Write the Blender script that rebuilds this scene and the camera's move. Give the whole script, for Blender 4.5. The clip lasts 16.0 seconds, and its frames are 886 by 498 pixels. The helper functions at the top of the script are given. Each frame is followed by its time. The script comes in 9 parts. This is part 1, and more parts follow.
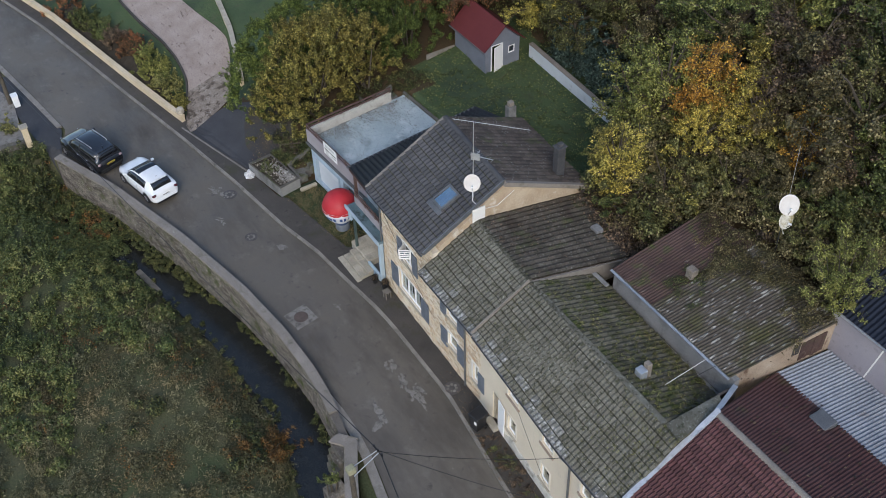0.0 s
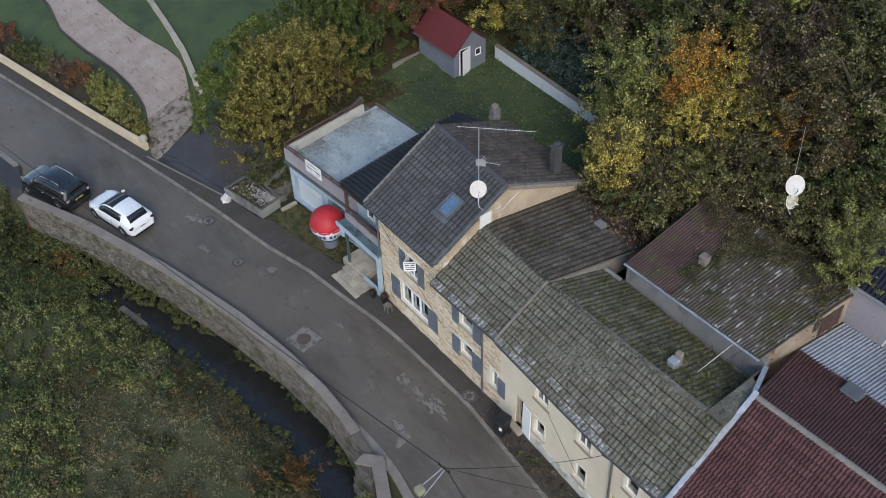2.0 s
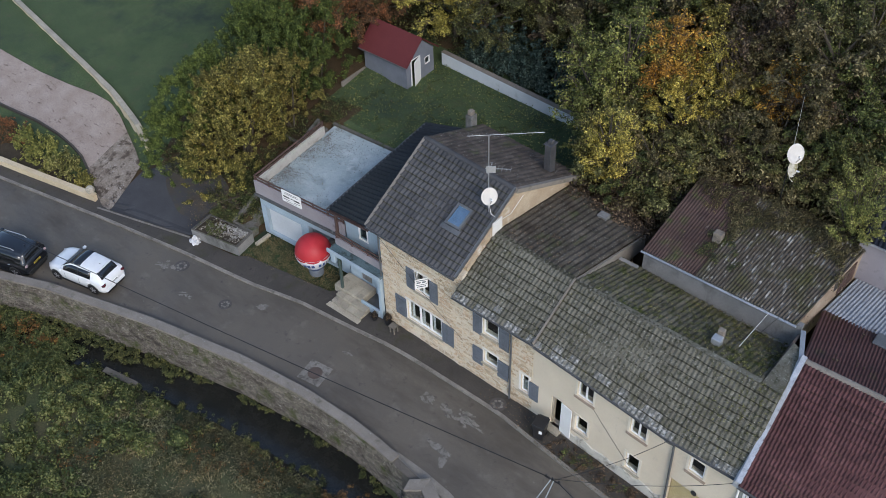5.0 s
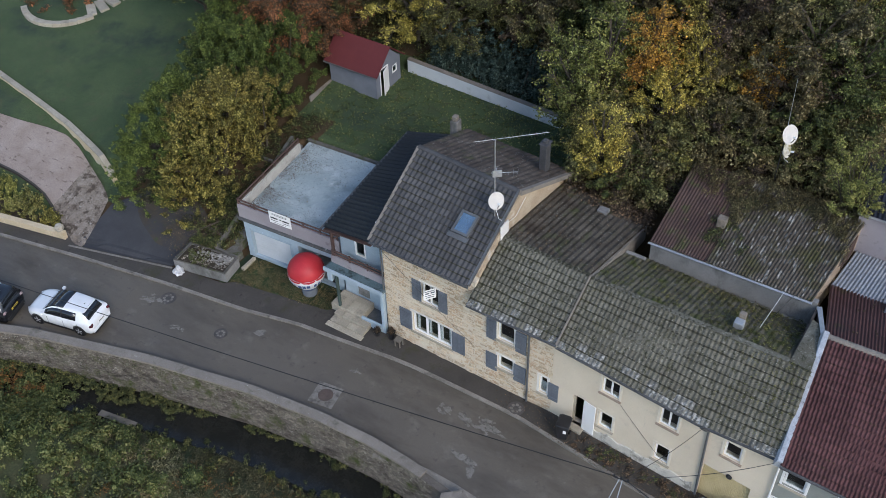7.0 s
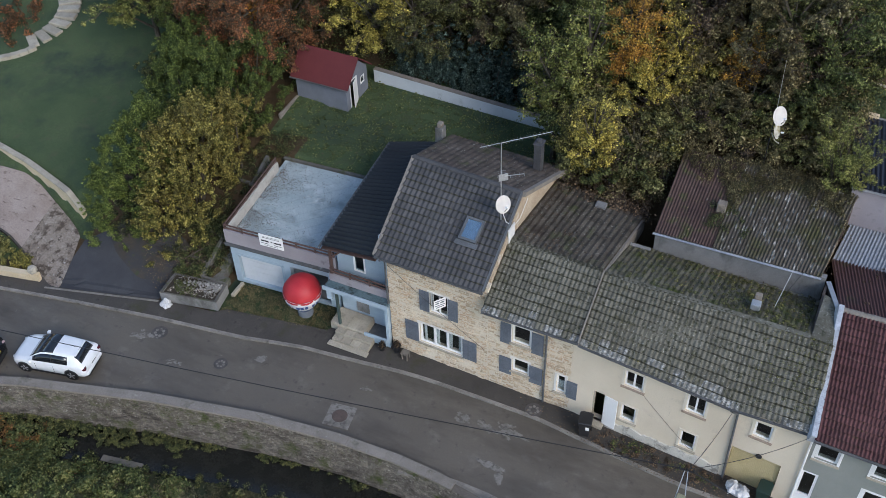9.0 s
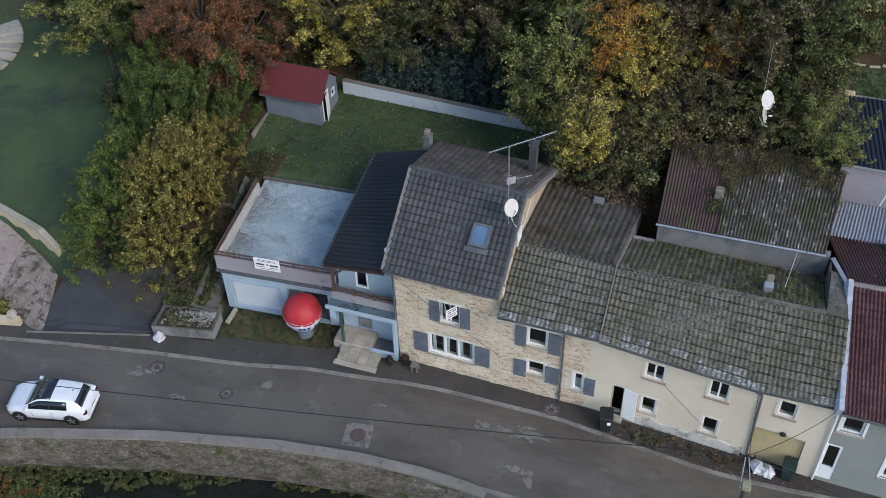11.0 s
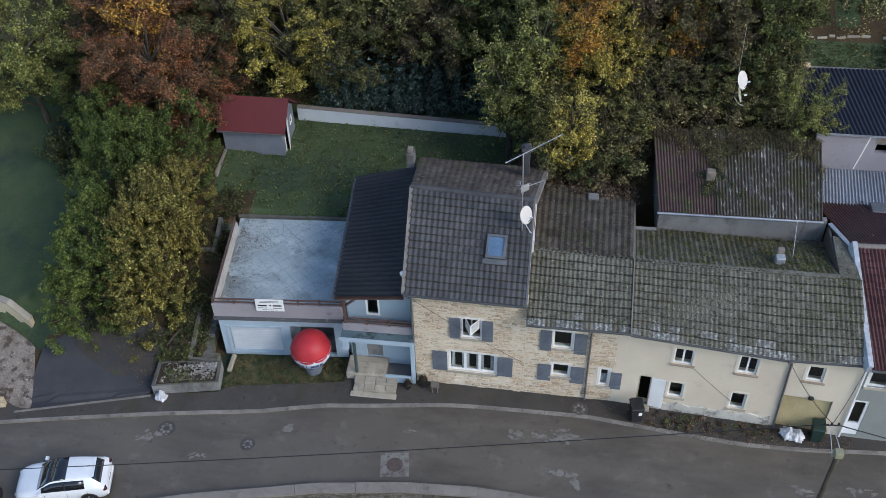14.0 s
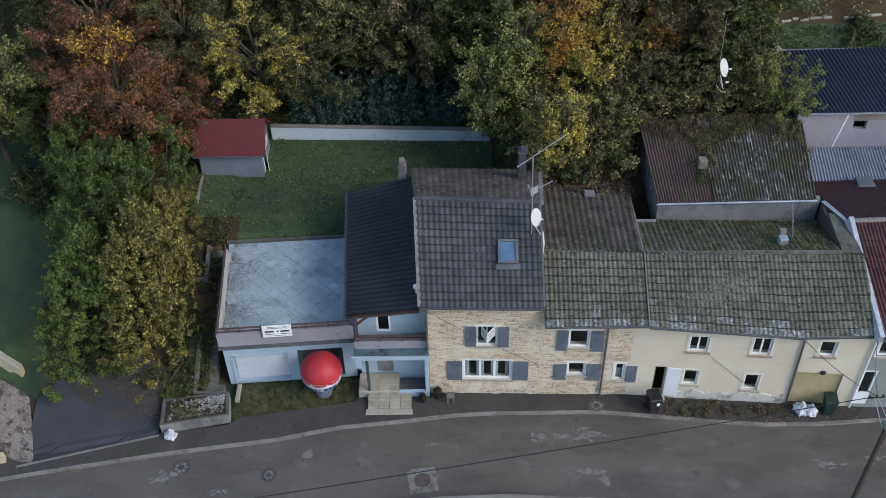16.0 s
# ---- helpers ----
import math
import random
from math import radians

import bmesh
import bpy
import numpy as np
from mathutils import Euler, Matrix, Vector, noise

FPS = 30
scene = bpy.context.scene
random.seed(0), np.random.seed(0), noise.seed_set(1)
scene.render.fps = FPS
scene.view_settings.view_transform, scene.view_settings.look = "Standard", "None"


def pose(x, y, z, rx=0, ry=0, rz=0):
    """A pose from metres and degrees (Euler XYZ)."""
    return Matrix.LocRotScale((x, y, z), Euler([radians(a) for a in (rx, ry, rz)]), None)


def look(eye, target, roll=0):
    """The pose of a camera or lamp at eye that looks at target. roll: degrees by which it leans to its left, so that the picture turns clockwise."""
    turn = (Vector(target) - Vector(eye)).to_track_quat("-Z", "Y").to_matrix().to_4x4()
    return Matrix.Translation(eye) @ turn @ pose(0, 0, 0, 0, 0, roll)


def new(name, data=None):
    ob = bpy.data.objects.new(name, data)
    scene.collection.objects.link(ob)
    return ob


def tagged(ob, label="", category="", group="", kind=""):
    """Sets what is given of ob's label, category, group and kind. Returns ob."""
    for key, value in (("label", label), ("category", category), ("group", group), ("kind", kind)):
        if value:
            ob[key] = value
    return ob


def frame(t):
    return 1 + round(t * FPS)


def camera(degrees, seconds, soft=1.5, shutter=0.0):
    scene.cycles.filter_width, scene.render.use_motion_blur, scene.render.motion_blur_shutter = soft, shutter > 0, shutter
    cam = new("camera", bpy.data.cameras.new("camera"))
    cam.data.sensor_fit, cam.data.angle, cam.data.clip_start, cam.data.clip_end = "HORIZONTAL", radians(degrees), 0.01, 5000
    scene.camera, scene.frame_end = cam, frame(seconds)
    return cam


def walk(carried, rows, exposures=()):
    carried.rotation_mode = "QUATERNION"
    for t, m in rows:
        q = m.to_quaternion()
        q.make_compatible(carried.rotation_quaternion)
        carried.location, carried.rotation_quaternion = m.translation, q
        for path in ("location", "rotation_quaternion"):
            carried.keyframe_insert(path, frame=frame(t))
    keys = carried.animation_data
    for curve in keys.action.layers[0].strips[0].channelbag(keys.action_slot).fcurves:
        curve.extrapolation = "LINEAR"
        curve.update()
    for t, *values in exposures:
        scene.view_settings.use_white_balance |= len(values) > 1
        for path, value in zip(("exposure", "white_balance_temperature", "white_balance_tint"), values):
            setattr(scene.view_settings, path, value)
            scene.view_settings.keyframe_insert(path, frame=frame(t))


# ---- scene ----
cam = camera(46.6, 16.0, soft=0.7)
METRES, EYE, TILT, LEAN, TURN = 36.0, 37.71, -43.9, 1.25, 57.8
EYE_X, EYE_Y = 33.04, -16.3
ROWS = [
    (0.0, 0.0, 0.0, 0.0, 0.0, 0.0, -0.0),
    (0.5, -0.0283, 0.0026, 0.0021, -1.17, 0.01, 1.16),
    (1.0, -0.0614, 0.0062, 0.0055, -2.54, 0.0, 2.52),
    (1.5, -0.0898, 0.0096, 0.0085, -3.74, -0.02, 3.65),
    (2.0, -0.1228, 0.0146, 0.0133, -5.14, -0.08, 4.99),
    (2.5, -0.1532, 0.0206, 0.0179, -6.43, -0.17, 6.25),
    (3.0, -0.1886, 0.0282, 0.0237, -7.97, -0.3, 7.7),
    (3.5, -0.2182, 0.0354, 0.0305, -9.27, -0.46, 8.94),
    (4.0, -0.2498, 0.0439, 0.038, -10.69, -0.65, 10.27),
    (6.5, -0.3868, 0.0932, 0.0789, -17.34, -1.9, 16.22),
    (7.0, -0.4147, 0.1063, 0.09, -18.82, -2.29, 17.49),
    (7.5, -0.4383, 0.1177, 0.0996, -20.11, -2.64, 18.58),
    (8.0, -0.4661, 0.1317, 0.1121, -21.69, -3.12, 19.87),
    (8.5, -0.4884, 0.1438, 0.123, -23.0, -3.54, 20.93),
    (9.0, -0.5143, 0.1587, 0.1366, -24.59, -4.07, 22.17),
    (11.5, -0.6251, 0.2346, 0.2096, -32.28, -7.19, 27.54),
    (12.0, -0.6475, 0.2523, 0.2277, -34.06, -7.99, 28.67),
    (12.5, -0.6679, 0.2695, 0.2444, -35.76, -8.76, 29.69),
    (13.0, -0.6885, 0.2884, 0.2629, -37.64, -9.66, 30.81),
    (13.5, -0.7072, 0.3059, 0.2807, -39.4, -10.52, 31.79),
    (14.0, -0.7248, 0.3241, 0.2982, -41.15, -11.4, 32.72),
    (14.5, -0.7414, 0.3424, 0.3156, -42.93, -12.3, 33.64),
    (15.0, -0.7567, 0.3613, 0.3331, -44.72, -13.26, 34.54),
    (15.5, -0.7722, 0.3823, 0.3526, -46.71, -14.35, 35.46),
    (16.0, -0.786, 0.4019, 0.3712, -48.6, -15.41, 36.3),
]
walk(cam, [(t, pose(EYE_X, EYE_Y, EYE, TILT, LEAN, TURN) @ pose(METRES * x, METRES * y, METRES * z, 90 + pitch, roll, yaw)) for t, x, y, z, yaw, pitch, roll in ROWS],
     ((0.0, 0.0, 6500, 10), (4.0, 0.0, 6480, 10), (8.0, 0.0, 6350, 10), (16.0, 0.0, 6250, 10)))

# ---- world and light: dull autumn afternoon, soft sun ----
SUN_AZ, SUN_EL = 122.0, 36.0
world = bpy.data.worlds.new("sky")
scene.world = world
world.use_nodes = True
wn = world.node_tree.nodes
sky = wn.new("ShaderNodeTexSky")
sky.sky_type, sky.sun_disc = "NISHITA", False
sky.sun_elevation, sky.sun_rotation = radians(SUN_EL), radians(SUN_AZ)
sky.dust_density = 1.0
wn["Background"].inputs["Strength"].default_value = 0.25
world.node_tree.links.new(sky.outputs[0], wn["Background"].inputs["Color"])
sun = new("sun", bpy.data.lights.new("sun", "SUN"))
sun.data.energy, sun.data.angle, sun.data.color = 1.72, radians(24), (1.0, 0.965, 0.92)
sd = Vector((math.sin(radians(SUN_AZ)) * math.cos(radians(SUN_EL)), math.cos(radians(SUN_AZ)) * math.cos(radians(SUN_EL)), math.sin(radians(SUN_EL))))
sun.matrix_world = look(sd * 60, (0, 0, 0))


# ---- materials ----
class Tree:
    """A node material being wired."""

    def __init__(self, name):
        self.m = bpy.data.materials.new(name)
        self.m.use_nodes = True
        self.n, self.l = self.m.node_tree.nodes, self.m.node_tree.links
        self.bsdf = self.n["Principled BSDF"]
        self.pos = self.n.new("ShaderNodeNewGeometry").outputs["Position"]

    def put(self, socket, value):
        if isinstance(value, bpy.types.NodeSocket):
            self.l.new(value, socket)
        else:
            socket.default_value = value

    def noise(self, scale, detail=5.0, rough=0.6, stretch=None, vec=None):
        t = self.n.new("ShaderNodeTexNoise")
        t.inputs["Scale"].default_value, t.inputs["Detail"].default_value, t.inputs["Roughness"].default_value = scale, detail, rough
        v = vec or self.pos
        if stretch:
            mp = self.n.new("ShaderNodeMapping")
            mp.inputs["Scale"].default_value = stretch
            self.l.new(v, mp.inputs["Vector"])
            v = mp.outputs[0]
        self.l.new(v, t.inputs["Vector"])
        return t.outputs["Fac"]

    def span(self, v, lo, hi, a=0.0, b=1.0):
        r = self.n.new("ShaderNodeMapRange")
        self.put(r.inputs["Value"], v)
        for k, x in zip(("From Min", "From Max", "To Min", "To Max"), (lo, hi, a, b)):
            r.inputs[k].default_value = x
        return r.outputs[0]

    def math(self, op, a, b):
        r = self.n.new("ShaderNodeMath")
        r.operation = op
        self.put(r.inputs[0], a), self.put(r.inputs[1], b)
        return r.outputs[0]

    def mix(self, f, a, b, mode="MIX"):
        r = self.n.new("ShaderNodeMix")
        r.data_type, r.blend_type = "RGBA", mode
        self.put(r.inputs[0], f)
        for s, v in ((r.inputs[6], a), (r.inputs[7], b)):
            self.put(s, v if isinstance(v, bpy.types.NodeSocket) else (*v, 1))
        return r.outputs[2]

    def grey(self, v):
        r = self.n.new("ShaderNodeCombineColor")
        for i in range(3):
            self.put(r.inputs[i], v)
        return r.outputs[0]

    def bump(self, height, strength, dist=0.02):
        b = self.n.new("ShaderNodeBump")
        b.inputs["Strength"].default_value, b.inputs["Distance"].default_value = strength, dist
        self.l.new(height, b.inputs["Height"])
        self.l.new(b.outputs[0], self.bsdf.inputs["Normal"])


def mat(name, a, b, s1=0.7, s2=14.0, rough=0.85, bump=0.4, rand=0.0, metal=0.0, spec=0.3, stains=(), grain=0.35, stretch=None, wet=None):
    """Two colours at a large scale, grain at a small one, stains (colour, scale, from, to, stretch) on top, per-piece variation."""
    t = Tree(name)
    col = t.mix(t.span(t.noise(s1, stretch=stretch), 0.3, 0.7), a, b)
    fine = t.noise(s2, 6.0, 0.7)
    col = t.mix(1.0, col, t.grey(t.span(fine, 0.25, 0.75, 1 - grain, 1 + grain)), "MULTIPLY")
    if rand:
        info = t.n.new("ShaderNodeObjectInfo")
        isl = t.n.new("ShaderNodeNewGeometry").outputs["Random Per Island"]
        r = t.math("FRACT", t.math("ADD", info.outputs["Random"], isl), 0)
        col = t.mix(1.0, col, t.grey(t.span(r, 0, 1, 1 - rand, 1 + rand)), "MULTIPLY")
    for c, s, lo, hi, *st in stains:
        col = t.mix(t.span(t.noise(s, 7.0, 0.68, stretch=st[0] if st else None), lo, hi), col, c)
    t.put(t.bsdf.inputs["Base Color"], col)
    if wet:
        t.put(t.bsdf.inputs["Roughness"], t.span(t.noise(wet[0], 4.0), 0.4, 0.62, wet[1], rough))
    else:
        t.bsdf.inputs["Roughness"].default_value = rough
    t.bsdf.inputs["Metallic"].default_value = metal
    t.bsdf.inputs["Specular IOR Level"].default_value = spec
    if bump:
        t.bump(fine, bump)
    return t.m


def leaf_mat(name, colours, gloss=0.6, patches=2.2, mottle=0.45, warm=(1.14, 0.95, 0.8), vary=0.14):
    """Leaves: one colour of the palette per leaf, a few of them light as highlights, dark patches for shaded hollows,
    patches of browner growth, shifted per plant.
    """
    t = Tree(name)
    ramp = t.n.new("ShaderNodeValToRGB")
    ramp.color_ramp.interpolation = "LINEAR"
    while len(ramp.color_ramp.elements) < len(colours):
        ramp.color_ramp.elements.new(0.5)
    for i, c in enumerate(colours):
        ramp.color_ramp.elements[i].position = i / max(1, len(colours) - 1)
        ramp.color_ramp.elements[i].color = (*c, 1)
    isl = t.n.new("ShaderNodeNewGeometry").outputs["Random Per Island"]
    # patch noise paints lit clumps and shaded hollows into the leaf colour
    patch = t.noise(patches, 4.0)
    f = t.math("ADD", t.math("MULTIPLY", t.math("POWER", isl, 1.7), 0.78), t.span(patch, 0.38, 0.64, 0.0, 0.42))
    t.l.new(f, ramp.inputs[0])
    info = t.n.new("ShaderNodeObjectInfo")
    col = t.mix(1.0, ramp.outputs[0], t.grey(t.span(info.outputs["Random"], 0, 1, 1 - vary, 1 + vary)), "MULTIPLY")
    drift = t.math("ADD", t.noise(0.55, 3.0), t.math("MULTIPLY", info.outputs["Random"], 0.16))
    col = t.mix(t.span(drift, 0.5, 0.72, 0.0, mottle), col, t.mix(1.0, col, warm, "MULTIPLY"))
    t.put(t.bsdf.inputs["Base Color"], col)
    t.bsdf.inputs["Roughness"].default_value = gloss
    t.bsdf.inputs["Specular IOR Level"].default_value = 0.3
    tr = t.n.new("ShaderNodeBsdfTranslucent")
    t.put(tr.inputs[0], col)
    mx = t.n.new("ShaderNodeMixShader")
    mx.inputs[0].default_value = 0.2
    t.l.new(t.bsdf.outputs[0], mx.inputs[1]), t.l.new(tr.outputs[0], mx.inputs[2])
    t.l.new(mx.outputs[0], t.n["Material Output"].inputs[0])
    return t.m


def glass_mat(name, tint=(0.75, 0.85, 0.9)):
    t = Tree(name)
    t.bsdf.inputs["Base Color"].default_value = (*tint, 1)
    t.bsdf.inputs["Transmission Weight"].default_value = 1.0
    t.bsdf.inputs["Roughness"].default_value = 0.03
    return t.m


LICHEN = (0.34, 0.34, 0.30)
MOSS = (0.055, 0.07, 0.018)
asphalt = mat("asphalt", (0.102, 0.088, 0.071), (0.140, 0.122, 0.099), 0.25, 70, 0.68, 0.25, spec=0.35, grain=0.25,
              stains=(((0.172, 0.152, 0.13), 0.9, 0.56, 0.74), ((0.074, 0.064, 0.053), 0.35, 0.46, 0.68, (0.4, 1.2, 1)), ((0.072, 0.064, 0.056), 1.7, 0.6, 0.7), ((0.20, 0.185, 0.165), 3.5, 0.66, 0.74), ((0.055, 0.05, 0.045), 7.0, 0.68, 0.74)), wet=(0.5, 0.42))
pave = mat("pavement_asphalt", (0.050, 0.045, 0.040), (0.076, 0.067, 0.058), 0.5, 50, 0.75, 0.3, stains=(((0.095, 0.085, 0.072), 1.5, 0.6, 0.74), ((0.052, 0.05, 0.026), 0.9, 0.56, 0.72), ((0.035, 0.03, 0.027), 2.6, 0.6, 0.7)))
patch_conc = mat("patch_concrete", (0.16, 0.147, 0.13), (0.235, 0.22, 0.196), 2.5, 40, 0.85, 0.3, stains=(((0.09, 0.08, 0.07), 4.0, 0.5, 0.66),))
kerb_stone = mat("kerb_stone", (0.17, 0.155, 0.135), (0.26, 0.24, 0.21), 1.5, 30, 0.85, 0.4, rand=0.12, stains=(((0.08, 0.075, 0.06), 2.5, 0.55, 0.75),))
iron = mat("cast_iron", (0.05, 0.045, 0.042), (0.085, 0.075, 0.068), 3, 60, 0.6, 0.3, spec=0.5)
lawn_m = mat("lawn", (0.044, 0.070, 0.030), (0.068, 0.095, 0.041), 0.45, 16, 0.9, 0.9, grain=0.6, stains=(((0.075, 0.078, 0.042), 1.3, 0.55, 0.75), ((0.03, 0.046, 0.03), 0.25, 0.5, 0.65), ((0.09, 0.075, 0.045), 5.0, 0.66, 0.76)))
meadow_m = mat("meadow_soil", (0.055, 0.07, 0.03), (0.09, 0.08, 0.042), 0.4, 10, 0.95, 0.9, grain=0.5)
litter_m = mat("leaf_litter", (0.045, 0.034, 0.018), (0.075, 0.048, 0.024), 0.8, 18, 0.95, 0.9, grain=0.55)
stream_m = mat("stream_bed", (0.014, 0.015, 0.014), (0.024, 0.025, 0.02), 1.2, 12, 0.5, 0.6)
rubble = mat("rubble_stone", (0.40, 0.305, 0.20), (0.54, 0.455, 0.345), 0.9, 20, 0.9, 0.5, rand=0.28, stains=(((0.42, 0.28, 0.17), 1.4, 0.52, 0.66), ((0.62, 0.545, 0.43), 0.8, 0.52, 0.64), ((0.60, 0.53, 0.42), 4.0, 0.54, 0.64), ((0.19, 0.15, 0.105), 3.0, 0.64, 0.74)))
mortar = mat("lime_mortar", (0.52, 0.45, 0.345), (0.64, 0.575, 0.465), 0.8, 30, 0.9, 0.4, grain=0.2, stains=(((0.46, 0.34, 0.2), 1.3, 0.56, 0.7), ((0.24, 0.205, 0.15), 1.1, 0.64, 0.82)))
creek_stone = mat("creek_wall_stone", (0.10, 0.088, 0.072), (0.19, 0.168, 0.14), 1.3, 18, 0.9, 0.7, rand=0.3, grain=0.5, stains=(((0.34, 0.32, 0.28), 7.0, 0.57, 0.66), (MOSS, 0.9, 0.52, 0.68), ((0.05, 0.042, 0.036), 0.8, 0.52, 0.66, (1, 1, 2.2)), ((0.04, 0.036, 0.03), 5.0, 0.6, 0.68)))
creek_mortar = mat("creek_wall_mortar", (0.085, 0.074, 0.062), (0.14, 0.122, 0.104), 0.8, 25, 0.9, 0.4)
coping = mat("coping_concrete", (0.17, 0.15, 0.128), (0.245, 0.218, 0.188), 0.9, 30, 0.9, 0.4, stains=(((0.11, 0.10, 0.075), 1.6, 0.55, 0.72), ((0.36, 0.34, 0.3), 3.0, 0.64, 0.74), ((0.44, 0.43, 0.40), 11.0, 0.66, 0.7), ((0.08, 0.072, 0.06), 8.0, 0.66, 0.72)))
tile_slate = mat("grey_roof_tile", (0.052, 0.052, 0.055), (0.082, 0.080, 0.080), 0.6, 30, 0.8, 0.35, rand=0.16, stains=(((0.13, 0.125, 0.115), 2.2, 0.62, 0.8),))
tile_mossy = mat("mossy_roof_tile", (0.098, 0.092, 0.07), (0.145, 0.137, 0.108), 0.5, 26, 0.9, 0.5, rand=0.15,
                 stains=(((0.045, 0.045, 0.026), 6.0, 0.52, 0.62), ((0.20, 0.195, 0.165), 0.8, 0.56, 0.75), (LICHEN, 14.0, 0.58, 0.66), ((0.062, 0.058, 0.026), 1.2, 0.58, 0.74)))
tile_lichen = mat("lichen_spotted_tile", (0.052, 0.044, 0.034), (0.085, 0.073, 0.058), 0.6, 22, 0.9, 0.4, rand=0.3, stains=((LICHEN, 12.0, 0.59, 0.66), (MOSS, 1.0, 0.54, 0.7), ((0.036, 0.027, 0.02), 0.7, 0.5, 0.66)))
tile_bleached = mat("lichen_bleached_tile", (0.11, 0.11, 0.095), (0.16, 0.155, 0.14), 2.5, 20, 0.9, 0.5, rand=0.25, stains=(((0.36, 0.36, 0.34), 7.0, 0.5, 0.6), ((0.05, 0.05, 0.035), 6.0, 0.6, 0.68)))
tile_back = mat("brown_roof_tile", (0.06, 0.046, 0.038), (0.095, 0.077, 0.062), 0.6, 22, 0.9, 0.4, rand=0.3, stains=((LICHEN, 9.0, 0.60, 0.68), (MOSS, 0.8, 0.55, 0.72), ((0.30, 0.29, 0.26), 1.0, 0.64, 0.78)))
tile_red = mat("red_roof_tile", (0.070, 0.028, 0.028), (0.104, 0.046, 0.044), 0.7, 24, 0.8, 0.35, rand=0.25, stains=(((0.06, 0.03, 0.028), 1.0, 0.55, 0.75), ((0.22, 0.14, 0.13), 5.0, 0.66, 0.74), ((0.16, 0.09, 0.08), 2.2, 0.6, 0.72, (0.6, 2.5, 1))))
sheet_black = mat("black_roof_sheet", (0.010, 0.011, 0.013), (0.020, 0.0215, 0.024), 0.6, 30, 0.55, 0.2, spec=0.4, stains=(((0.12, 0.12, 0.11), 6, 0.7, 0.75),))
sheet_red = mat("red_corrugated_sheet", (0.055, 0.025, 0.024), (0.092, 0.044, 0.04), 0.6, 22, 0.75, 0.3, stains=(((0.05, 0.03, 0.028), 1.2, 0.5, 0.7), (MOSS, 0.7, 0.6, 0.75)))
sheet_old = mat("old_fibre_cement_sheet", (0.056, 0.045, 0.034), (0.094, 0.08, 0.064), 0.5, 20, 0.9, 0.4, stains=(((0.34, 0.33, 0.30), 2.2, 0.55, 0.64, (3.4, 0.8, 1)), ((0.062, 0.06, 0.022), 0.8, 0.5, 0.64), ((0.05, 0.038, 0.03), 1.6, 0.56, 0.68), ((0.30, 0.29, 0.26), 12.0, 0.64, 0.7)))
sheet_zinc = mat("zinc_sheet", (0.20, 0.22, 0.25), (0.31, 0.335, 0.37), 0.5, 12, 0.5, 0.2, metal=0.25, stains=(((0.2, 0.185, 0.18), 1.2, 0.58, 0.72),))
sheet_rust = mat("dull_rusty_sheet", (0.058, 0.034, 0.028), (0.098, 0.062, 0.052), 0.6, 22, 0.85, 0.4, stains=((MOSS, 0.9, 0.54, 0.68), ((0.24, 0.21, 0.185), 3.0, 0.62, 0.72, (3.0, 0.6, 1)), ((0.05, 0.03, 0.028), 1.2, 0.5, 0.7)))
sheet_blue = mat("dark_blue_sheet", (0.012, 0.015, 0.024), (0.02, 0.024, 0.036), 0.7, 20, 0.6, 0.2)
moss_roof = mat("mossy_old_tile", (0.062, 0.058, 0.036), (0.115, 0.105, 0.078), 0.9, 16, 0.95, 0.7, rand=0.3, stains=((LICHEN, 9.0, 0.6, 0.7), ((0.05, 0.06, 0.014), 1.6, 0.5, 0.62), ((0.09, 0.085, 0.02), 3.5, 0.6, 0.7), ((0.03, 0.026, 0.018), 1.1, 0.58, 0.72)))
render_ivory = mat("ivory_render", (0.57, 0.495, 0.385), (0.66, 0.58, 0.46), 0.35, 30, 0.9, 0.25, grain=0.1, stains=(((0.36, 0.33, 0.27), 0.8, 0.6, 0.8), ((0.56, 0.47, 0.38), 0.5, 0.58, 0.75), ((0.30, 0.28, 0.24), 2.5, 0.68, 0.8, (1, 1, 0.35))))
render_grey = mat("grey_render", (0.22, 0.235, 0.215), (0.27, 0.28, 0.26), 0.5, 30, 0.9, 0.25, grain=0.1)
render_blue = mat("pale_blue_render", (0.29, 0.37, 0.43), (0.375, 0.455, 0.53), 0.6, 30, 0.85, 0.2, grain=0.1, stains=(((0.16, 0.2, 0.21), 1.3, 0.62, 0.78),))
render_mauve = mat("mauve_render", (0.24, 0.22, 0.24), (0.31, 0.285, 0.30), 0.6, 30, 0.85, 0.2, grain=0.12, stains=(((0.12, 0.11, 0.12), 1.2, 0.6, 0.78),))
render_white = mat("white_render", (0.62, 0.60, 0.56), (0.72, 0.70, 0.66), 0.6, 30, 0.85, 0.2, grain=0.08, stains=(((0.4, 0.39, 0.36), 1.1, 0.6, 0.78),))
render_old = mat("weathered_render", (0.36, 0.27, 0.18), (0.48, 0.39, 0.28), 0.9, 22, 0.9, 0.4, stains=(((0.58, 0.52, 0.43), 1.3, 0.58, 0.68), ((0.2, 0.13, 0.085), 1.6, 0.62, 0.75)))
render_old_white = mat("dirty_cream_render", (0.40, 0.38, 0.34), (0.52, 0.50, 0.45), 0.9, 26, 0.9, 0.3, stains=(((0.24, 0.22, 0.19), 1.4, 0.55, 0.7),))
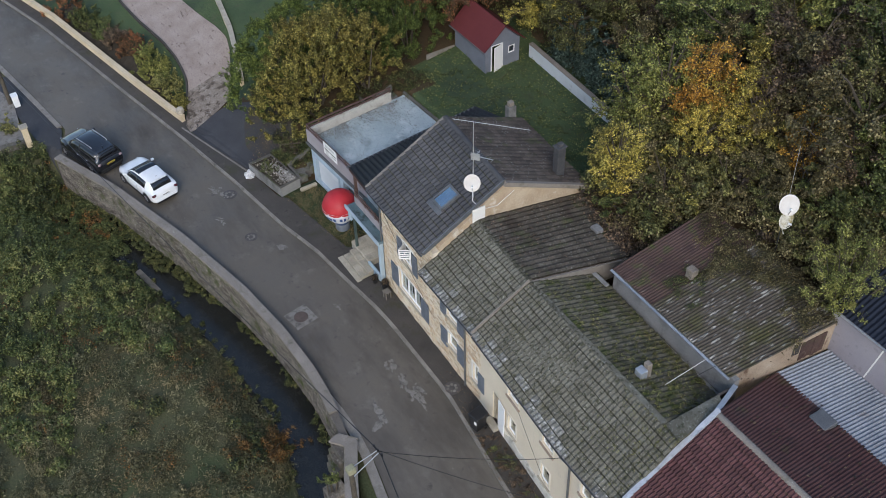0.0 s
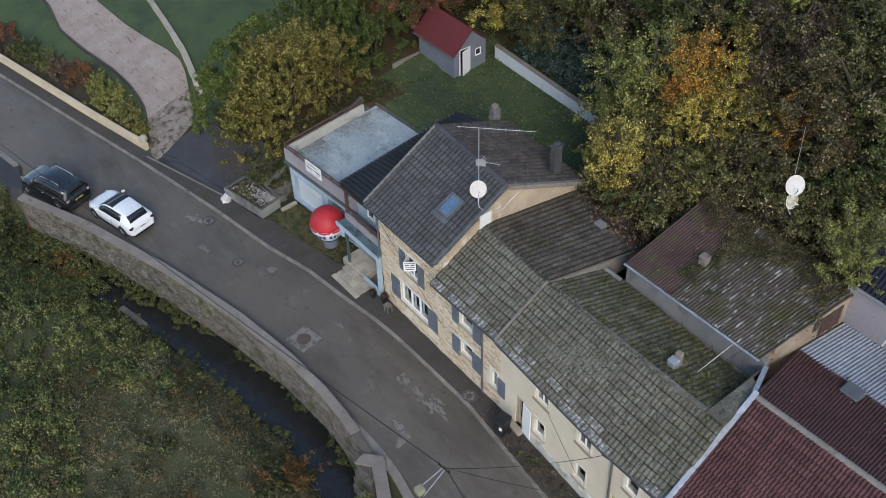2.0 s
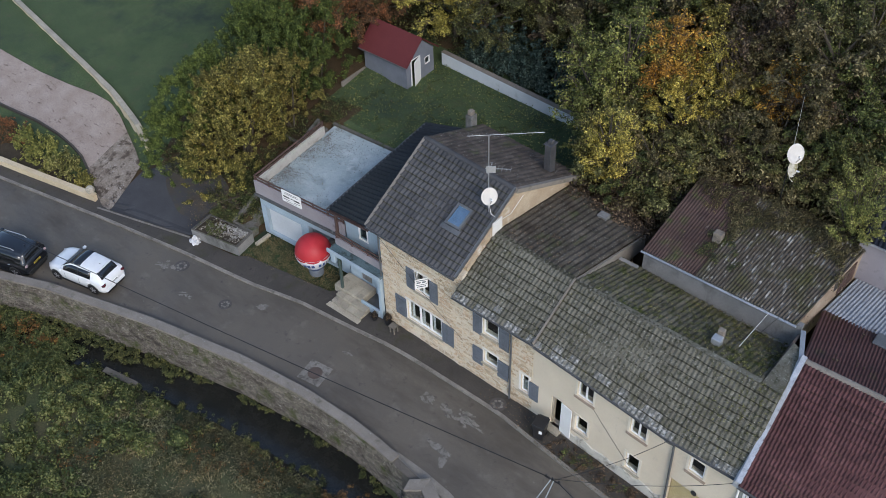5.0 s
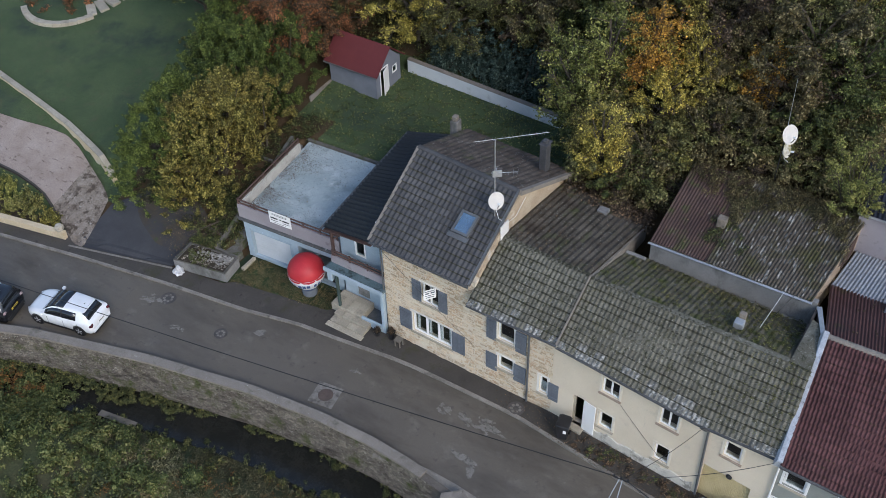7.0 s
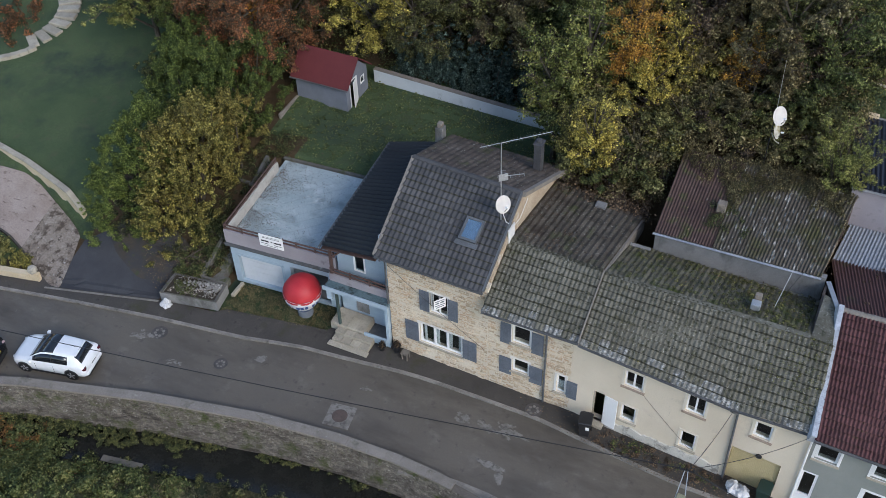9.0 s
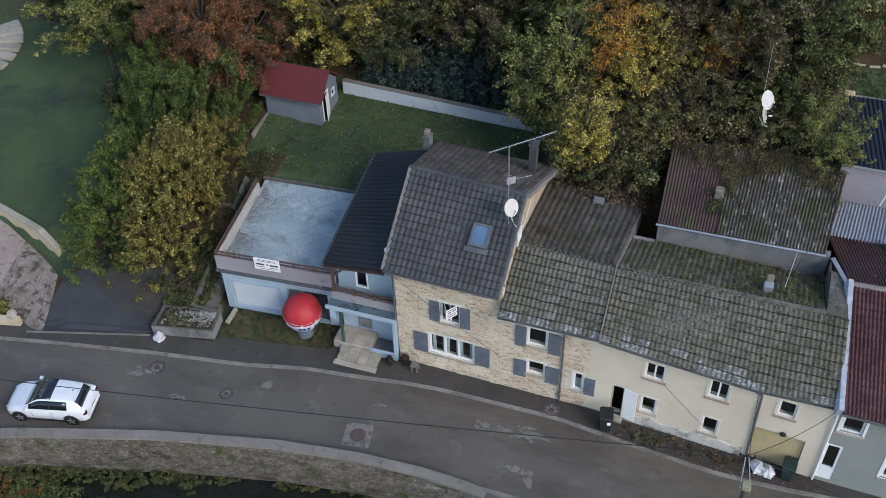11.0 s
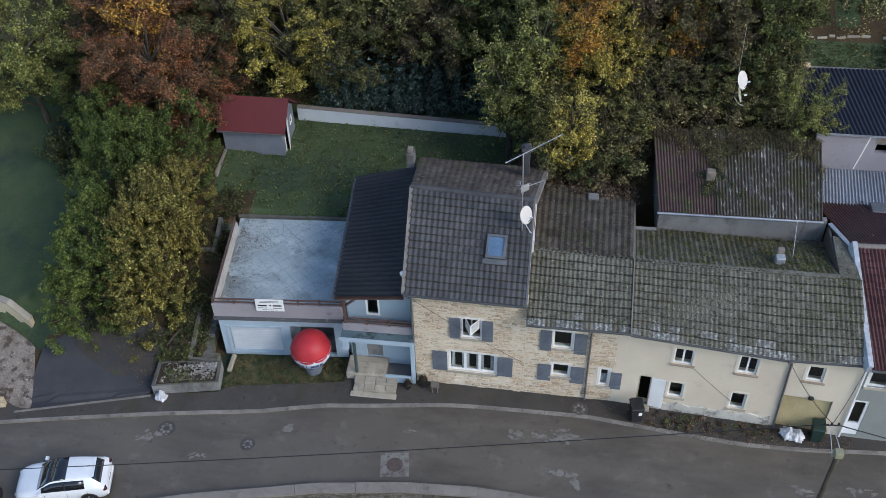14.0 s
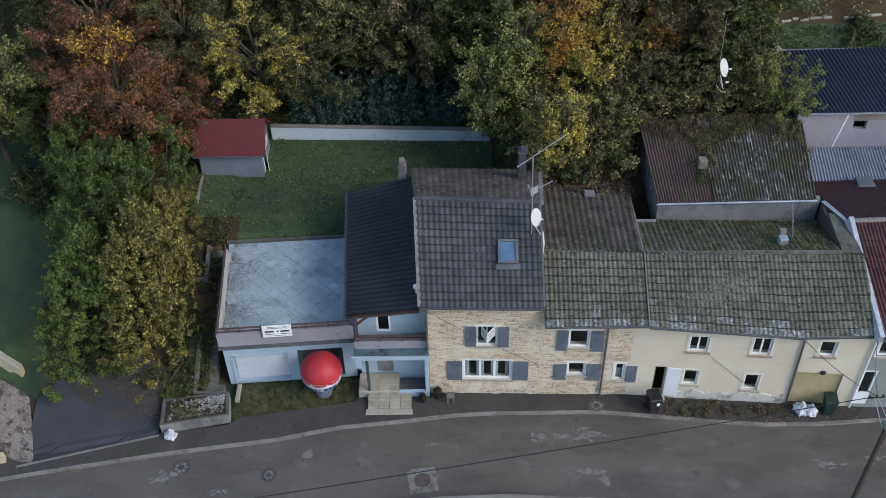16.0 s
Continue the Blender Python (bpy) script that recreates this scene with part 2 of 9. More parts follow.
conc = mat("grey_concrete", (0.17, 0.17, 0.165), (0.25, 0.245, 0.235), 0.7, 26, 0.9, 0.35, stains=(((0.075, 0.073, 0.066), 0.9, 0.5, 0.72, (1, 1, 0.5)), ((0.33, 0.33, 0.32), 2.0, 0.66, 0.76)))
stonestep = mat("pale_step_stone", (0.30, 0.27, 0.21), (0.40, 0.36, 0.29), 1.4, 24, 0.9, 0.35, rand=0.12, stains=(((0.17, 0.16, 0.13), 1.6, 0.58, 0.76),))
terr_floor = mat("terrace_screed", (0.305, 0.365, 0.375), (0.41, 0.47, 0.475), 0.5, 26, 0.6, 0.3, stains=(((0.2, 0.245, 0.245), 0.7, 0.5, 0.7), ((0.52, 0.57, 0.575), 0.9, 0.54, 0.7), ((0.2, 0.23, 0.21), 4.0, 0.64, 0.72)), wet=(0.7, 0.35))
door_white = mat("bluish_white_door", (0.46, 0.49, 0.52), (0.54, 0.57, 0.60), 0.8, 30, 0.5, 0.1, grain=0.06)
white_paint = mat("white_paint", (0.74, 0.74, 0.73), (0.80, 0.80, 0.79), 1.0, 30, 0.5, 0.1, grain=0.05)
pvc = mat("white_window_frame", (0.74, 0.74, 0.74), (0.8, 0.8, 0.8), 1.0, 40, 0.4, 0.0, grain=0.03)
shutter_m = mat("blue_grey_shutter", (0.105, 0.12, 0.145), (0.135, 0.15, 0.175), 1.5, 30, 0.7, 0.2, rand=0.08)
wood_brown = mat("brown_stained_wood", (0.072, 0.044, 0.038), (0.115, 0.072, 0.062), 2.0, 40, 0.7, 0.3, rand=0.1)
wood_grey = mat("weathered_wood", (0.13, 0.115, 0.095), (0.19, 0.17, 0.145), 2.0, 40, 0.85, 0.3, rand=0.1)
zinc = mat("zinc_flashing", (0.34, 0.36, 0.38), (0.48, 0.50, 0.52), 1.2, 30, 0.5, 0.15, metal=0.6)
zinc_pale = mat("pale_weathered_zinc", (0.33, 0.35, 0.38), (0.50, 0.52, 0.55), 2.5, 22, 0.5, 0.3, metal=0.2, stains=(((0.24, 0.25, 0.27), 2.0, 0.56, 0.7),))
gutter_m = mat("grey_gutter", (0.10, 0.105, 0.11), (0.16, 0.165, 0.17), 1.2, 30, 0.5, 0.1, metal=0.3)
dark_metal = mat("dark_metal", (0.03, 0.03, 0.032), (0.05, 0.05, 0.052), 2, 40, 0.5, 0.1, metal=0.5)
alu = mat("aerial_aluminium", (0.5, 0.5, 0.5), (0.62, 0.62, 0.62), 2, 40, 0.4, 0.0, metal=0.7)
yellow_door = mat("yellow_ribbed_door", (0.44, 0.36, 0.19), (0.54, 0.45, 0.26), 1.2, 30, 0.7, 0.15, stains=(((0.26, 0.19, 0.07), 1.5, 0.6, 0.78),))
sand_wall = mat("sand_render", (0.50, 0.40, 0.26), (0.60, 0.50, 0.35), 0.9, 30, 0.9, 0.3, stains=(((0.3, 0.24, 0.16), 1.4, 0.6, 0.78),))
drive_m = mat("driveway_paving", (0.24, 0.19, 0.16), (0.33, 0.275, 0.24), 0.9, 16, 0.9, 0.4, grain=0.3, stains=(((0.13, 0.10, 0.085), 3.5, 0.58, 0.66, (0.5, 1.5, 1)),))
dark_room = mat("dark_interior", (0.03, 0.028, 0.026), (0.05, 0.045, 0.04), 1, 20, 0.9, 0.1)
curtain = mat("net_curtain", (0.5, 0.5, 0.48), (0.62, 0.62, 0.6), 3, 40, 0.9, 0.2)
slate_dark = mat("dark_slate_cladding", (0.045, 0.046, 0.05), (0.075, 0.075, 0.078), 2, 25, 0.7, 0.4)
# dark lap colour: holds the shade of the tile gaps along with their moss
lap_shade_moss = mat("shade_and_moss_in_the_laps", (0.03, 0.029, 0.02), (0.055, 0.053, 0.034), 2.0, 20, 0.95, 0.5)
brick_m = mat("chimney_render", (0.16, 0.135, 0.11), (0.24, 0.21, 0.175), 1.4, 24, 0.9, 0.4, stains=(((0.08, 0.07, 0.06), 1.8, 0.55, 0.75),))
soil_m = mat("planter_soil", (0.035, 0.028, 0.02), (0.06, 0.05, 0.035), 2, 25, 0.95, 0.6)
glass = glass_mat("window_glass")
bark = mat("bark", (0.055, 0.045, 0.035), (0.10, 0.085, 0.065), 3, 30, 0.95, 0.6)
black_plastic = mat("black_plastic", (0.012, 0.012, 0.014), (0.02, 0.02, 0.022), 2, 40, 0.45, 0.1, spec=0.5)
green_plastic = mat("green_plastic", (0.012, 0.03, 0.024), (0.017, 0.04, 0.032), 2, 40, 0.45, 0.1, spec=0.5)
bag_white = mat("white_plastic_bag", (0.42, 0.42, 0.43), (0.62, 0.62, 0.63), 4, 30, 0.35, 0.3, spec=0.5)
rubber = mat("tyre_rubber", (0.015, 0.015, 0.015), (0.022, 0.022, 0.022), 3, 40, 0.85, 0.1)
L_GREEN = leaf_mat("green_leaves", [(0.024, 0.035, 0.012), (0.082, 0.106, 0.034), (0.26, 0.285, 0.095)], vary=0.36)
L_DARK = leaf_mat("dark_green_leaves", [(0.012, 0.019, 0.008), (0.052, 0.066, 0.024), (0.24, 0.245, 0.09)])
L_BLUE = leaf_mat("blue_green_needles", [(0.018, 0.036, 0.028), (0.056, 0.092, 0.074), (0.17, 0.225, 0.18)], mottle=0.1)
L_OLIVE = leaf_mat("olive_autumn_leaves", [(0.026, 0.03, 0.012), (0.112, 0.117, 0.038), (0.36, 0.355, 0.14)], vary=0.36)
L_YELLOW = leaf_mat("yellow_autumn_leaves", [(0.030, 0.034, 0.012), (0.15, 0.14, 0.034), (0.54, 0.48, 0.14)])
L_ORANGE = leaf_mat("orange_autumn_leaves", [(0.07, 0.045, 0.014), (0.32, 0.18, 0.034), (0.74, 0.50, 0.10)], warm=(1.1, 0.72, 0.5))
L_RUST = leaf_mat("rust_red_leaves", [(0.036, 0.036, 0.017), (0.125, 0.07, 0.035), (0.43, 0.175, 0.075)], patches=1.2, warm=(1.1, 0.9, 0.8))
L_BROWN = leaf_mat("brown_dry_leaves", [(0.022, 0.017, 0.014), (0.07, 0.052, 0.036), (0.24, 0.175, 0.11)], vary=0.36)
L_MEADOW = leaf_mat("meadow_weeds", [(0.026, 0.04, 0.014), (0.088, 0.115, 0.036), (0.25, 0.26, 0.10)], patches=0.6)
L_GRASS = leaf_mat("tall_grass", [(0.05, 0.055, 0.027), (0.13, 0.127, 0.06), (0.29, 0.265, 0.145)], patches=0.45, warm=(1.25, 0.88, 0.78))

L_HEDGE = leaf_mat("hedge_green_leaves", [(0.018, 0.032, 0.008), (0.072, 0.105, 0.024), (0.25, 0.30, 0.075)], mottle=0.2)
L_AMBER = leaf_mat("amber_brown_leaves", [(0.05, 0.036, 0.016), (0.15, 0.085, 0.03), (0.32, 0.17, 0.05)])
L_PALE = leaf_mat("bleached_litter", [(0.06, 0.055, 0.045), (0.2, 0.185, 0.16), (0.5, 0.48, 0.44)])
brown_sheet = mat("rusty_brown_sheet", (0.07, 0.055, 0.047), (0.11, 0.088, 0.075), 1.0, 24, 0.8, 0.3, stains=((LICHEN, 5.0, 0.66, 0.74),))
L_LIME = leaf_mat("fresh_yellow_green_leaves", [(0.045, 0.058, 0.016), (0.165, 0.185, 0.05), (0.46, 0.47, 0.15)])
L_GOLD = leaf_mat("golden_leaves", [(0.07, 0.064, 0.018), (0.33, 0.29, 0.06), (0.84, 0.71, 0.18)])
L_BUSH = leaf_mat("yellowing_bush_leaves", [(0.03, 0.03, 0.010), (0.145, 0.128, 0.034), (0.43, 0.375, 0.11)], vary=0.1)
L_MIX = leaf_mat("mixed_autumn_leaves", [(0.034, 0.03, 0.016), (0.09, 0.083, 0.035), (0.15, 0.124, 0.058), (0.40, 0.35, 0.18)], patches=1.3, vary=0.36)
surround_cream = mat("cream_surround", (0.60, 0.55, 0.45), (0.68, 0.62, 0.52), 1.0, 30, 0.9, 0.2, grain=0.1, stains=(((0.42, 0.38, 0.31), 2.0, 0.58, 0.72),))
plinth_m = mat("chipped_plinth", (0.44, 0.42, 0.37), (0.56, 0.53, 0.47), 1.6, 26, 0.9, 0.4, grain=0.2, stains=(((0.22, 0.205, 0.18), 1.7, 0.52, 0.64), ((0.62, 0.57, 0.47), 2.6, 0.58, 0.68)))
sill_brown = mat("brown_sill", (0.26, 0.20, 0.155), (0.36, 0.285, 0.225), 2.0, 26, 0.9, 0.3)
rust_wall = mat("rust_streaked_render", (0.24, 0.175, 0.12), (0.38, 0.31, 0.235), 0.9, 20, 0.9, 0.4, stains=(((0.10, 0.055, 0.035), 1.3, 0.55, 0.68, (1, 1, 0.5)), ((0.46, 0.42, 0.35), 1.8, 0.62, 0.72)))

# ---- building helpers ----
WORLD_OF = {}


def thing(name, base=(0, 0, 0), label="", category="", group="", kind=""):
    """A top-level thing: an Empty at its base."""
    ob = new(name)
    ob.matrix_basis = Matrix.Translation(base)
    ob.empty_display_size = 0.2
    WORLD_OF[ob] = Matrix.Translation(base)
    return tagged(ob, label, category, group, kind)


def mesh_of(name, bm, material):
    me = bpy.data.meshes.new(name)
    bm.to_mesh(me)
    bm.free()
    me.materials.append(material)
    return me


def part(name, bm, material, parent=None, label="", m=None):
    """Links a bmesh (or a ready mesh) as one mesh object under a thing or a part; its coordinates are the world's."""
    me = bm if isinstance(bm, bpy.types.Mesh) else mesh_of(name, bm, material)
    ob = new(name, me)
    if m is not None:
        ob.matrix_basis = m
    if parent is not None:
        ob.parent = parent
        ob.matrix_parent_inverse = WORLD_OF.get(parent, Matrix()).inverted()
    WORLD_OF[ob] = m.copy() if m is not None else Matrix()
    return tagged(ob, label)


def B():
    return bmesh.new()


def box(bm, x0, x1, y0, y1, z0, z1, m=None, bevel=0.0):
    vs = bmesh.ops.create_cube(bm, size=1.0)["verts"]
    for v in vs:
        v.co = Vector((x0 + (v.co.x + 0.5) * (x1 - x0), y0 + (v.co.y + 0.5) * (y1 - y0), z0 + (v.co.z + 0.5) * (z1 - z0)))
    if bevel:
        es = list({e for v in vs for e in v.link_edges})
        r = bmesh.ops.bevel(bm, geom=es, offset=bevel, segments=1, affect="EDGES", profile=0.5)
        vs = list({v for f in r["faces"] for v in f.verts} | {v for v in vs if v.is_valid})
    if m is not None:
        for v in vs:
            v.co = m @ v.co
    return bm


def hexa(bm, low, high):
    """A solid between two quads of four points each, in the same turning sense (counter-clockwise from above)."""
    lo, hi = [bm.verts.new(p) for p in low], [bm.verts.new(p) for p in high]
    n = len(lo)
    bm.faces.new(lo[::-1]), bm.faces.new(hi)
    for i in range(n):
        bm.faces.new((lo[i], lo[(i + 1) % n], hi[(i + 1) % n], hi[i]))
    return bm


def slab(bm, quad, thick):
    """A plate under a planar polygon."""
    a, b, c = Vector(quad[0]), Vector(quad[1]), Vector(quad[2])
    n = (b - a).cross(c - a).normalized()
    if n.z < 0:
        quad, n = quad[::-1], -n
    return hexa(bm, [Vector(p) - n * thick for p in quad], [Vector(p) for p in quad])


def rod(bm, a, b, r0, r1=None, n=8):
    """A tapered round bar from a to b."""
    a, b = Vector(a), Vector(b)
    m = Matrix.Translation((a + b) / 2) @ (b - a).to_track_quat("Z", "Y").to_matrix().to_4x4()
    bmesh.ops.create_cone(bm, cap_ends=True, segments=n, radius1=r0, radius2=r0 if r1 is None else r1, depth=(b - a).length, matrix=m)
    return bm


def pipe(bm, pts, r, n=8):
    """A round tube along points, one connected skin."""
    pts = [Vector(p) for p in pts]
    rings = []
    for i, p in enumerate(pts):
        d = (pts[min(i + 1, len(pts) - 1)] - pts[max(i - 1, 0)]).normalized()
        s = d.cross(Vector((0.13, 0.31, 0.94))).normalized()
        t = d.cross(s)
        rings.append([bm.verts.new(p + s * r * math.cos(2 * math.pi * k / n) + t * r * math.sin(2 * math.pi * k / n)) for k in range(n)])
    for a, b in zip(rings, rings[1:]):
        for k in range(n):
            bm.faces.new((a[k], a[(k + 1) % n], b[(k + 1) % n], b[k]))
    bm.faces.new(rings[0][::-1]), bm.faces.new(rings[-1])
    bmesh.ops.recalc_face_normals(bm, faces=bm.faces[:])
    return bm


def frame_ring(bm, x0, x1, z0, z1, fw, y0, y1, m):
    """A rectangular frame as one connected solid."""
    loops = []
    for (a, b, c, d) in ((x0, x1, z0, z1), (x0 + fw, x1 - fw, z0 + fw, z1 - fw)):
        for y in (y0, y1):
            loops.append([bm.verts.new(m @ Vector(p)) for p in ((a, y, c), (b, y, c), (b, y, d), (a, y, d))])
    of, ob_, inf, inb = loops
    for p, q in ((of, inf), (inf, inb), (inb, ob_), (ob_, of)):
        for i in range(4):
            bm.faces.new((p[i], p[(i + 1) % 4], q[(i + 1) % 4], q[i]))
    bmesh.ops.recalc_face_normals(bm, faces=bm.faces[:])
    return bm


def lathe(bm, prof, m=None, n=20):
    """A turned solid from (radius, height) pairs."""
    rings = []
    for r, z in prof:
        rings.append([bm.verts.new((r * math.cos(2 * math.pi * i / n), r * math.sin(2 * math.pi * i / n), z)) for i in range(n)])
    for p, q in zip(rings, rings[1:]):
        for i in range(n):
            bm.faces.new((p[i], p[(i + 1) % n], q[(i + 1) % n], q[i]))
    bm.faces.new(rings[0][::-1]), bm.faces.new(rings[-1])
    if m is not None:
        for ring in rings:
            for v in ring:
                v.co = m @ v.co
    return bm


def wall_panel(bm, p, q, z0, z1, holes=(), thick=0.3, top=None):
    """An upright wall from p to q (plan), its face to the right of the way from p to q, with openings (u0, u1, z0, z1) right through."""
    p, q = Vector((*p, 0)), Vector((*q, 0))
    d = (q - p)
    length = d.length
    d.normalize()
    back = Vector((-d.y, d.x, 0)) * thick
    us = sorted({0.0, length, *(u for h in holes for u in h[:2])})
    zs = sorted({z0, z1, *(z for h in holes for z in h[2:4])})
    solid = [[not any(h[0] - 1e-6 < (a + b) / 2 < h[1] + 1e-6 and h[2] - 1e-6 < (c + e) / 2 < h[3] + 1e-6 for h in holes) for c, e in zip(zs, zs[1:])] for a, b in zip(us, us[1:])]
    cache = {}

    def vert(i, j, k):
        if (i, j, k) not in cache:
            z = zs[j]
            if top and j == len(zs) - 1:
                z = top[0] + (top[1] - top[0]) * us[i] / length
            cache[i, j, k] = bm.verts.new(p + d * us[i] + (back if k else Vector()) + Vector((0, 0, z)))
        return cache[i, j, k]

    def cell(i, j):
        return 0 <= i < len(us) - 1 and 0 <= j < len(zs) - 1 and solid[i][j]

    for i in range(len(us) - 1):
        for j in range(len(zs) - 1):
            if not solid[i][j]:
                continue
            bm.faces.new([vert(i, j, 0), vert(i + 1, j, 0), vert(i + 1, j + 1, 0), vert(i, j + 1, 0)])
            bm.faces.new([vert(i, j, 1), vert(i, j + 1, 1), vert(i + 1, j + 1, 1), vert(i + 1, j, 1)])
            for ok, e in ((cell(i - 1, j), [(i, j), (i, j + 1)]), (cell(i + 1, j), [(i + 1, j + 1), (i + 1, j)]), (cell(i, j - 1), [(i + 1, j), (i, j)]), (cell(i, j + 1), [(i, j + 1), (i + 1, j + 1)])):
                if not ok:
                    (a, b), (c, e2) = e
                    bm.faces.new([vert(a, b, 0), vert(c, e2, 0), vert(c, e2, 1), vert(a, b, 1)])
    return bm


def on_wall(p, q, u=0.0, z=0.0, out=0.0):
    """The pose of something on that wall: x along it, -y out of it, z up."""
    p, q = Vector((*p, 0)), Vector((*q, 0))
    d = (q - p).normalized()
    n = Vector((d.y, -d.x, 0))
    m = Matrix((( d.x, -n.x, 0), (d.y, -n.y, 0), (0, 0, 1))).to_4x4()
    return Matrix.Translation(p + d * u + n * out + Vector((0, 0, z))) @ m


def grid_mesh(name, pts, nu, nv, material, thick=0.0):
    """A sheet over nu x nv points (array nu*nv x 3)."""
    i = np.arange((nu - 1) * (nv - 1))
    a = (i // (nv - 1)) * nv + i % (nv - 1)
    faces = np.stack([a, a + nv, a + nv + 1, a + 1], 1)
    me = bpy.data.meshes.new(name)
    me.from_pydata(pts.tolist(), [], faces.tolist())
    me.materials.append(material)
    me.update()
    return me


def lerp(line, x):
    return np.interp(x, [p[0] for p in line], [p[1] for p in line])

# ---- plan lines (x, y) ----
KERB = [(-120, -34), (-60, -14.2), (-34.8, -7.55), (-24.2, -5.5), (-17.1, -4.1), (-11.5, -3.12), (-7.0, -2.5), (-4.1, -1.85), (-1.7, -1.6), (1.5, -1.2), (3.2, -1.15), (7.8, -1.15), (10.7, -1.5), (12.8, -1.75), (14.9, -1.95), (17.5, -1.95), (20.5, -1.75), (26.0, -1.6), (40, -2.2), (120, -10)]
PARAPET = [(-19.2, -10.95), (-14.7, -9.2), (-8.7, -7.5), (-3.3, -6.35), (0.4, -5.92), (3.2, -5.82), (5.0, -5.92), (6.3, -6.08), (7.7, -6.3)]
SOUTH = [(-120, -44), (-60, -20.5), (-36, -12.0), (-32.2, -11.2), (-27.0, -10.4), (-22.2, -9.7), (-19.2, -10.9), (-14.7, -9.15), (-8.7, -7.45), (-3.3, -6.3), (0.4, -5.87), (3.2, -5.77), (4.2, -5.6), (6.0, -5.5), (8.7, -5.65), (11.0, -6.1), (14, -7.0), (20, -8.6), (30, -10), (120, -24)]
BANK = [(-200, -30), (-60, -24), (-30, -14.0), (-19.0, -11.2), (-14.7, -9.7), (-8.7, -8.0), (-3.3, -6.85), (0.4, -6.4), (3.2, -6.3), (5.0, -6.45), (7.7, -7.2), (11.0, -8.2), (20, -11), (60, -20), (200, -40)]


LAWN_WALL = [(-60, 8.5), (-40, 5.2), (-31.0, 3.5), (-27.2, 2.8), (-23.7, 2.1), (-21.0, 1.3), (-19.0, 0.65), (-16, 0.2), (-12, 0.8), (-10, 1.4)]


def smooth(a, b, v):
    t = np.clip((v - a) / (b - a), 0, 1)
    return t * t * (3 - 2 * t)


def wave(x, y, s, seed=0.0):
    return (np.sin(x * s + 1.3 * np.sin(y * s * 0.7 + seed)) + np.sin(y * s * 1.3 + 1.7 * np.sin(x * s * 0.6 + 2 * seed))) * 0.5


def height(x, y):
    """The land: the road's level, the stream's cut to the south, gardens and the wooded slope to the north."""
    x, y = np.asarray(x, float), np.asarray(y, float)
    h = np.full(np.broadcast(x, y).shape, -0.12)
    # the stream and the meadow beyond it
    b = lerp(BANK, x) - y
    on = smooth(-21.5, -18.5, x) * (1 - smooth(11.0, 14.0, x))
    cut = -2.25 * smooth(-0.95, -0.4, b) + 1.15 * smooth(1.5, 4.2, b) + 0.25 * smooth(6, 20, b) + 0.12 * wave(x, y, 0.7) * smooth(2, 5, b)
    yard = 0.1 * smooth(0, 1, b) - 1.0 * smooth(3, 9, b)
    h = h + np.where(b > -1, cut * on + np.where(b > 0, yard, 0) * (1 - on), 0)
    # behind the houses: garden, then slope
    garden = 3.15 + 0.035 * (y - 7)
    hill = 5.1 + 0.42 * np.clip(y - 9, 0, 60) + 0.25 * wave(x, y, 0.5, 1.0)
    beyond = garden + 0.5 * np.clip(y - 16.2, 0, 60)
    f = smooth(3.6, 5.0, x)
    back = beyond * (1 - f) + hill * f
    step = np.interp(x, [-10.2, -9.8, -3.7, -3.4, 5.0, 5.4, 9.4, 9.9, 17.6, 18.4, 60], [7.0, 7.0, 7.3, 7.3, 7.2, 6.6, 6.6, 8.0, 8.0, 9.5, 9.5])
    h = h + np.where(x > -10.2, (back + 0.12) * smooth(step, step + 0.45, y), 0)
    # the neighbour's land to the west: drive and bed behind the low wall, the lawn above a retaining wall
    k = y - (lerp(KERB, x) + 1.25)
    lw = lerp(LAWN_WALL, x)
    lw = lw + np.interp(x, [-19.2, -18.6], [0.0, 0.0])
    wide = np.interp(x, [-19.2, -18.6], [0.28, 3.2])
    low = 0.1 + 0.28 * np.clip(k - 0.3, 0, 7)
    high = 2.2 + 0.13 * np.clip(y - lw, 0, 60) + 0.40 * np.clip(y - 19, 0, 60)
    f = smooth(lw, lw + wide, y)
    h = h + np.where((x <= -10.2) & (k > 0), low * (1 - f) + high * f, 0)
    return h


def h1(x, y):
    return float(height(np.array([x]), np.array([y]))[0])


xs = np.concatenate([[-600, -300, -180, -120, -90, -75], np.arange(-62, 46, 0.4), [50, 60, 75, 100, 150, 300, 600]])
ys = np.concatenate([[-600, -300, -150, -90, -65, -55], np.arange(-48, 62, 0.4), [66, 75, 90, 120, 200, 300, 600]])
gx, gy = np.meshgrid(xs, ys, indexing="ij")
gz = height(np.clip(gx, -120, 120), np.clip(gy, -90, 120))
me = grid_mesh("ground", np.stack([gx, gy, gz], -1).reshape(-1, 3), len(xs), len(ys), meadow_m)
for mm in (lawn_m, litter_m, stream_m):
    me.materials.append(mm)
cx, cy = (gx[:-1, :-1] + gx[1:, 1:]).ravel() / 2, (gy[:-1, :-1] + gy[1:, 1:]).ravel() / 2
b = lerp(BANK, cx) - cy
kk = cy - lerp(KERB, cx)
wob = 0.6 * wave(cx, cy, 1.1)
idx = np.zeros(len(cx), int)
idx[(b > 0) & (b < 1.7 + 0.4 * wob) & (cx > -20) & (cx < 12)] = 3
idx[(kk > 0) & (cy < 16.3) & (cx < 3.6 + wob)] = 1
idx[(kk > 0) & (cx > 3.6 + wob) & (cy > 5)] = 2
idx[(cy >= 16.3) & (cx > -15 + wob)] = 2
idx[(cx > -18.0 + wob) & (cx < -9.8) & (cy > -2) & (cy < 9 + wob)] = 2
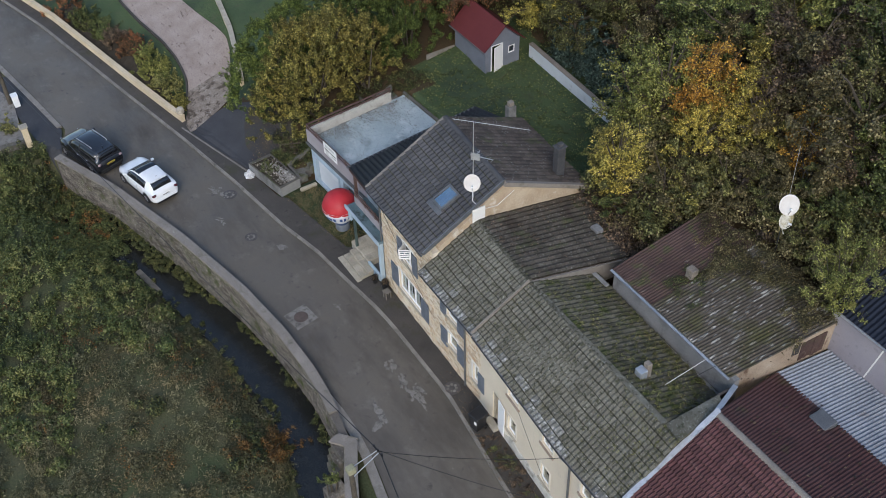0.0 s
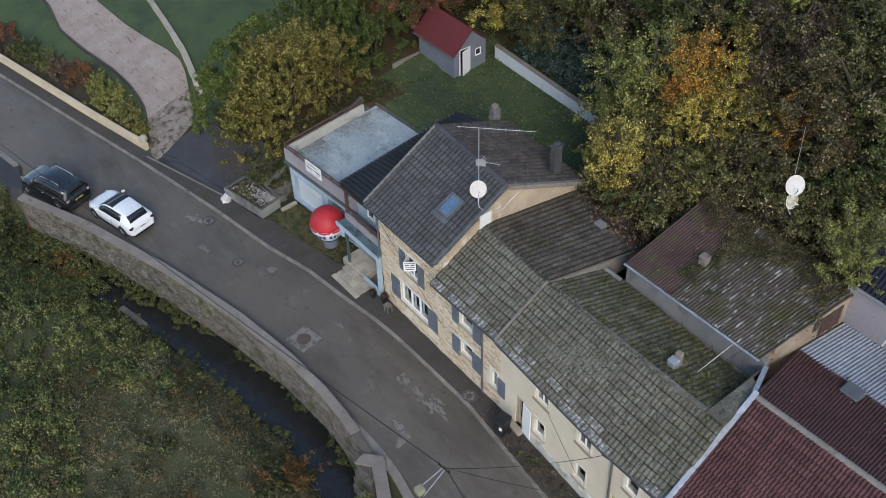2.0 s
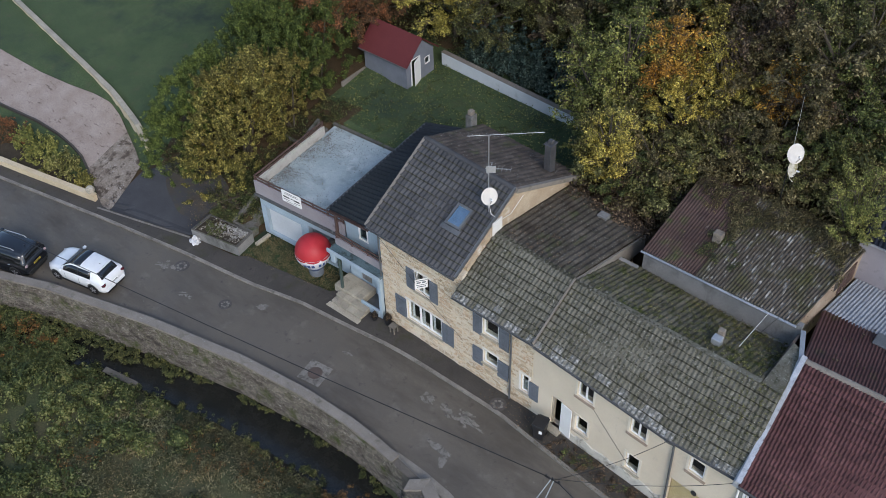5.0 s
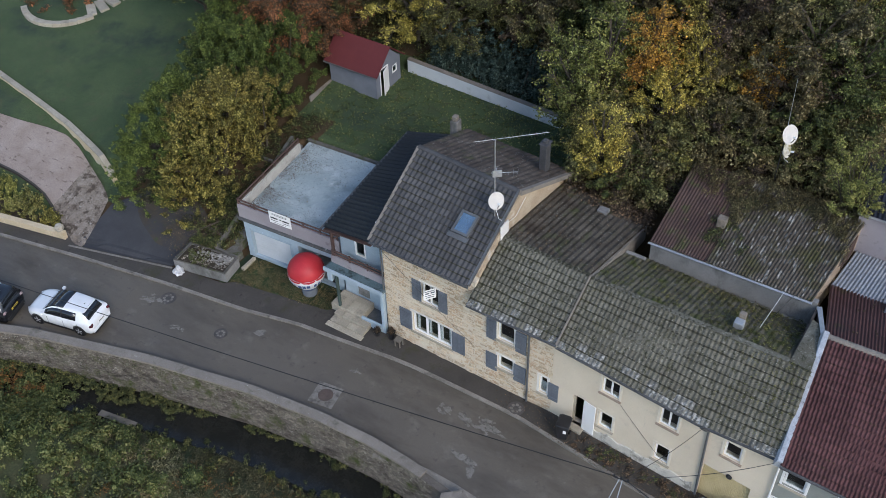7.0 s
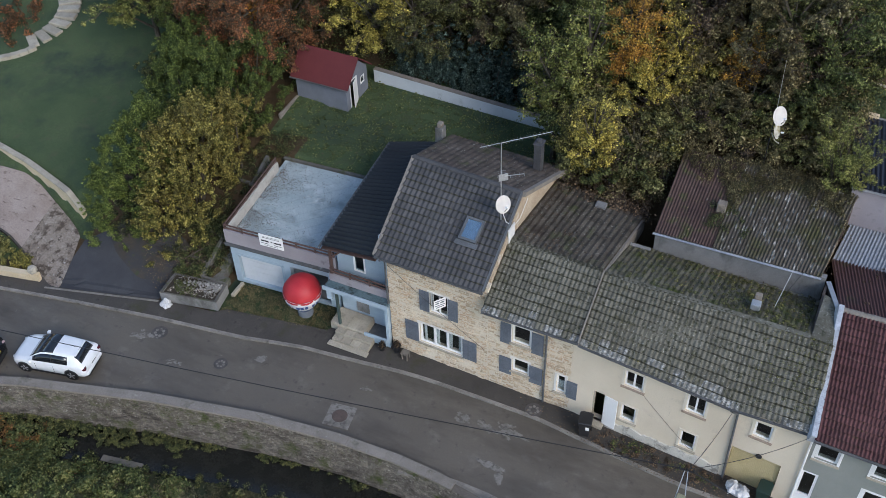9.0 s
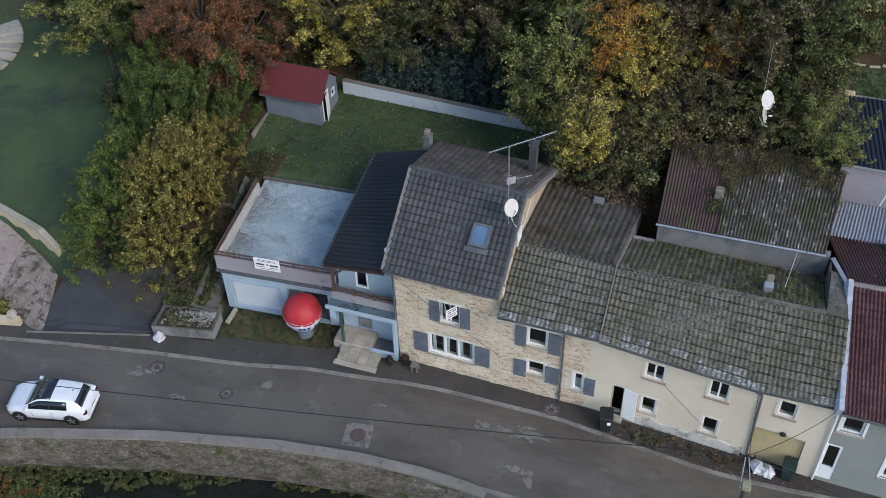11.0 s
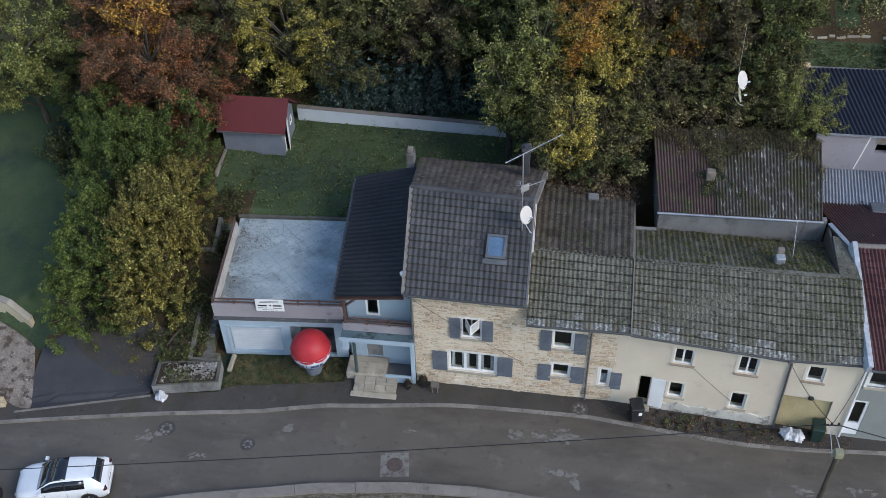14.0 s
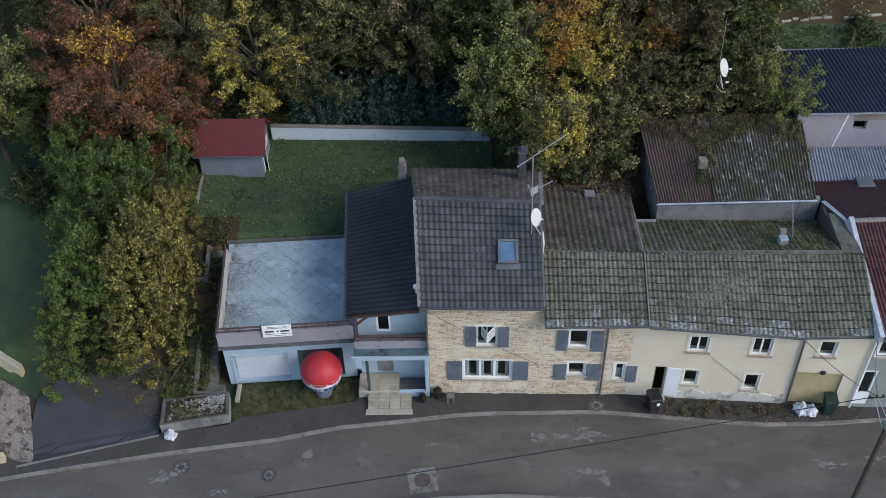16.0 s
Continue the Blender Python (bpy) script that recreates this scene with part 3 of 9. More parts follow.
idx[(cx > -16.5 + wob) & (cx < -12) & (cy > 8)] = 2
idx[(cx > 16.8) & (cy > 15.4)] = 1
idx[(cx > 16.8) & (cy > 17.5) & (cy < 18.3)] = 2
idx[(cx > 16.8) & (cx < 19.6) & (cy > 18.2) & (cy < 20.6 + wob)] = 2
idx[(cx > 20.6) & (cy > 18.2) & (cy < 19.4)] = 2
me.polygons.foreach_set("material_index", idx.astype(np.int32))
me.polygons.foreach_set("use_smooth", np.ones(len(cx), bool))
tagged(new("ground", me), "valley ground with meadow, lawns and wooded slope", "ground", kind="structure")


def strip(name, low, high, z, material, n=220, x0=-60, x1=45, across=10, crown=0.0, thick=0.15):
    """A sheet between two plan lines."""
    x = np.linspace(x0, x1, n)
    a, c = lerp(low, x), lerp(high, x)
    v = np.linspace(0, 1, across)
    px = np.repeat(x[:, None], across, 1)
    py = a[:, None] + (c - a)[:, None] * v
    pz = z + crown * 4 * v * (1 - v) + 0 * px
    return grid_mesh(name, np.stack([px, py, pz], -1).reshape(-1, 3), n, across, material)


road = tagged(new("road", strip("road", SOUTH, KERB, 0.0, asphalt, crown=0.05)), "damp grey asphalt village road with faded patches", "road", kind="structure")
PAVE_IN = [(x, y + 0.12) for x, y in KERB]
HOUSE = [(-60, -11.9), (-34.8, -6.1), (-24.2, -4.2), (-18.9, -3.1), (-18.0, -3.55), (-12.2, -2.0), (-9.0, -1.55), (-8.9, -1.2), (-3.2, -0.3), (-3.0, 0.3), (0, 0.3), (5, 0.2), (9, 0.1), (16.2, -0.5), (19, -0.75), (40, -1.2)]
pavement = tagged(new("pavement", strip("pavement", PAVE_IN, HOUSE, 0.09, pave)), "dark asphalt pavement along the house fronts", "pavement", kind="structure")


def along(line, step, x0, x1):
    """Points along a plan line at even steps of its length."""
    x = np.linspace(x0, x1, 4000)
    y = lerp(line, x)
    s = np.concatenate([[0], np.cumsum(np.hypot(np.diff(x), np.diff(y)))])
    t = np.arange(0, s[-1], step)
    return list(zip(np.interp(t, s, x), np.interp(t, s, y)))


def band(bm, pts, w0, w1, z0, z1):
    """A solid band along plan points, from w0 to w1 to their left."""
    n = len(pts)
    rows = []
    for i in range(n):
        a, c = Vector((*pts[max(i - 1, 0)], 0)), Vector((*pts[min(i + 1, n - 1)], 0))
        d = (c - a).normalized()
        nn = Vector((-d.y, d.x, 0))
        p = Vector((*pts[i], 0))
        e0 = z0[i] if isinstance(z0, list) else z0
        e1 = z1[i] if isinstance(z1, list) else z1
        rows.append([bm.verts.new(p + nn * w + Vector((0, 0, e))) for w, e in ((w0, e0), (w1, e0), (w1, e1), (w0, e1))])
    for r, q in zip(rows, rows[1:]):
        for i in range(4):
            bm.faces.new((r[i], r[(i + 1) % 4], q[(i + 1) % 4], q[i]))
    bm.faces.new(rows[0]), bm.faces.new(rows[-1][::-1])
    bmesh.ops.recalc_face_normals(bm, faces=bm.faces[:])
    return bm


# ---- roofs ----
def quad_at(q, u, v):
    a, b, c, d = (Vector(p) for p in q)
    return (a * (1 - u) + b * u) * (1 - v) + (d * (1 - u) + c * u) * v


def tile_mesh(name, material, waves=2, amp=0.035, lip=0.062, lap=None):
    """One interlocking tile, one unit wide and long: rolls across, a thick lower edge, a dark lap strip."""
    bm = B()
    n = waves * 4 + 1
    rows = []
    for y, lift in ((-0.1, lip), (0.76, lip * 0.24 + 0.005), (1.02, 0.006)):
        rows.append([bm.verts.new((i / (n - 1), y, lift + amp * (0.5 - 0.5 * math.cos(2 * math.pi * waves * i / (n - 1))))) for i in range(n)])
    low = [bm.verts.new((v.co.x, -0.1, v.co.z - 0.02)) for v in rows[0]]
    under = [bm.verts.new((v.co.x, 0.25, 0.004)) for v in rows[0]]
    for i in range(n - 1):
        bm.faces.new((rows[0][i], rows[0][i + 1], rows[1][i + 1], rows[1][i]))
        # lap strip and underside take the dark colour that paints in the gap's shade
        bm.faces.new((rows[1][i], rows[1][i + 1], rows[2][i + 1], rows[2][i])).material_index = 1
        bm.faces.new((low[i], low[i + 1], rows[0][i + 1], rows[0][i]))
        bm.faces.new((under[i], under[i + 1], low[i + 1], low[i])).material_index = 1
    me = mesh_of(name, bm, material)
    me.materials.append(lap or lap_shade_moss)
    return me


def tiled_slope(house, quad, material, rows, cols, waves=2, singles=300, amp=0.05, deck=0.09, keep=None, jitter=0.006, eave=None, lap=None):
    """A roof slope: a deck and its tiles. quad: eave left, eave right, ridge right, ridge left."""
    rng = random.Random(len(scene.objects))
    roof = part("roof", slab(B(), [Vector(p) for p in quad], deck), material, house)
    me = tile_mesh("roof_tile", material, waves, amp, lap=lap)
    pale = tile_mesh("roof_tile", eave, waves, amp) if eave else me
    rest_v, rest_f = [], []
    base_v = [v.co.copy() for v in me.vertices]
    base_f = [tuple(p.vertices) for p in me.polygons]
    base_k = [p.material_index for p in me.polygons]
    rest_k = []
    order = [(r, c) for r in range(rows) for c in range(cols)]
    for k, (r, c) in enumerate(order):
        u0, u1, v0, v1 = c / cols, (c + 1) / cols, r / rows, (r + 1) / rows
        if keep and not keep((u0 + u1) / 2, (v0 + v1) / 2):
            continue
        o = quad_at(quad, u0, v0)
        dx, dy = quad_at(quad, u1, v0) - o, quad_at(quad, u0, v1) - o
        nz = dx.cross(dy).normalized()
        o = o + nz * (0.008 + rng.uniform(0, jitter)) + dy.normalized() * rng.uniform(-jitter, jitter)
        x = dx.normalized()
        y = nz.cross(x)
        m = Matrix((x * dx.length, y * dy.length, nz)).transposed().to_4x4()
        m = Matrix.Translation(o) @ m @ pose(0, 0, 0, rng.uniform(-0.6, 0.6), rng.uniform(-0.6, 0.6), rng.uniform(-0.4, 0.4))
        if k < singles:
            part("roof_tile", pale if rng.random() < (0.75, 0.3)[r] * (r < 2) else me, material, roof, m=m) if r < 2 else part("roof_tile", me, material, roof, m=m)
        else:
            n = len(rest_v)
            rest_v += [m @ v for v in base_v]
            rest_f += [tuple(i + n for i in f) for f in base_f]
            rest_k += base_k
    if rest_v:
        me2 = bpy.data.meshes.new("upper_tiles")
        me2.from_pydata([tuple(v) for v in rest_v], [], rest_f)
        me2.materials.append(material)
        me2.materials.append(lap or lap_shade_moss)
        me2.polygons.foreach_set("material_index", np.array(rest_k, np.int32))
        tagged(part("upper_tiles", me2, material, roof), "upper courses of the same tiles", kind="stuff")
    return roof


def corrugated(bm, quad, pitch, amp, along=6, sag=0.0, seed=1.0):
    """A corrugated sheet with ribs from eave to ridge, with thickness at its edges."""
    q = [Vector(p) for p in quad]
    n = int((q[1] - q[0]).length / pitch * 6) + 1
    nz = (q[1] - q[0]).cross(q[3] - q[0]).normalized()
    up = []
    for i in range(n):
        u = i / (n - 1)
        row = []
        for j in range(along):
            v = j / (along - 1)
            p = quad_at(q, u, v)
            w = amp * math.sin(i * 2 * math.pi / 6) + sag * math.sin(3 * u + seed) * math.sin(4 * v + seed) - 0.012 * (v * (along - 1) % 2)
            row.append(bm.verts.new(p + nz * w))
        up.append(row)
    for a, c in zip(up, up[1:]):
        for j in range(along - 1):
            bm.faces.new((a[j], c[j], c[j + 1], a[j + 1]))
    r = bmesh.ops.extrude_face_region(bm, geom=bm.faces[:])
    for v in r["geom"]:
        if isinstance(v, bmesh.types.BMVert):
            v.co -= nz * 0.012
    bmesh.ops.recalc_face_normals(bm, faces=bm.faces[:])
    return bm


def gutter(bm, pts, r=0.065):
    """A half-round gutter along points."""
    n = 7
    rings = []
    for i, p in enumerate(pts):
        a, c = Vector(pts[max(i - 1, 0)]), Vector(pts[min(i + 1, len(pts) - 1)])
        d = (c - a).normalized()
        s = d.cross(Vector((0, 0, 1))).normalized()
        out = [Vector(p) + s * r * math.cos(math.pi * k / (n - 1)) - Vector((0, 0, 1)) * r * math.sin(math.pi * k / (n - 1)) for k in range(n)]
        inn = [Vector(p) + s * (r - 0.012) * math.cos(math.pi * k / (n - 1)) - Vector((0, 0, 1)) * (r - 0.012) * math.sin(math.pi * k / (n - 1)) for k in reversed(range(n))]
        rings.append([bm.verts.new(v) for v in out + inn])
    for a, c in zip(rings, rings[1:]):
        for k in range(len(a)):
            bm.faces.new((a[k], a[(k + 1) % len(a)], c[(k + 1) % len(a)], c[k]))
    bm.faces.new(rings[0]), bm.faces.new(rings[-1][::-1])
    bmesh.ops.recalc_face_normals(bm, faces=bm.faces[:])
    return bm


def window(house, m, w, h, panes=2, fw=0.07, sill=True, material=pvc, surround=None, depth=0.14, net=False, sill_m=None, drapes=False):
    """A window in an opening w x h; m: the pose of its lower left corner on the wall's face."""
    y0, y1 = depth - 0.06, depth
    step = (w - 2 * fw) / panes
    win = part("window", frame_ring(B(), 0, w, 0, h, fw, y0, y1, m), material, house)
    for i in range(1, panes):
        c = fw + step * i
        part("mullion", box(B(), c - fw * 0.55, c + fw * 0.55, y0, y1, fw, h - fw, m), material, win)
    for i in range(panes):
        bm = B()
        box(bm, fw + step * i, fw + step * (i + 1), y0 + 0.025, y0 + 0.037, fw, h - fw, m)
        ob = part("pane", bm, glass, win)
        ob.visible_shadow = False
    if net:
        part("curtain", box(B(), 0.02, w - 0.02, depth + 0.10, depth + 0.115, h * 0.02, h * 0.5, m), curtain, win)
    if drapes:
        for i in range(panes):
            for u0, u1 in ((0.03, 0.26), (0.74, 0.97)):
                bm = B()
                n = 7
                cols = [[bm.verts.new(m @ Vector((fw + step * (i + u0 + (u1 - u0) * k / (n - 1)), depth + 0.09 + 0.02 * math.sin(k * 2.1), z))) for z in (0.03, h * (0.35 + 0.5 * abs(k / (n - 1) - (u0 > 0.5))), h - 0.03)] for k in range(n)]
                for p, q in zip(cols, cols[1:]):
                    for r in range(2):
                        bm.faces.new((p[r], q[r], q[r + 1], p[r + 1]))
                part("curtain", bm, curtain, win)
    if sill:
        part("sill", box(B(), -0.12, w + 0.12, -0.09, 0.09, -0.1, -0.004, m, 0.012), sill_m or stonestep, win)
    if surround:
        part("surround", frame_ring(B(), -0.11, w + 0.11, -0.11, h + 0.12, 0.107, -0.02, 0.05, m), surround, win)
    return win


def shutter(house, m, w, h):
    """A ledged and braced shutter, open flat against the wall. m: its lower left corner."""
    rng = random.Random(int(m.translation.x * 100))
    sh = part("shutter", box(B(), 0, w, -0.05, -0.022, 0, h, m, 0.004), shutter_m, house, "blue-grey painted board shutter")
    n = max(3, round(w / 0.12))
    for i in range(n):
        part("board", box(B(), i * w / n + 0.003, (i + 1) * w / n - 0.003, -0.066, -0.051, 0.004, h - 0.004, m, 0.003), shutter_m, sh)
    bm = B()
    for z in (h * 0.14, h * 0.8):
        box(bm, 0.01, w - 0.01, -0.086, -0.067, z, z + 0.08, m)
    mm = m @ Matrix.Translation((w / 2, -0.076, h * 0.5)) @ Matrix.Rotation(math.atan2(h * 0.58, w * 0.9), 4, "Y").inverted()
    ln = math.hypot(h * 0.56, w * 0.85)
    box(bm, -ln / 2, ln / 2, -0.008, 0.008, -0.035, 0.035, mm)
    part("brace", bm, shutter_m, sh)


def stones(wall, p, q, z0, z1, holes, material, singles=300, top=None, lo=0.14, hi=0.42, c0=0.08, c1=0.16, seed=1, out=0.016, loose=1.0, bare=0.0, joint=0.012):
    """Rubble stones in rough courses on a wall's face, proud of the mortar: the lower ones as pieces, the rest joined."""
    rng = random.Random(seed)
    m0 = on_wall(p, q)
    length = (Vector(q) - Vector(p)).length
    meshes = []
    for k in range(8):
        bm = B()
        box(bm, 0, 1, -1, 0.35, 0, 1)
        for v in bm.verts:
            if v.co.y < 0:
                v.co.x = 0.5 + (v.co.x - 0.5) * rng.uniform(0.84, 0.95) + rng.uniform(-0.02, 0.02)
                v.co.z = 0.5 + (v.co.z - 0.5) * rng.uniform(0.74, 0.92) + rng.uniform(-0.03, 0.03)
        meshes.append(mesh_of("stone", bm, material))
    z, count = z0, 0
    rest_v, rest_f = [], []
    while z < z1 - 0.05:
        ch = min(rng.uniform(c0, c1), z1 - z)
        u = 0.0
        while u < length - 0.04:
            w = min(rng.uniform(lo, hi), length - u)
            t = z1 if top is None else top[0] + (top[1] - top[0]) * (u + w / 2) / length
            if z + ch < t + 0.02 and not any(h[0] - 0.13 < u + w and u < h[1] + 0.13 and h[2] - 0.02 < z + ch and z < h[3] + 0.14 for h in holes) and rng.random() >= bare * (2.6 if z > z1 - 0.55 else 1.0):
                m = m0 @ Matrix.Translation((u, 0, z + rng.uniform(-0.008, 0.008) * loose)) @ pose(0, 0, 0, 0, rng.uniform(-2.5, 2.5) * loose, 0) @ Matrix.Diagonal((w - joint * rng.uniform(0.6, 2.2), out * rng.uniform(0.5, 1.6), ch - joint * rng.uniform(0.8, 1.6), 1))
                if count < singles:
                    part("stone", meshes[count % 8], material, wall, m=m)
                else:
                    n = len(rest_v)
                    mm = meshes[rng.randrange(8)]
                    rest_v += [tuple(m @ v.co) for v in mm.vertices]
                    rest_f += [tuple(i + n for i in f.vertices) for f in mm.polygons]
                count += 1
            u += w
        z += ch
    if rest_v:
        me = bpy.data.meshes.new("stone_facing")
        me.from_pydata(rest_v, [], rest_f)
        me.materials.append(material)
        tagged(part("stone_facing", me, material, wall), "the same rubble stones higher up", kind="stuff")


def gable(bm, x0, x1, pts):
    """A wall in the plane of x, from (y, z) corners, counter-clockwise seen from +x."""
    return hexa_loop(bm, [(x0, *p) for p in pts], [(x1, *p) for p in pts])


def hexa_loop(bm, a, c):
    lo, hi = [bm.verts.new(p) for p in a], [bm.verts.new(p) for p in c]
    bm.faces.new(lo[::-1]), bm.faces.new(hi)
    n = len(lo)
    for i in range(n):
        bm.faces.new((lo[i], lo[(i + 1) % n], hi[(i + 1) % n], hi[i]))
    bmesh.ops.recalc_face_normals(bm, faces=bm.faces[:])
    return bm


def ridge_caps(house, a, c, material, step=0.4, r=0.11):
    """Half-round ridge tiles from a to c."""
    a, c = Vector(a), Vector(c)
    n = max(1, round((c - a).length / step))
    bm = B()
    k = 7
    ring = []
    for x, rr in ((-0.03, r * 1.06), (1.0, r)):
        ring.append([bm.verts.new((x, rr * 1.25 * math.cos(math.pi * i / (k - 1)), rr * math.sin(math.pi * i / (k - 1)))) for i in range(k)])
    for i in range(k - 1):
        bm.faces.new((ring[0][i], ring[0][i + 1], ring[1][i + 1], ring[1][i]))
    bm.faces.new(ring[0][::-1]), bm.faces.new(ring[1])
    me = mesh_of("ridge_tile", bm, material)
    d = (c - a) / n
    for i in range(n):
        m = Matrix.Translation(a + d * i) @ d.to_track_quat("X", "Z").to_matrix().to_4x4() @ Matrix.Diagonal((d.length, 1, 1, 1))
        part("ridge_tile", me, material, house, m=m)


# ---- the tall stone house ----
T0, T1 = (0.0, 0.15), (5.0, 0.0)
M0, M1 = (5.0, 0.0), (9.0, -0.1)
L0, L1 = (9.0, -0.1), (16.2, -0.7)
G0, G1 = (16.2, -0.7), (19.0, -0.95)
R0, R1 = (19.0, -0.95), (30.0, -1.4)

house = thing("stone_house", (2.5, 0.1, 0.1), "tall yellow rubble-stone house with grey tiled roof and blue-grey shutters", "house")
th = [(1.53, 3.7, 1.12, 2.42), (2.13, 3.03, 3.42, 4.68)]
wall = part("front_wall", wall_panel(B(), T0, T1, 0.02, 6.22, th, 0.35), mortar, house, "rubble-stone front wall with pale mortar")
bm = B()
gable(bm, 0.0, 0.3, [(0.5, 0), (8.3, 0), (8.3, 6.3), (4.1, 8.3), (0.5, 6.45)])
part("side_wall", bm, render_old, house)
bm = B()
gable(bm, 4.68, 4.98, [(0.36, 0), (8.2, 0), (8.2, 6.35), (3.85, 8.35), (0.36, 6.42)])
part("side_wall", bm, render_old, house, "weathered ochre render on the gable")
part("back_wall", box(B(), 0.3, 4.68, 7.9, 8.2, 0, 6.3), render_old, house)
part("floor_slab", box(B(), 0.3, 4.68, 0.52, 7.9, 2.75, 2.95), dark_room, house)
TF = [(-0.28, -0.38, 6.45), (4.92, -0.48, 6.40), (4.92, 3.78, 8.55), (-0.5, 4.2, 8.52)]
TB = [(5.25, 8.35, 6.5), (-0.85, 8.85, 6.3), (-0.5, 4.2, 8.52), (4.92, 3.78, 8.55)]
part("back_roof", slab(B(), TB, 0.08), tile_back, house, "brown lichen-covered back slope")
part("gutter", gutter(B(), [(-0.28, -0.43, 6.42), (4.95, -0.53, 6.36)]), gutter_m, house)
part("verge", box(B(), 0, 1, -0.03, 0.05, -0.1, 0.09, Matrix.Translation((4.95, -0.45, 6.43)) @ (Vector((4.92, 3.78, 8.55)) - Vector((4.92, -0.48, 6.4))).to_track_quat("X", "Z").to_matrix().to_4x4() @ Matrix.Diagonal((4.78, 1, 1, 1))), gutter_m, house, "grey zinc verge strip")
part("verge", box(B(), 0, 1, -0.09, 0.06, -0.12, 0.06, Matrix.Translation((-0.3, -0.38, 6.47)) @ (Vector(TF[3]) - Vector(TF[0])).to_track_quat("X", "Z").to_matrix().to_4x4() @ Matrix.Diagonal(((Vector(TF[3]) - Vector(TF[0])).length, 1, 1, 1))), coping, house, "pale mortar verge")
part("verge", box(B(), 0, 1, -0.1, 0.08, -0.16, 0.06, Matrix.Translation((5.0, 3.8, 8.55)) @ (Vector(TB[0]) - Vector((4.92, 3.78, 8.55))).to_track_quat("X", "Z").to_matrix().to_4x4() @ Matrix.Diagonal(((Vector(TB[0]) - Vector((4.92, 3.78, 8.55))).length, 1, 1, 1))), coping, house, "pale verge of the back slope")
ridge_caps(house, TF[3], TF[2], tile_slate)
mw = on_wall(T0, T1)
window(house, mw @ Matrix.Translation((1.53, 0, 1.12)), 2.17, 1.3, 3, 0.1, surround=render_white, drapes=True)
window(house, mw @ Matrix.Translation((2.13, 0, 3.42)), 0.9, 1.26, 2, 0.07, surround=render_white)
for u, z, w, h in ((0.8, 1.08, 0.68, 1.3), (3.76, 1.1, 0.7, 1.3), (1.62, 3.4, 0.48, 1.3), (3.06, 3.38, 0.48, 1.32)):
    shutter(house, mw @ Matrix.Translation((u, 0, z)), w, h)
# roof window
bm = B()
nrm = (Vector(TF[1]) - Vector(TF[0])).cross(Vector(TF[3]) - Vector(TF[0])).normalized()
sx = (Vector(TF[1]) - Vector(TF[0])).normalized()
msk = Matrix.Translation(quad_at(TF, 0.655, 0.40) + nrm * 0.085) @ Matrix((sx, nrm.cross(sx), nrm)).transposed().to_4x4()
for x0, x1, y0, y1 in ((-0.05, 0.05, -0.05, 1.05), (0.7, 0.8, -0.05, 1.05), (0.05, 0.7, -0.05, 0.06), (0.05, 0.7, 0.95, 1.05)):
    box(bm, x0, x1, y0, y1, 0.0, 0.14, msk)
sk = part("roof_window", bm, gutter_m, house, "grey-framed roof window")
part("pane", box(B(), 0.05, 0.7, 0.06, 0.95, 0.09, 0.11, msk), glass_mat("roof_glass", (0.75, 0.88, 0.98)), sk).visible_shadow = False
# added plate under the glass; its blue paints in the reflected sky
part("blind", box(B(), 0.05, 0.7, 0.06, 0.95, 0.06, 0.075, msk), mat("blue_sky_reflection", (0.08, 0.125, 0.19), (0.13, 0.185, 0.26), 2, 30, 0.6, 0.1), sk)
part("flashing", box(B(), -0.15, 0.9, -0.3, -0.06, 0.03, 0.06, msk), gutter_m, sk)
# chimneys
ch = part("chimney", box(B(), 4.2, 4.55, 7.05, 7.5, 6.6, 8.6, bevel=0.02), slate_dark, house, "rendered chimney stack")
part("cap", box(B(), 4.15, 4.6, 7.0, 7.55, 8.605, 8.66, bevel=0.015), slate_dark, ch)
part("flue", box(B(), 4.27, 4.48, 7.15, 7.4, 8.66, 8.82, bevel=0.02), slate_dark, ch)
ch = part("chimney", box(B(), -1.45, -1.05, 8.3, 8.75, 3.0, 7.0, bevel=0.02), conc, house, "small grey chimney behind the lean-to")
part("flue", box(B(), -1.38, -1.12, 8.38, 8.66, 7.0, 7.25, bevel=0.02), brick_m, ch)
# stub of old white render at the step of the gable
part("render_stub", box(B(), 4.985, 5.06, 2.1, 2.75, 6.9, 7.75, bevel=0.01), render_white, house, "pale render strip where the roofs step")

# ---- the row house with the mossy roof ----
row = thing("row_house", (7.0, 0.0, 0.1), "low rubble-stone row house with mossy tiled roof", "house")
mh = [(1.17, 2.02, 3.38, 4.48), (1.22, 2.0, 1.48, 2.3), (3.36, 3.76, 1.14, 2.27)]
wall_mid = part("front_wall", wall_panel(B(), M0, M1, 0.02, 5.45, mh, 0.35), mortar, row, "rubble-stone front wall with pale mortar")
part("back_wall", box(B(), 5.0, 9.3, 7.2, 7.5, 0, 5.6), render_old, row)
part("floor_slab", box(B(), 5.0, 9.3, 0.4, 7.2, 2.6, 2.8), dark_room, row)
MF = [(4.98, -0.7, 5.52), (9.36, -0.76, 5.55), (9.3, 2.1, 7.08), (4.98, 2.35, 7.05)]
MB = [(9.55, 7.6, 5.75), (5.0, 8.1, 5.85), (4.98, 2.35, 7.05), (9.3, 2.1, 7.08)]
back = part("back_roof", slab(B(), MB, 0.08), tile_back, row, "brown back slope spotted with lichen and leaves")
part("vent", box(B(), 7.35, 7.85, 6.9, 7.3, 5.85, 6.2, bevel=0.03), conc, row)
part("gutter", gutter(B(), [(4.98, -0.76, 5.5), (9.36, -0.82, 5.53)]), gutter_m, row)
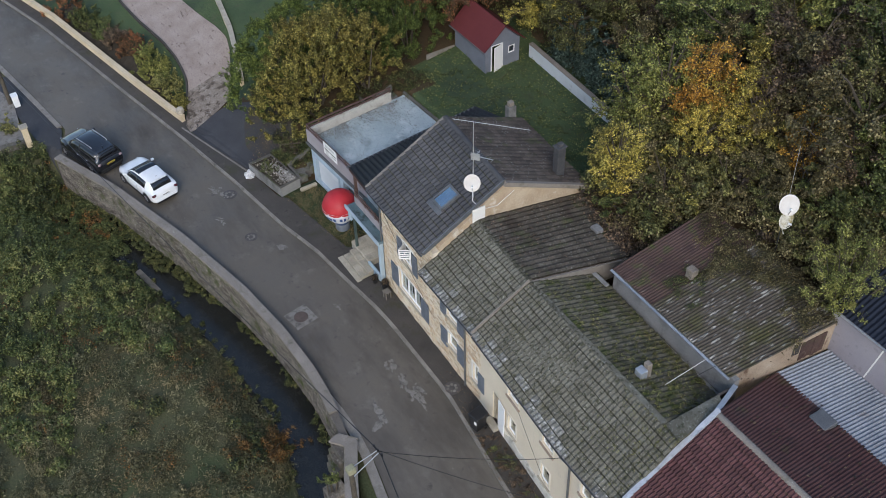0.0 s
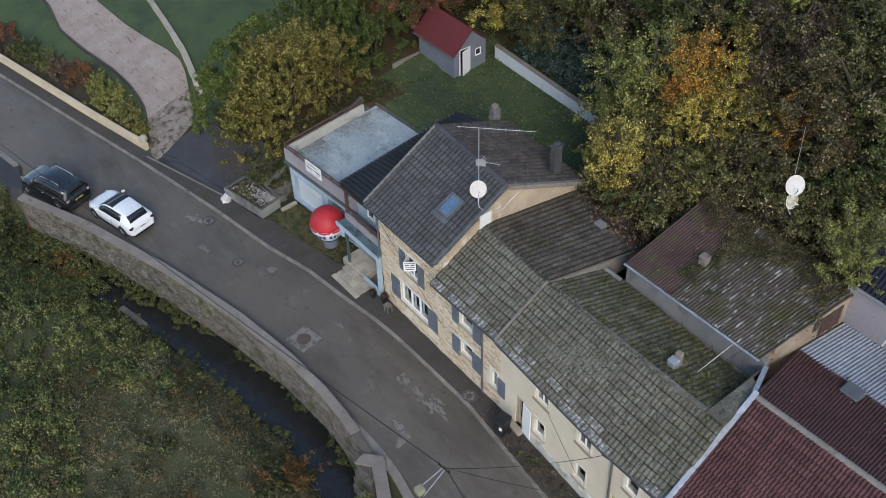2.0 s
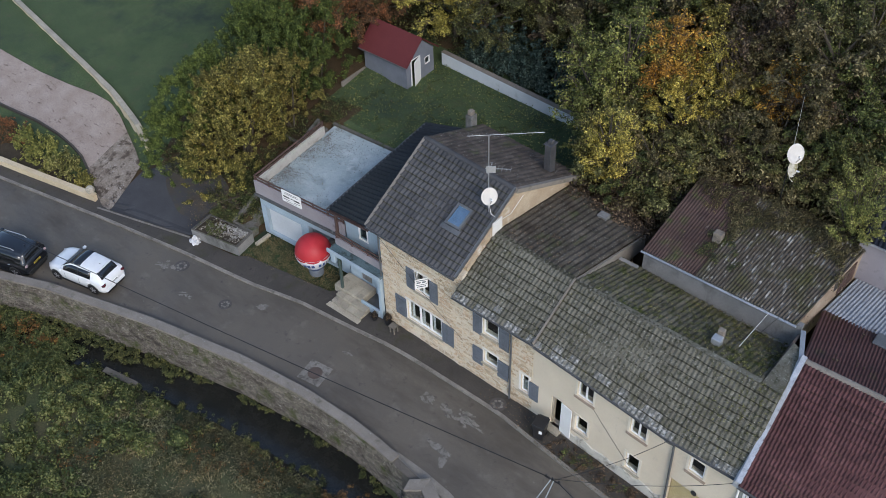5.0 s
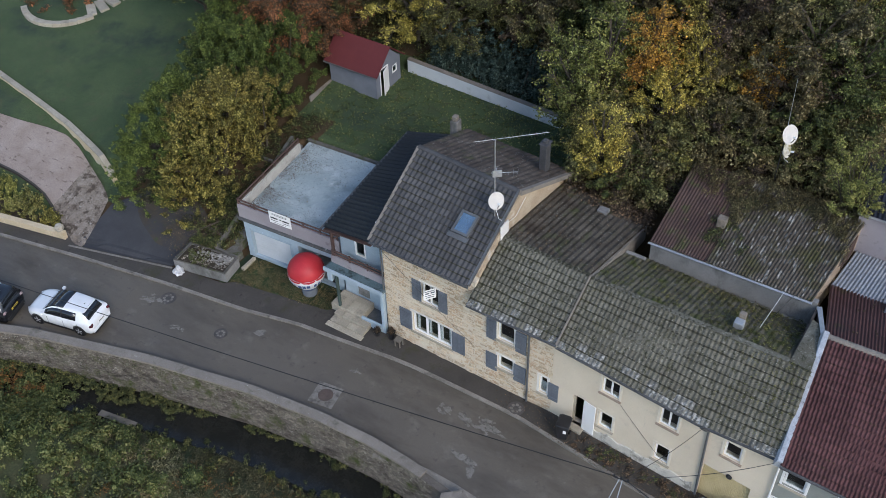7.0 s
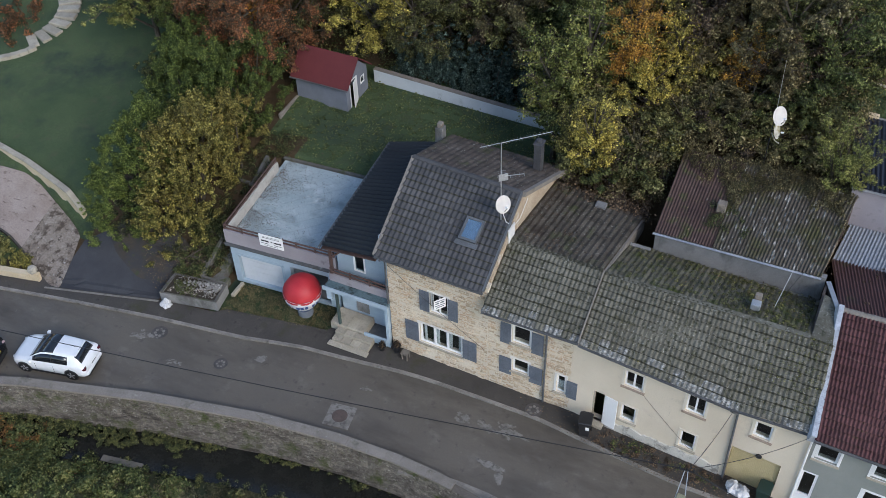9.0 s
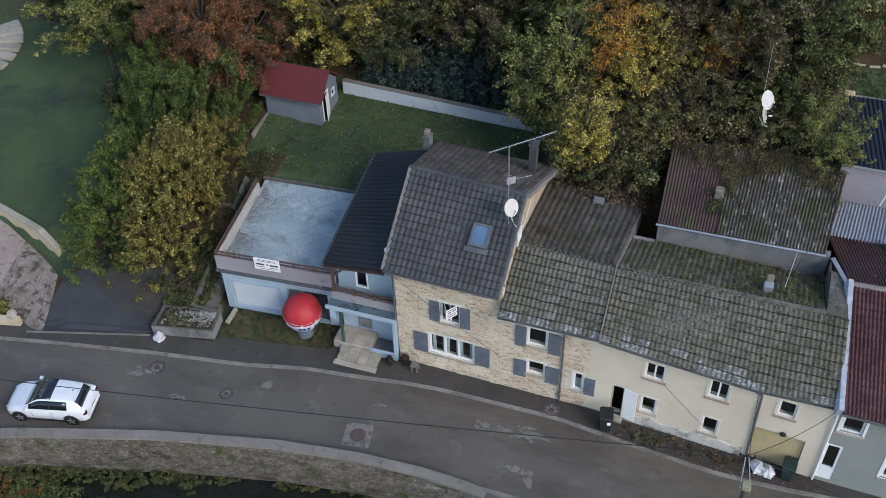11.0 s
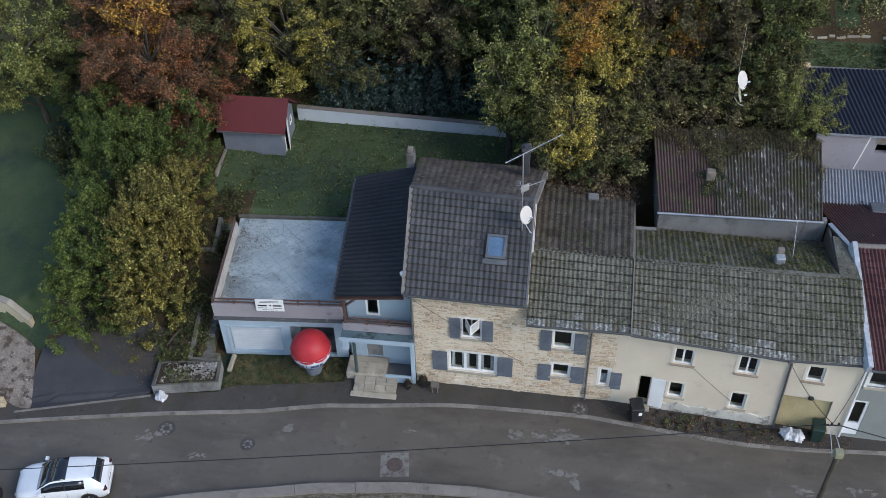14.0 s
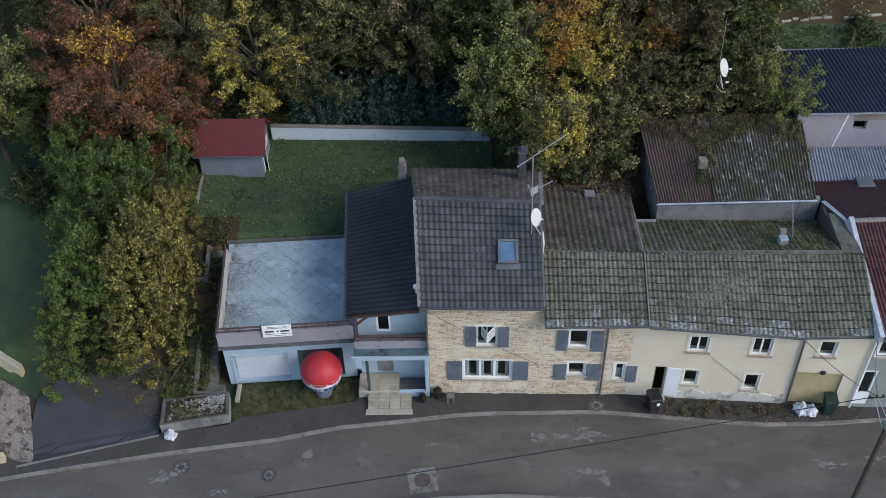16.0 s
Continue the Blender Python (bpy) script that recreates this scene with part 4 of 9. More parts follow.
part("ridge", band(B(), [(4.98, 2.35), (9.3, 2.1)], -0.12, 0.12, 7.02, 7.10), tile_mossy, row, "mortar-bedded ridge")
part("downpipe", pipe(B(), [(7.78, -0.78, 5.45), (7.78, -0.62, 5.3), (7.8, -0.16, 5.1), (7.8, -0.16, 0.12)], 0.045), gutter_m, row)
mm_ = on_wall(M0, M1)
window(row, mm_ @ Matrix.Translation((1.17, 0, 3.38)), 0.85, 1.1, 1, surround=render_white)
window(row, mm_ @ Matrix.Translation((1.22, 0, 1.48)), 0.78, 0.82, 1, surround=render_white)
window(row, mm_ @ Matrix.Translation((3.36, 0, 1.14)), 0.4, 1.13, 1, 0.06, surround=render_white, net=True)
for u, z, w, h in ((0.62, 3.2, 0.5, 1.3), (2.1, 3.15, 0.55, 1.33), (0.6, 1.14, 0.58, 1.1), (2.06, 1.14, 0.62, 1.12), (3.84, 1.02, 0.5, 1.12)):
    shutter(row, mm_ @ Matrix.Translation((u, 0, z)), w, h)

part("roof_cheek", hexa_loop(B(), [(9.3, 2.2, 5.4), (9.5, 7.55, 4.9), (9.5, 7.55, 5.7), (9.3, 2.2, 7.0)], [(9.42, 2.2, 5.4), (9.62, 7.55, 4.9), (9.62, 7.55, 5.7), (9.42, 2.2, 7.0)]), coping, row, "grey mortared cheek under the roof edge")

# ---- the long ivory house ----
lng = thing("rendered_house", (12.6, -0.3, 0.1), "long ivory-rendered house with mossy tiled roof", "house")
lh = [(1.1, 1.62, 0.25, 2.18), (2.38, 3.2, 3.33, 4.3), (5.08, 5.88, 3.3, 4.38), (2.42, 3.07, 1.05, 2.04), (5.12, 5.78, 0.9, 1.95)]
part("front_wall", wall_panel(B(), L0, L1, 0.02, 5.4, lh, 0.35, top=(5.4, 4.85)), render_ivory, lng, "ivory-rendered front wall")
bh = [(0.66, 1.36, 3.45, 4.38), (0.02, 2.08, 0.05, 2.3)]
part("front_wall", wall_panel(B(), G0, G1, 0.02, 4.9, bh, 0.35, top=(4.85, 5.0)), render_ivory, lng, "ivory-rendered bay over the garage door")
bm = B()
rngp = random.Random(8)
ptop = [0.66 + 0.07 * math.sin(i * 0.9) + rngp.uniform(-0.07, 0.05) for i in range(37)]
mpl = on_wall(L0, L1, 1.72, 0, 0.0)
pl_rows = [[bm.verts.new(mpl @ Vector((i * 0.1467, y, z))) for y, z in ((-0.004, 0.04), (-0.05, 0.04), (-0.05, ptop[i] - 0.03), (-0.004, ptop[i]))] for i in range(37)]
for a_, c_ in zip(pl_rows, pl_rows[1:]):
    for i in range(4):
        bm.faces.new((a_[i], c_[i], c_[(i + 1) % 4], a_[(i + 1) % 4]))
bm.faces.new(pl_rows[0][::-1]), bm.faces.new(pl_rows[-1])
bmesh.ops.recalc_face_normals(bm, faces=bm.faces[:])
part("plinth", bm, plinth_m, lng, "chipped grey and cream plinth with a broken upper edge")
part("back_wall", box(B(), 9.35, 18.9, 5.15, 5.45, 0, 5.75), conc, lng)
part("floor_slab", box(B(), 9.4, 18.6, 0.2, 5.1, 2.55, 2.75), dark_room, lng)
LF1 = [(9.36, -0.76, 5.5), (15.7, -1.0, 4.98), (15.6, 2.02, 6.98), (9.36, 2.1, 7.0)]
LF2 = [(15.7, -1.0, 4.98), (18.95, -1.05, 5.08), (18.72, 1.95, 6.95), (15.6, 2.02, 6.98)]
LB = [(17.95, 5.15, 5.75), (9.5, 5.55, 5.7), (9.36, 2.1, 6.98), (17.85, 2.0, 6.93)]
part("back_roof", slab(B(), LB, 0.08), moss_roof, lng, "sunken back slope thick with moss")
part("roof", slab(B(), [(17.88, 2.0, 6.95), (18.72, 1.95, 6.95), (18.55, 4.3, 7.0), (17.95, 4.6, 6.95)], 0.12), tile_mossy, lng)
part("cheek", hexa_loop(B(), [(17.86, 2.0, 5.5), (17.86, 5.2, 5.5), (17.86, 5.2, 6.85), (17.86, 2.0, 6.85)], [(17.96, 2.0, 5.5), (17.96, 5.2, 5.5), (17.96, 5.2, 6.85), (17.96, 2.0, 6.85)]), brown_sheet, lng, "rusty brown sheet cheek")
part("ridge", band(B(), [(9.36, 2.1), (17.86, 2.0)], -0.12, 0.12, 6.92, 7.03), tile_mossy, lng, "mortar-bedded ridge")
part("gutter", gutter(B(), [(9.36, -0.82, 5.46), (15.7, -1.06, 4.94), (19.0, -1.12, 5.04)]), gutter_m, lng)
part("party_flashing", box(B(), 0, 1, -0.02, 0.025, -0.02, 0.16, Matrix.Translation((9.36, -0.8, 5.56)) @ (Vector((9.36, 2.1, 7.06)) - Vector((9.36, -0.8, 5.56))).to_track_quat("X", "Z").to_matrix().to_4x4() @ Matrix.Diagonal((3.27, 1, 1, 1))), coping, lng, "pale mortar fillet between the roofs")
part("downpipe", pipe(B(), [(15.85, -1.1, 4.9), (15.98, -0.98, 4.7), (16.12, -0.77, 4.45), (16.2, -0.77, 0.12)], 0.05), gutter_m, lng)
ml = on_wall(L0, L1)
for u, z, w, h, n in ((2.38, 3.33, 0.82, 0.97, 2), (5.08, 3.3, 0.8, 1.08, 2), (2.42, 1.05, 0.65, 0.99, 1), (5.12, 0.9, 0.66, 1.05, 1)):
    window(lng, ml @ Matrix.Translation((u, 0, z)), w, h, n, 0.07, surround=surround_cream, sill_m=sill_brown if z > 3 else stonestep)
mg = on_wall(G0, G1)
window(lng, mg @ Matrix.Translation((0.66, 0, 3.45)), 0.7, 0.93, 1, 0.08, surround=surround_cream, sill_m=sill_brown)
gd = part("garage_door", box(B(), 0.04, 2.06, 0.13, 0.17, 0.05, 2.28, mg), yellow_door, lng, "yellow ribbed garage door")
for i in range(28):
    part("rib", box(B(), 0.06 + i * 0.0711, 0.112 + i * 0.0711, 0.112, 0.129, 0.07, 2.26, mg, 0.006), yellow_door, gd)
part("lamp", lathe(B(), [(0.02, 0), (0.13, 0.02), (0.13, 0.06), (0.05, 0.1)], mg @ Matrix.Translation((1.15, -0.01, 2.38)) @ pose(0, 0, 0, 90)), black_plastic, lng)
part("door_frame", box(B(), 1.1, 1.16, 0.05, 0.15, 0.25, 2.18, ml), stonestep, lng)
part("door_step", box(B(), 0.95, 1.75, -0.32, 0.14, 0.06, 0.25, ml, 0.02), stonestep, lng)
part("open_door", box(B(), 0, 0.62, -0.05, 0.0, 0, 1.95, ml @ Matrix.Translation((1.66, -0.01, 0.25)) @ pose(0, 0, 0, 0, 0, -6), 0.008), white_paint, lng, "white door leaf folded back against the wall")
vent = part("chimney", box(B(), 15.34, 15.72, 2.7, 3.05, 6.3, 7.1, bevel=0.02), zinc, lng, "stub chimney clad in zinc")
part("cap", box(B(), 15.4, 15.68, 3.06, 3.3, 6.3, 7.3, bevel=0.03), brick_m, vent)

# ---- the corrugated outbuilding behind ----
outb = thing("outbuilding", (14, 8, 5.2), "grey rendered outbuilding under corrugated sheets, overgrown", "outbuilding")
part("front_wall", wall_panel(B(), (10.55, 5.65), (17.84, 5.49), 5.0, 6.75, (), 0.25, top=(6.72, 6.99)), conc, outb)
part("side_wall", hexa_loop(B(), [(10.55, 5.95, 5), (10.55, 10.9, 5), (10.55, 10.9, 7.3), (10.55, 5.95, 6.75)], [(10.8, 5.95, 5), (10.8, 10.9, 5), (10.8, 10.9, 7.3), (10.8, 5.95, 6.75)]), conc, outb)
part("side_wall", hexa_loop(B(), [(17.3, 5.8, 5), (17.9, 10.9, 5), (17.9, 10.9, 7.5), (17.3, 5.8, 7.0)], [(17.55, 5.8, 5), (18.15, 10.9, 5), (18.15, 10.9, 7.5), (17.55, 5.8, 7.0)]), rust_wall, outb, "rust-streaked ochre side wall")
mg = on_wall((17.55, 5.8), (18.15, 10.9))
# no hole is cut: a dark plate on the wall stands in for the opening's shade
part("gap", box(B(), 2.75, 3.1, -0.012, 0.02, 6.5, 7.1, mg), dark_room, outb, "dark plate painted as the shade of a wall opening")
for i in range(6):
    part("board", box(B(), 3.15 + i * 0.2, 3.335 + i * 0.2, -0.035 - 0.008 * (i % 2), -0.004, 6.05 + 0.05 * (i % 3), 7.1 + i * 0.02, mg, 0.004), sheet_rust, outb, "rust-brown boards")
part("back_wall", box(B(), 10.55, 18.1, 10.9, 11.1, 5, 7.3), conc, outb)
OA, OB_, OC, OD = Vector((10.5, 5.58, 6.82)), Vector((17.62, 5.42, 7.06)), Vector((18.2, 11.0, 7.62)), Vector((10.3, 11.0, 7.45))
OQ = (OA, OB_, OC, OD)
s1, s2 = 0.36, 0.36
part("roof_sheet", corrugated(B(), [OA, quad_at(OQ, s1, 0), quad_at(OQ, s1, 1), OD], 0.13, 0.024, 9, 0.02), sheet_rust, outb, "dull rusty red corrugated sheets")
part("roof_sheet", corrugated(B(), [quad_at(OQ, s1, 0) + Vector((0, 0, 0.01)), OB_, OC, quad_at(OQ, s1, 1) + Vector((0, 0, 0.01))], 0.14, 0.028, 9, 0.02), sheet_old, outb, "grey fibre-cement sheets bleached white and mossy")
part("gutter", gutter(B(), [(10.45, 5.5, 6.8), (17.65, 5.34, 7.03)], 0.06), zinc, outb)
part("vent", box(B(), 12.65, 13.05, 7.6, 7.95, 7.0, 7.6, bevel=0.03), brick_m, outb)
part("low_wall", box(B(), 9.55, 10.5, 5.3, 5.5, 5.3, 5.92, bevel=0.02), conc, outb)

# ---- the red-roofed house ----
red = thing("red_roofed_house", (24, -1, 0.1), "grey-rendered house with dark red tiled roof", "house")
rh = [(0.3, 1.15, 3.6, 4.85), (0.0, 0.68, 0.35, 2.65), (2.4, 3.2, 3.7, 4.95), (2.4, 3.3, 1.4, 2.75), (5.4, 6.3, 3.7, 4.95), (5.4, 6.3, 1.3, 2.6)]
rh[1] = (0.05, 0.7, 0.3, 2.65)
part("front_wall", wall_panel(B(), R0, R1, 0.02, 5.15, rh, 0.35), render_grey, red, "grey-green rendered front wall")
part("back_wall", box(B(), 19.0, 30, 7.7, 8.0, 0, 5.5), conc, red)
part("side_wall", box(B(), 29.7, 30, -1.0, 7.7, 0, 5.2), conc, red)
part("floor_slab", box(B(), 19.2, 29.6, -0.4, 8.2, 2.75, 2.95), dark_room, red)
RF = [(19.05, -1.4, 5.22), (30.3, -1.85, 5.22), (30.3, 3.6, 7.75), (18.62, 3.75, 7.2)]
RB = [(30.3, 7.95, 6.1), (17.85, 7.95, 5.94), (18.62, 3.75, 7.2), (30.3, 3.6, 7.75)]
rb = part("back_roof", slab(B(), RB, 0.06), sheet_red, red)
part("sheet", corrugated(B(), [Vector(p) + Vector((0, 0, 0.04)) for p in RB], 0.14, 0.022, 10), sheet_red, rb, "dark red corrugated sheets")
ridge_caps(red, RF[3], RF[2], coping)
bm = hexa(B(), [(18.78, -1.38, 5.0), (19.14, -1.38, 5.0), (18.80, 3.85, 7.05), (18.46, 3.85, 7.05)], [(18.9, -1.38, 5.34), (19.1, -1.38, 5.34), (18.76, 3.85, 7.38), (18.56, 3.85, 7.38)])
part("party_wall", bm, zinc_pale, red, "zinc-covered party wall between the roofs")
bm = hexa(B(), [(18.52, 3.75, 5.5), (18.68, 3.75, 5.5), (18.02, 5.46, 5.5), (17.88, 5.4, 5.5)], [(18.52, 3.75, 7.08), (18.68, 3.75, 7.08), (18.02, 5.46, 6.88), (17.88, 5.4, 6.88)])
part("party_wall", bm, brown_sheet, red, "rusty brown sheet side")
part("party_trim", hexa(B(), [(18.5, 3.75, 7.084), (18.7, 3.75, 7.084), (18.04, 5.48, 6.884), (17.86, 5.4, 6.884)], [(18.5, 3.75, 7.12), (18.7, 3.75, 7.12), (18.04, 5.48, 6.92), (17.86, 5.4, 6.92)]), zinc, red)
part("gutter", gutter(B(), [(19.05, -1.46, 5.18), (30.3, -1.9, 5.18)]), gutter_m, red)
mr = on_wall(R0, R1)
for u, z, w, h in ((0.3, 3.6, 0.85, 1.25), (2.4, 3.7, 0.8, 1.25), (2.4, 1.4, 0.9, 1.35), (5.4, 3.7, 0.9, 1.25), (5.4, 1.3, 0.9, 1.3)):
    window(red, mr @ Matrix.Translation((u, 0, z)), w, h, 1, 0.09, surround=white_paint)
bm = B()
for x0, x1, z0, z1 in ((0.05, 0.15, 0.3, 2.65), (0.6, 0.7, 0.3, 2.65), (0.15, 0.6, 2.53, 2.65), (0.15, 0.6, 0.3, 1.1)):
    box(bm, x0, x1, 0.02, 0.12, z0, z1, mr)
part("door", bm, pvc, red, "white door with a dark pane")
part("pane", box(B(), 0.15, 0.6, 0.07, 0.09, 1.1, 2.53, mr), glass, red)
part("downpipe", pipe(B(), [(19.02, -1.35, 5.1), (19.02, -1.05, 4.8), (19.0, -1.02, 0.12)], 0.045), white_paint, red)
part("roof_window", box(B(), 20.2, 21.0, 7.1, 7.8, 6.0, 6.34, bevel=0.03), gutter_m, red)

# ---- sheds beyond it ----
lean = thing("workshop", (22, 10, 5.0), "pale block workshop with dark blue sheet roof and zinc lean-to", "workshop")
part("front_wall", wall_panel(B(), (17.84, 10.47), (32, 10.47), 4.5, 8.12, [(2.8, 3.45, 7.1, 7.62), (6.0, 6.6, 7.1, 7.7)], 0.25), render_mauve, lean, "pale grey block wall with small openings")
part("bare_patch", box(B(), 20.55, 22.6, 10.452, 10.466, 7.66, 8.0), brick_m, lean, "brown patch of bare blockwork")
part("drain_strip", box(B(), 0, 0.06, -0.012, 0.0, 0, 2.1, Matrix.Translation((19.9, 10.466, 6.05)) @ pose(0, 0, 0, 0, 10, 0)), render_white, lean, "pale mortar streak")
part("side_wall", box(B(), 17.86, 18.1, 10.73, 15.5, 5, 8.1), conc, lean)
part("roof_sheet", corrugated(B(), [(17.75, 10.38, 8.2), (32, 10.34, 8.2), (32, 15.9, 8.45), (17.0, 15.55, 8.32)], 0.2, 0.025, 8), sheet_blue, lean, "dark blue corrugated sheets")
part("trim", box(B(), 17.78, 32, 10.32, 10.38, 8.1, 8.17), zinc, lean)
part("back_parapet", box(B(), 16.85, 18.1, 15.58, 15.8, 6.5, 8.48, bevel=0.02), sand_wall, lean, "cream rendered stub of wall at the roof's corner")
part("back_wall", box(B(), 18.1, 32, 15.58, 15.8, 6.5, 8.28), conc, lean)
part("lean_to_roof", corrugated(B(), [(17.88, 7.85, 5.99), (32, 7.7, 6.0), (32, 10.44, 6.06), (18.2, 10.44, 6.03)], 0.15, 0.03, 6), sheet_zinc, lean, "pale zinc corrugated lean-to roof")

# ---- garage with roof terrace ----
A0, A1 = (-9.4, 0.85), (-3.45, 1.25)
ledge_m = mat("stained_ledge", (0.06, 0.065, 0.07), (0.12, 0.125, 0.13), 1.5, 24, 0.85, 0.3, stains=(((0.5, 0.52, 0.53), 3.0, 0.6, 0.68), ((0.03, 0.035, 0.03), 1.5, 0.52, 0.66)))
dark_edge = mat("dark_stained_kerb", (0.085, 0.08, 0.07), (0.14, 0.13, 0.115), 1.2, 24, 0.9, 0.4, stains=((MOSS, 1.4, 0.55, 0.7),))
gar = thing("garage_terrace", (-6.5, 1.0, 0.1), "pale blue garage with a mauve-walled roof terrace", "garage")
ah = [(0.4, 2.84, 0.2, 1.95), (3.32, 5.4, 0.12, 2.1)]
part("front_wall", wall_panel(B(), A0, A1, 0.0, 2.7, ah, 0.3), render_blue, gar, "pale blue rendered front wall")
part("side_wall", hexa_loop(B(), [(-9.4, 1.16, 0), (-9.95, 7.2, 0), (-9.95, 7.2, 2.9), (-9.4, 1.16, 2.9)], [(-9.12, 1.18, 0), (-9.67, 7.2, 0), (-9.67, 7.2, 2.9), (-9.12, 1.18, 2.9)]), render_blue, gar)
part("back_wall", hexa(B(), [(-9.9, 7.1, 0), (-3.4, 7.5, 0), (-3.4, 7.75, 0), (-9.9, 7.35, 0)], [(-9.9, 7.1, 3.0), (-3.4, 7.5, 3.0), (-3.4, 7.75, 3.0), (-9.9, 7.35, 3.0)]), conc, gar)
part("side_wall", box(B(), -3.7, -3.45, 1.57, 6.1, 0, 3.2), render_blue, gar)
part("terrace_floor", hexa(B(), [(-9.4, 0.9, 2.75), (-3.3, 1.3, 2.75), (-3.3, 7.6, 2.75), (-9.95, 7.2, 2.75)], [(-9.4, 0.9, 3.05), (-3.3, 1.3, 3.05), (-3.3, 7.6, 3.05), (-9.95, 7.2, 3.05)]), terr_floor, gar, "bluish grey screed speckled with leaves")
a, c = Vector((-9.5, 0.74)), Vector((-3.4, 1.15))
part("parapet", wall_panel(B(), a, c, 2.72, 3.62, (), 0.16), render_mauve, gar, "mauve rendered parapet")
part("ledge", wall_panel(B(), a + Vector((-0.02, -0.1)), c + Vector((0.02, -0.1)), 2.63, 2.79, (), 0.2), ledge_m, gar, "dark ledge under the parapet")
part("parapet", hexa_loop(B(), [(-9.5, 0.92, 2.9), (-9.95, 6.3, 2.9), (-9.95, 6.3, 3.62), (-9.5, 0.92, 3.62)], [(-9.34, 0.92, 2.9), (-9.79, 6.3, 2.9), (-9.79, 6.3, 3.62), (-9.34, 0.92, 3.62)]), render_old_white, gar, "dirty cream inner parapet")
part("kerb", hexa(B(), [(-10.05, 7.2, 2.8), (-3.3, 7.6, 2.8), (-3.3, 7.82, 2.8), (-10.05, 7.42, 2.8)], [(-10.05, 7.2, 3.2), (-3.3, 7.6, 3.2), (-3.3, 7.74, 3.2), (-10.05, 7.34, 3.2)]), dark_edge, gar, "dark stained kerb at the terrace's back")


def clip(poly, a, c):
    """The part of a plan polygon to the left of the line from a to c."""
    out = []
    for i in range(len(poly)):
        p, q = poly[i], poly[(i + 1) % len(poly)]
        sp = (c[0] - a[0]) * (p[1] - a[1]) - (c[1] - a[1]) * (p[0] - a[0])
        sq = (c[0] - a[0]) * (q[1] - a[1]) - (c[1] - a[1]) * (q[0] - a[0])
        if sp >= 0:
            out.append(p)
        if sp * sq < 0:
            k = sp / (sp - sq)
            out.append((p[0] + (q[0] - p[0]) * k, p[1] + (q[1] - p[1]) * k))
    return out


edge_ = [(-9.33, 0.93), (-3.35, 1.33), (-3.35, 7.55), (-9.75, 7.17)]
slabs_floor = [c for c in gar.children if c.name.startswith("terrace_floor")][0]
side_ = 0.56
for i in range(-13, 13):
    for j in range(-13, 13):
        c45 = math.cos(radians(45))
        cs = []
        for u, v in ((0, 0), (1, 0), (1, 1), (0, 1)):
            uu, vv = (i + u) * side_ + (0.006 if u == 0 else -0.006), (j + v) * side_ + (0.006 if v == 0 else -0.006)
            cs.append((-6.5 + (uu - vv) * c45, 4.2 + (uu + vv) * c45))
        for k in range(4):
            if cs:
                cs = clip(cs, edge_[k], edge_[(k + 1) % 4])
        if len(cs) > 2 and abs(sum(cs[k][0] * cs[(k + 1) % len(cs)][1] - cs[(k + 1) % len(cs)][0] * cs[k][1] for k in range(len(cs)))) > 0.1:
            lift_ = 0.012 + 0.003 * ((i * 7 + j * 3) % 3)
            part("floor_slab", hexa(B(), [(*p, 3.05) for p in cs], [(*p, 3.05 + lift_) for p in cs]), terr_floor, slabs_floor)


def rail(house, p, q, z, posts, rails=2, h=0.36):
    p, q = Vector(p), Vector(q)
    d = (q - p)
    for i in range(posts):
        e = p + d * (i / (posts - 1))
        part("rail_post", box(B(), e.x - 0.035, e.x + 0.035, e.y - 0.035, e.y + 0.035, z, z + h, bevel=0.006), wood_brown, house)
    for k in range(rails):
        zz = z + h - 0.03 - k * 0.2
        m = Matrix.Translation((p.x, p.y, zz)) @ d.to_3d().to_track_quat("X", "Z").to_matrix().to_4x4()
        part("rail", box(B(), 0, d.length, -0.05, -0.015, -0.05, 0.05, m, 0.006), wood_brown, house)


rail(gar, (-9.44, 0.8), (-3.5, 1.2), 3.62, 7)
rail(gar, (-9.44, 0.85), (-9.88, 6.25), 3.62, 6)
gd = part("garage_door", box(B(), 0.42, 2.82, 0.16, 0.2, 0.2, 1.94, on_wall(A0, A1)), door_white, gar, "white sectional garage door")
for i in range(5):
    part("panel", box(B(), 0.44, 2.8, 0.14, 0.159, 0.22 + i * 0.345, 0.55 + i * 0.345, on_wall(A0, A1), 0.006), door_white, gd)
bm = B()
for x0, x1 in ((0.28, 0.4), (2.84, 2.96)):
    box(bm, x0, x1, -0.04, 0.03, 0.1, 2.05, on_wall(A0, A1))
box(bm, 0.28, 2.96, -0.04, 0.03, 1.96, 2.07, on_wall(A0, A1))
part("door_surround", bm, render_blue, gar)
part("bay_wall", box(B(), -6.3, -3.72, 3.3, 3.45, 0.1, 2.74), render_blue, gar)
part("bay_wall", box(B(), -6.3, -6.15, 1.5, 3.3, 0.1, 2.74), render_blue, gar)
part("open_bay_floor", box(B(), -6.2, -3.9, 1.4, 5.5, 0.02, 0.12), conc, gar)

# ---- sign on the terrace rail ----
sg = thing("sign_board", (-7.0, 0.7, 3.6), "white notice board with dark lettering bars on the terrace rail", "sign")
ms = on_wall((-9.5, 0.74), (-3.4, 1.15))
part("board", box(B(), 2.1, 3.4, -0.12, -0.09, 3.36, 4.12, ms, 0.004), white_paint, sg)
